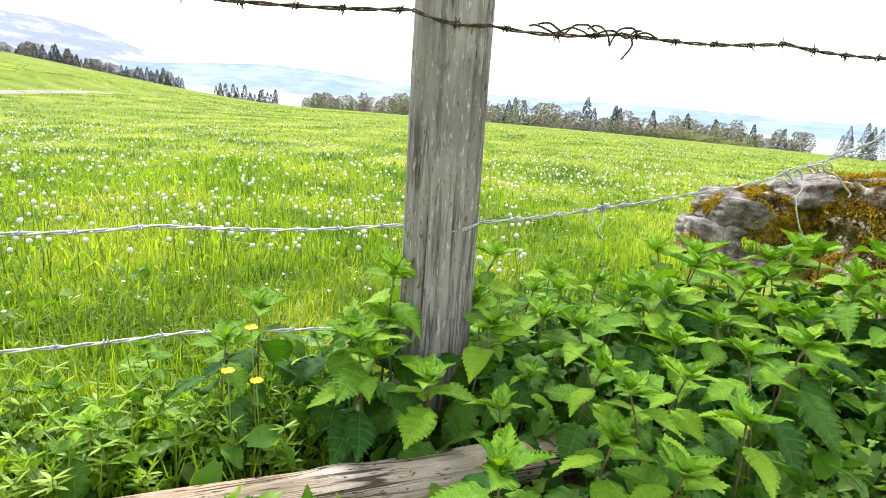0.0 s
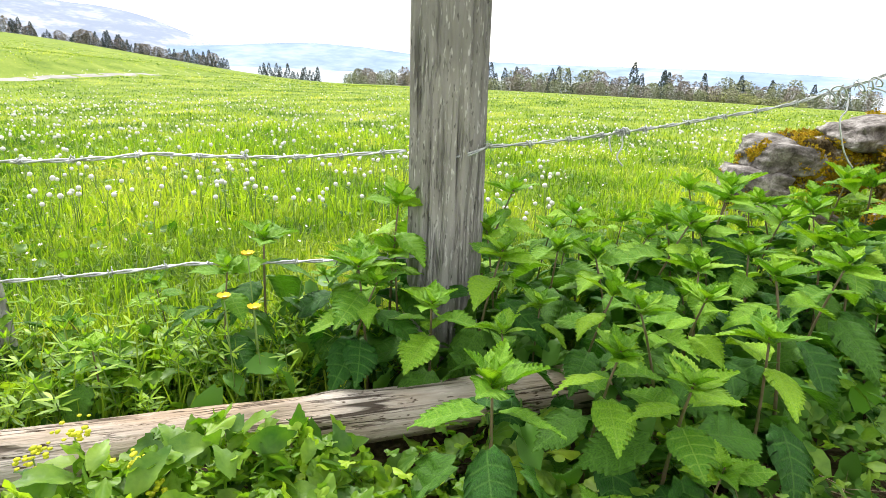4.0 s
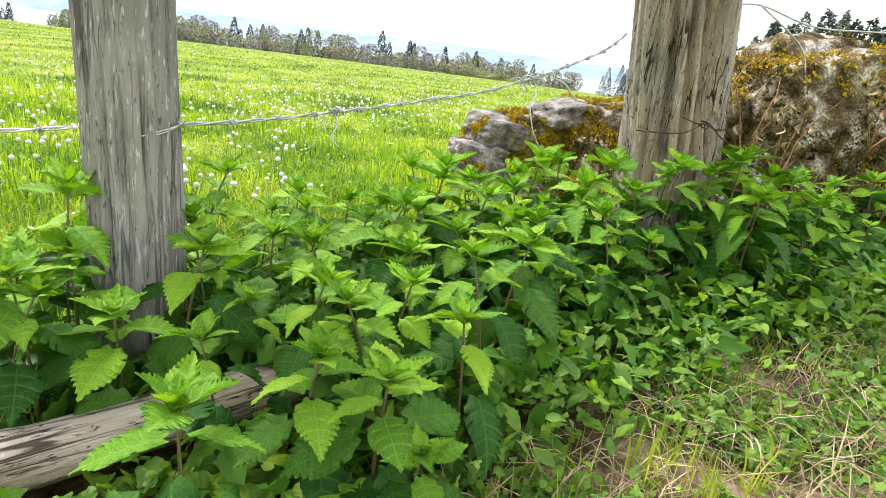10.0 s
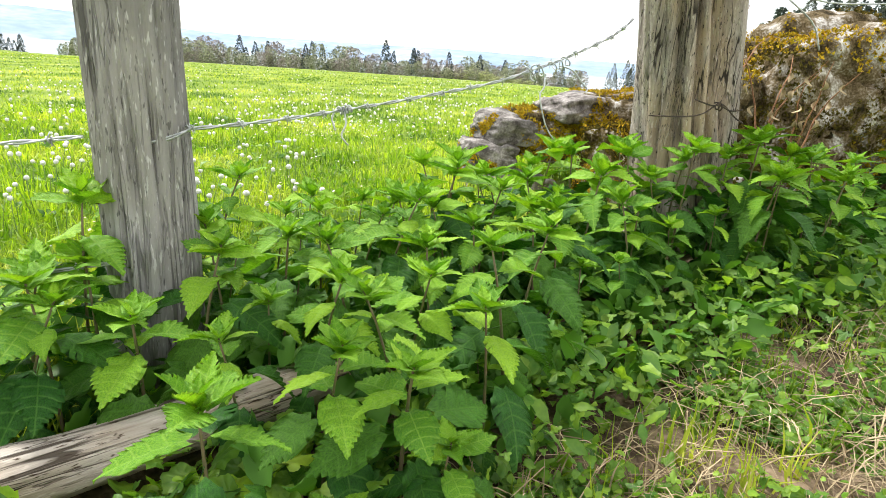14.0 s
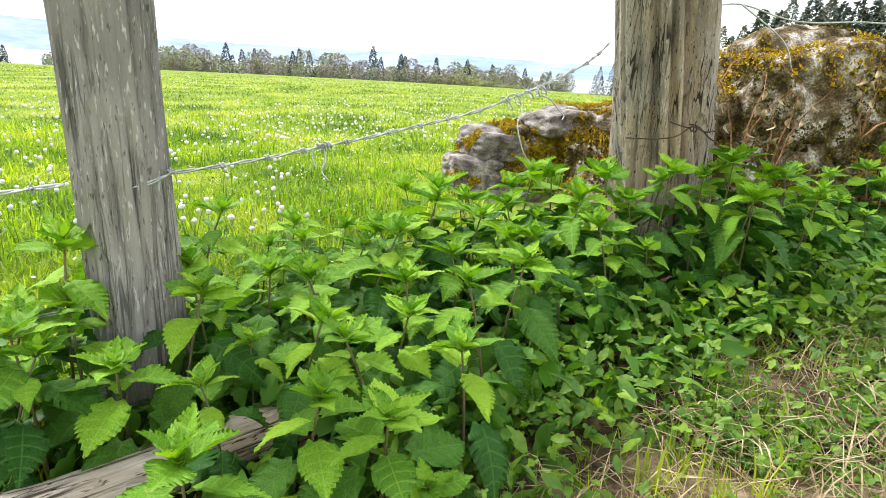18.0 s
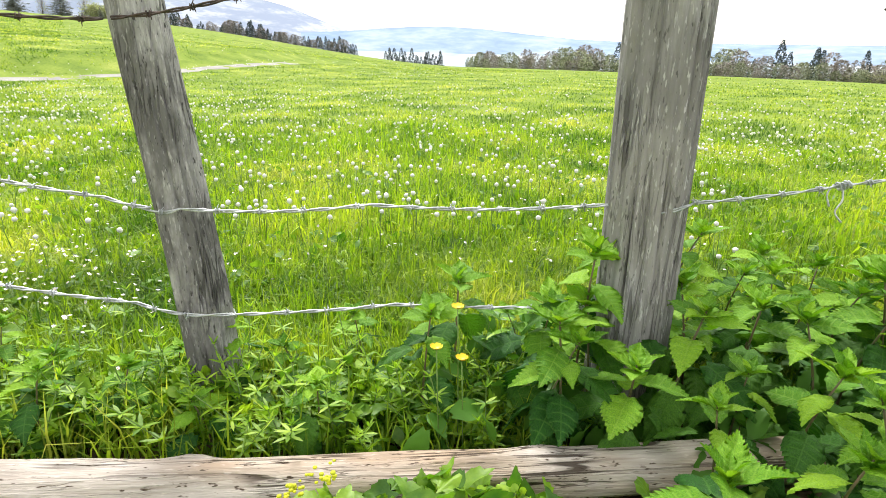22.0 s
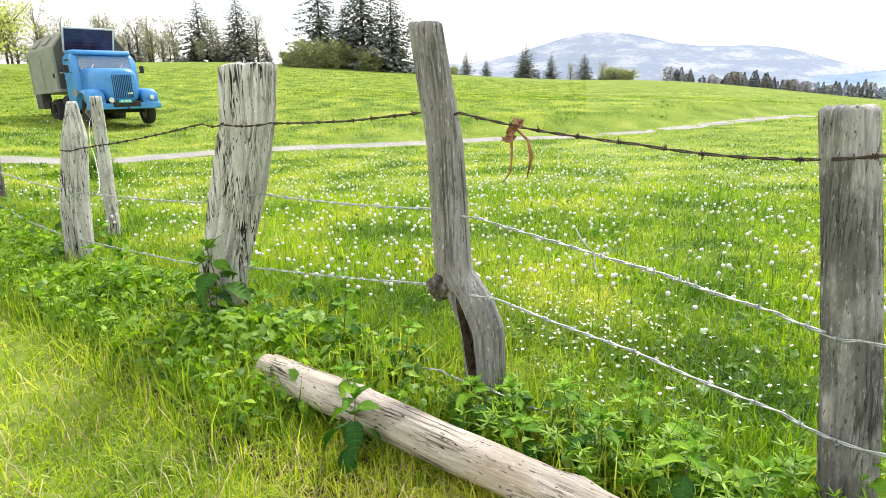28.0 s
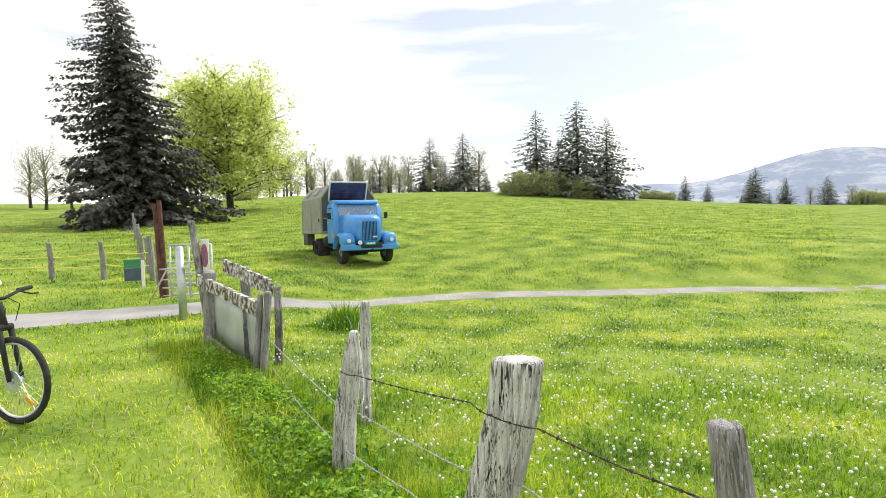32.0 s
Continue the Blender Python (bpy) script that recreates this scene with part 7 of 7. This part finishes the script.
def spruce(name, label, at, tall, wide, seed, needles, boughs=420, bare=0.06, group="", lean=0.0, sparse=0.0, taper=0.6, fat=1.0):
    """A spruce: a tapered trunk, whorls of drooping boughs, each set with sprays of needles."""
    rnd = np.random.default_rng(seed)
    root = tree_root(name, label, at, group=group)
    part("trunk", tubes(([(0, 0, -0.3), (lean * tall * 0.3, 0, tall * 0.4), (lean * tall, 0, tall * 0.99)], [tall * 0.016, tall * 0.01, 0.01]), sides=8), BARK, root, smooth=True)
    bm, places = bmesh.new(), []
    for i in range(boughs):
        f = bare + (1 - bare) * ((i + rnd.uniform(0, 1)) / boughs) ** 0.9
        a = i * 2.39996 + rnd.normal(0, 0.3)
        lobe = 0.72 + 0.28 * math.sin(3 * a + seed + f * 5) + 0.12 * math.sin(7 * a + f * 17)
        L = wide * (1 - f) ** taper * lobe * rnd.uniform(0.75, 1.12) * min(1.0, 0.55 + f * 5) + 0.03 * tall * (1 - f)
        z = f * tall
        d = np.array((math.cos(a), math.sin(a), 0))
        p0 = np.array((lean * z, 0, z))
        droop = (0.30 + 0.25 * (1 - f)) * L
        p1 = p0 + d * L * 0.55 + (0, 0, -droop * 0.55)
        p2 = p0 + d * L + (0, 0, -droop * 0.75)
        tube(bm, [tuple(p0), tuple(p1), tuple(p2)], [tall * 0.0028 * (1.1 - f), tall * 0.002 * (1.1 - f), 0.004], 4)
        n = max(3, int(L * needles))
        for k in range(n):
            g = rnd.uniform(0.12 + sparse, 1.02)
            q = p0 + (p1 - p0) * min(1, g / 0.55) if g < 0.55 else p1 + (p2 - p1) * (g - 0.55) / 0.45
            s = rnd.choice((-1, 1)) * rnd.uniform(0.2, 1.25)
            places.append((a - math.pi / 2 + s, rnd.normal(-0.45, 0.25), rnd.normal(0, 0.5), (0.16 + 0.32 * (1 - g * 0.6)) * (0.25 + 0.75 * (1 - f)) * tall * 0.075 * fat * rnd.uniform(0.6, 1.4), *(q + rnd.normal(0, 0.02 * L, 3))))
    part("bough", bm, BARK, root, smooth=True)
    pl = np.array(places)
    v, t = spread_out(SPRAY_V, SPRAY_T, turns(pl[:, 0], pl[:, 1], pl[:, 2], pl[:, 3], pl[:, 4:7]))
    # skyline spruces take the needles with haze painted in
    tagged(raw("crown", v, t, NEEDLE if tall > 12.5 else NEEDLE_HAZED, root), kind="stuff")
    return root


LEAF_V = np.array([(0, 0, 0), (-0.36, 0.45, 0.05), (0, 1, 0), (0.36, 0.45, 0.05)])
LEAF_T = np.array([(0, 3, 2), (0, 2, 1)])


def broadleaf(name, label, at, tall, wide, seed, leaves, leaf, material, bare=0.16, limbs=46, group="", flat=1.0):
    """A leafy tree: a forked trunk, limbs that branch twice, and leaves in clumps at their ends."""
    rnd = np.random.default_rng(seed)
    root = tree_root(name, label, at, group=group)
    part("trunk", tubes(([(0, 0, -0.3), (0.02 * tall, 0, tall * 0.25), (0, 0.02 * tall, tall * 0.6), (0, 0, tall * 0.9)], [tall * 0.028, tall * 0.02, tall * 0.012, 0.02]), sides=9), BARK, root, smooth=True)
    ends, bm = [], bmesh.new()
    for i in range(limbs):
        f = bare + (0.85 - bare) * i / limbs
        a = i * 2.39996 + rnd.normal(0, 0.3)
        z0 = f * tall * 0.8
        hull = math.sqrt(max(0.05, 1 - ((f - 0.42) / 0.62) ** 2))
        L = wide * hull * rnd.uniform(0.8, 1.08)
        up = tall * (0.08 + 0.26 * f)
        p0 = np.array((0, 0, z0))
        p1 = p0 + (math.cos(a) * L * 0.5, math.sin(a) * L * 0.5 * flat, up * 0.6)
        p2 = p0 + (math.cos(a) * L, math.sin(a) * L * flat, up * rnd.uniform(0.7, 1.0))
        tube(bm, [tuple(p0), tuple(p1), tuple(p2)], [tall * 0.008, tall * 0.005, tall * 0.0015], 5)
        for k in range(9):
            g = rnd.uniform(0.3, 1.0)
            q = p0 + (p2 - p0) * g + (0, 0, up * 0.3 * math.sin(math.pi * g))
            e = q + rnd.normal(0, 1, 3) * (0.17 * L + 0.02 * tall) + (0, 0, 0.03 * tall)
            tube(bm, [tuple(q), tuple((q + e) / 2 + rnd.normal(0, 0.02 * tall, 3)), tuple(e)], [tall * 0.003, tall * 0.002, tall * 0.0008], 4)
            ends.append((q + e) / 2)
            ends.append(e)
    # skyline branches use the haze-paled twig colour instead of bark
    part("branch", bm, BARK if material is SPRING_LEAF else TWIG_HAZED, root, smooth=True)
    ends = np.array(ends)
    pick = ends[rnd.integers(0, len(ends), leaves)]
    at2 = pick + rnd.normal(0, 1, (leaves, 3)) * np.array((0.034, 0.034, 0.022)) * tall
    m = turns(rnd.uniform(0, 6.28, leaves), rnd.normal(-0.3, 0.6, leaves), rnd.normal(0, 0.6, leaves), leaf * rnd.uniform(0.6, 1.4, leaves), at2)
    v, t = spread_out(LEAF_V, LEAF_T, m)
    tagged(raw("crown", v, t, material, root), kind="stuff")
    return root


def on(x, y):
    return (x, y, gz(x, y))


def polar(az, r):
    a = math.radians(az)
    return -0.24 - math.sin(a) * r, -0.28 + math.cos(a) * r


sx, sy = polar(108.4, 46)
spruce("spruce_tree", "tall dark old spruce with drooping boughs on the hill", (sx, sy, gz(sx, sy) - 0.3), 16.6, 6.0, 3, 34, boughs=420, bare=0.08, lean=0.09, taper=0.5).matrix_basis @= Matrix.Rotation(-1.57, 4, "Z")
ox, oy = polar(101.2, 57)
broadleaf("maple_tree", "round broad-leaved tree in fresh yellow-green spring leaf", (ox, oy, gz(ox, oy) - 0.2), 12.6, 5.6, 5, 52000, 0.22, SPRING_LEAF, bare=0.14, limbs=70)

proto = spruce("spruce_tree", "spruce on the skyline, needles greyed for haze", (0, 0, 0), 10.0, 3.4, 11, 14, fat=1.5, boughs=200, group="skyline trees")
proto2 = spruce("spruce_tree", "ragged spruce on the skyline, needles greyed for haze", (0, 0, 0), 12.0, 3.6, 17, 12, fat=1.5, boughs=170, group="skyline trees", bare=0.14)
bare_tree = broadleaf("young_tree", "thin tree with hardly opened spring leaves", (0, 0, 0), 9.0, 2.4, 23, 500, 0.22, BUSH_LEAF, limbs=30, group="skyline trees")
bush = broadleaf("bush", "rounded grey-green bush at the meadow's edge", (0, 0, 0), 5.0, 3.4, 29, 9000, 0.26, BUSH_LEAF, bare=0.02, limbs=40, group="skyline bushes")


def plant(ob, az, r, tall, own, wide=1.0, sink=0.2, turn=0.0):
    x, y = polar(az, r)
    s = tall / own
    return copy_thing(ob, Matrix.Translation((x, y, gz(x, y) - sink)) @ Matrix.Rotation(turn, 4, "Z") @ Matrix.Diagonal((s * wide, s * wide, s, 1)))


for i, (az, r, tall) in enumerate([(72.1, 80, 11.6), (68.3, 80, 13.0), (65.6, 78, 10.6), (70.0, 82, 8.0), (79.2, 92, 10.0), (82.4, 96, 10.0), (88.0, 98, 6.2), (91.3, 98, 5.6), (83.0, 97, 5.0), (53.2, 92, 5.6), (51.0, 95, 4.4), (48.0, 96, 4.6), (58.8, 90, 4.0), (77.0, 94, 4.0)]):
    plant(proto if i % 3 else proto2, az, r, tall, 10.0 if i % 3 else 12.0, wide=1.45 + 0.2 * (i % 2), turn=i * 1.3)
proto.matrix_basis = Matrix.Translation(on(*polar(81.0, 99))) @ Matrix.Scale(0.66, 4)
proto2.matrix_basis = Matrix.Translation(on(*polar(53.6, 96))) @ Matrix.Scale(0.42, 4)
for i, (az, r, tall) in enumerate([(97.4, 92, 7.6), (95.8, 95, 8.4), (94.2, 92, 8.0), (92.6, 95, 7.4), (89.6, 98, 7.8), (86.4, 98, 8.2), (84.6, 95, 7.4), (115.4, 70, 7.0), (113.6, 72, 6.2), (98.8, 96, 5.5), (80.6, 97, 4.6), (49.2, 97, 3.4), (46.4, 97, 3.6)]):
    plant(bare_tree, az, r, tall, 9.0, wide=0.9, turn=i * 2.1)
young = broadleaf("young_tree", "slim leaning tree in thin spring leaf", (0, 0, 0), 8.0, 1.7, 61, 900, 0.2, BUSH_LEAF, limbs=24, group="skyline trees", bare=0.3)
young.matrix_basis = Matrix.Translation(on(*polar(96.4, 93))) @ Matrix.Scale(0.8, 4)
rt = random.Random(77)
for i in range(30):
    az = rt.uniform(77, 101)
    plant(rt.choice((young, bare_tree)), az, rt.uniform(90, 100), rt.uniform(4.6, 8.0), 8.5, wide=rt.uniform(0.6, 1.1), turn=rt.uniform(0, 6))
for i in range(26):
    plant(rt.choice((proto, proto2)), rt.choice((rt.uniform(78, 92), rt.uniform(44, 63))), rt.uniform(92, 100), rt.uniform(3.0, 5.6), 11.0, wide=1.4, turn=rt.uniform(0, 6))
bare_tree.matrix_basis = Matrix.Translation(on(*polar(116.4, 74))) @ Matrix.Scale(0.7, 4)
for i, (az, r, tall, wide) in enumerate([(73.4, 76, 3.2, 1.0), (71.4, 77, 3.4, 1.0), (67.8, 76, 2.6, 1.0), (75.0, 78, 2.0, 1.0), (89.8, 96, 2.6, 1.2), (62.0, 92, 1.8, 1.5), (60.4, 92, 1.6, 1.4), (45.4, 96, 2.4, 1.2), (44.6, 98, 2.2, 1.5), (100.0, 80, 1.2, 2.0)]):
    plant(bush, az, r, tall, 5.0, wide=wide, turn=i * 1.7)
bush.matrix_basis = Matrix.Translation(on(*polar(69.6, 78))) @ Matrix.Diagonal((0.7, 0.7, 0.55, 1))


def far_wood(name, label, spots, seed, leafy, needle_share, category="wood"):
    """A belt of far trees: cones of needles and leafy crowns, joined."""
    rnd = np.random.default_rng(seed)
    dark, pale, brown, near = [], [], [], []
    for az, r, tall, kind in spots:
        x, y = polar(az, r)
        z = gz(x, y) - 0.5
        conif = kind in "nd"
        n = 1300 if kind == "d" else 700 if conif else 900
        f = rnd.uniform(0.0, 1, n) ** (0.8 if conif else 1.0)
        a = rnd.uniform(0, 6.28, n)
        if conif:
            rad = tall * 0.23 * (1 - f) ** 0.8 * rnd.uniform(0.5, 1.0, n) + 0.02 * tall * (1 - f)
            h = f * tall
        else:
            rad = tall * 0.32 * np.sqrt(np.clip(1 - ((f - 0.5) / 0.52) ** 2, 0.02, 1)) * rnd.uniform(0.4, 1.05, n) * (1 + 0.2 * np.sin(3 * a + az))
            h = (0.08 + 0.92 * f) * tall
        at = np.stack([x + rad * np.cos(a), y + rad * np.sin(a), z + h], 1)
        m = turns(a - np.pi / 2, rnd.normal(-0.3 if conif else 0.0, 0.5, n), rnd.normal(0, 0.6, n), tall * rnd.uniform(0.038, 0.085, n) * (1.1 - 0.5 * f if conif else 1) * (0.6 if kind == "d" else 1.0), at)
        (near if kind == "d" else dark if conif else pale if kind == "l" else brown).append(m)
    root = thing(name, label, category, kind="stuff")
    # all four crown colours carry painted haze
    for ms, mat, nm in ((near, NEEDLE_HAZED, "needle_crown"), (dark, FAR_NEEDLE_HAZED, "needle_crown"), (pale, FAR_LEAF_HAZED, "leaf_crown"), (brown, TWIG_HAZED, "twig_crown")):
        if ms:
            v, t = spread_out(LEAF_V, LEAF_T, np.concatenate(ms))
            tagged(raw(nm, v, t, mat, root), kind="stuff")


rw = random.Random(6)
belt = []
for i in range(120):
    az = 14 - 44 * i / 119 + rw.uniform(-0.3, 0.3)
    r = rw.uniform(98, 125)
    up = 1.0 if -26 < az < 6 else 0.75
    kind = rw.choice("nlltt") if az < 4 else rw.choice("llt")
    belt.append((az, r, up * rw.uniform(3.2, 5.0) + (0.7 if kind == "n" else 0) + (0.8 if -17 < az < -10 and kind == "n" else 0), kind))
for i in range(70):
    belt.append((14.5 - 43 * i / 69 + rw.uniform(-0.3, 0.3), rw.uniform(94, 104), rw.uniform(1.8, 3.2), rw.choice("llt")))
far_wood("far_wood", "belt of mixed spruces and budding trees beyond the meadow", belt, 1, 0, 0)
far_wood("far_wood", "dark clump of spruces on the meadow's far shoulder", [(17.0 + 0.27 * i + rw.uniform(-0.2, 0.2), 112, rw.uniform(2.4, 4.0), "n") for i in range(20)] + [(12.8, 112, 4.2, "n"), (13.8, 110, 3.0, "n"), (11.6, 112, 3.2, "l")], 2, 0, 0)
far_wood("far_wood", "wooded brow of the hill with dark and budding trees", [(25 + 0.2 * i + rw.uniform(-0.2, 0.2), 102 - i * 0.06, rw.uniform(1.7, 2.9) + 0.5 * math.sin(i * 0.18), rw.choice("nnt")) for i in range(80)], 3, 0, 0)
far_wood("far_wood", "dark wooded slope behind the stone wall", [(-32 - 0.5 * i + rw.uniform(-0.4, 0.4), 75 - i * 0.3, (2.4 if i < 14 else 4.5 + min(i - 14, 14) * 0.3) + rw.uniform(0, 1.8), rw.choice("dddn")) for i in range(84)], 4, 0, 0)
for az, r, tall, wide in [(-17.6, 105, 4.6, 1.3), (-20.2, 100, 5.0, 1.2), (-22.4, 98, 3.6, 1.5), (-24.6, 96, 3.0, 1.3), (-18.8, 103, 3.6, 1.3)]:
    plant(bush, az, r, tall, 5.0, wide=wide, turn=az, sink=1.0)
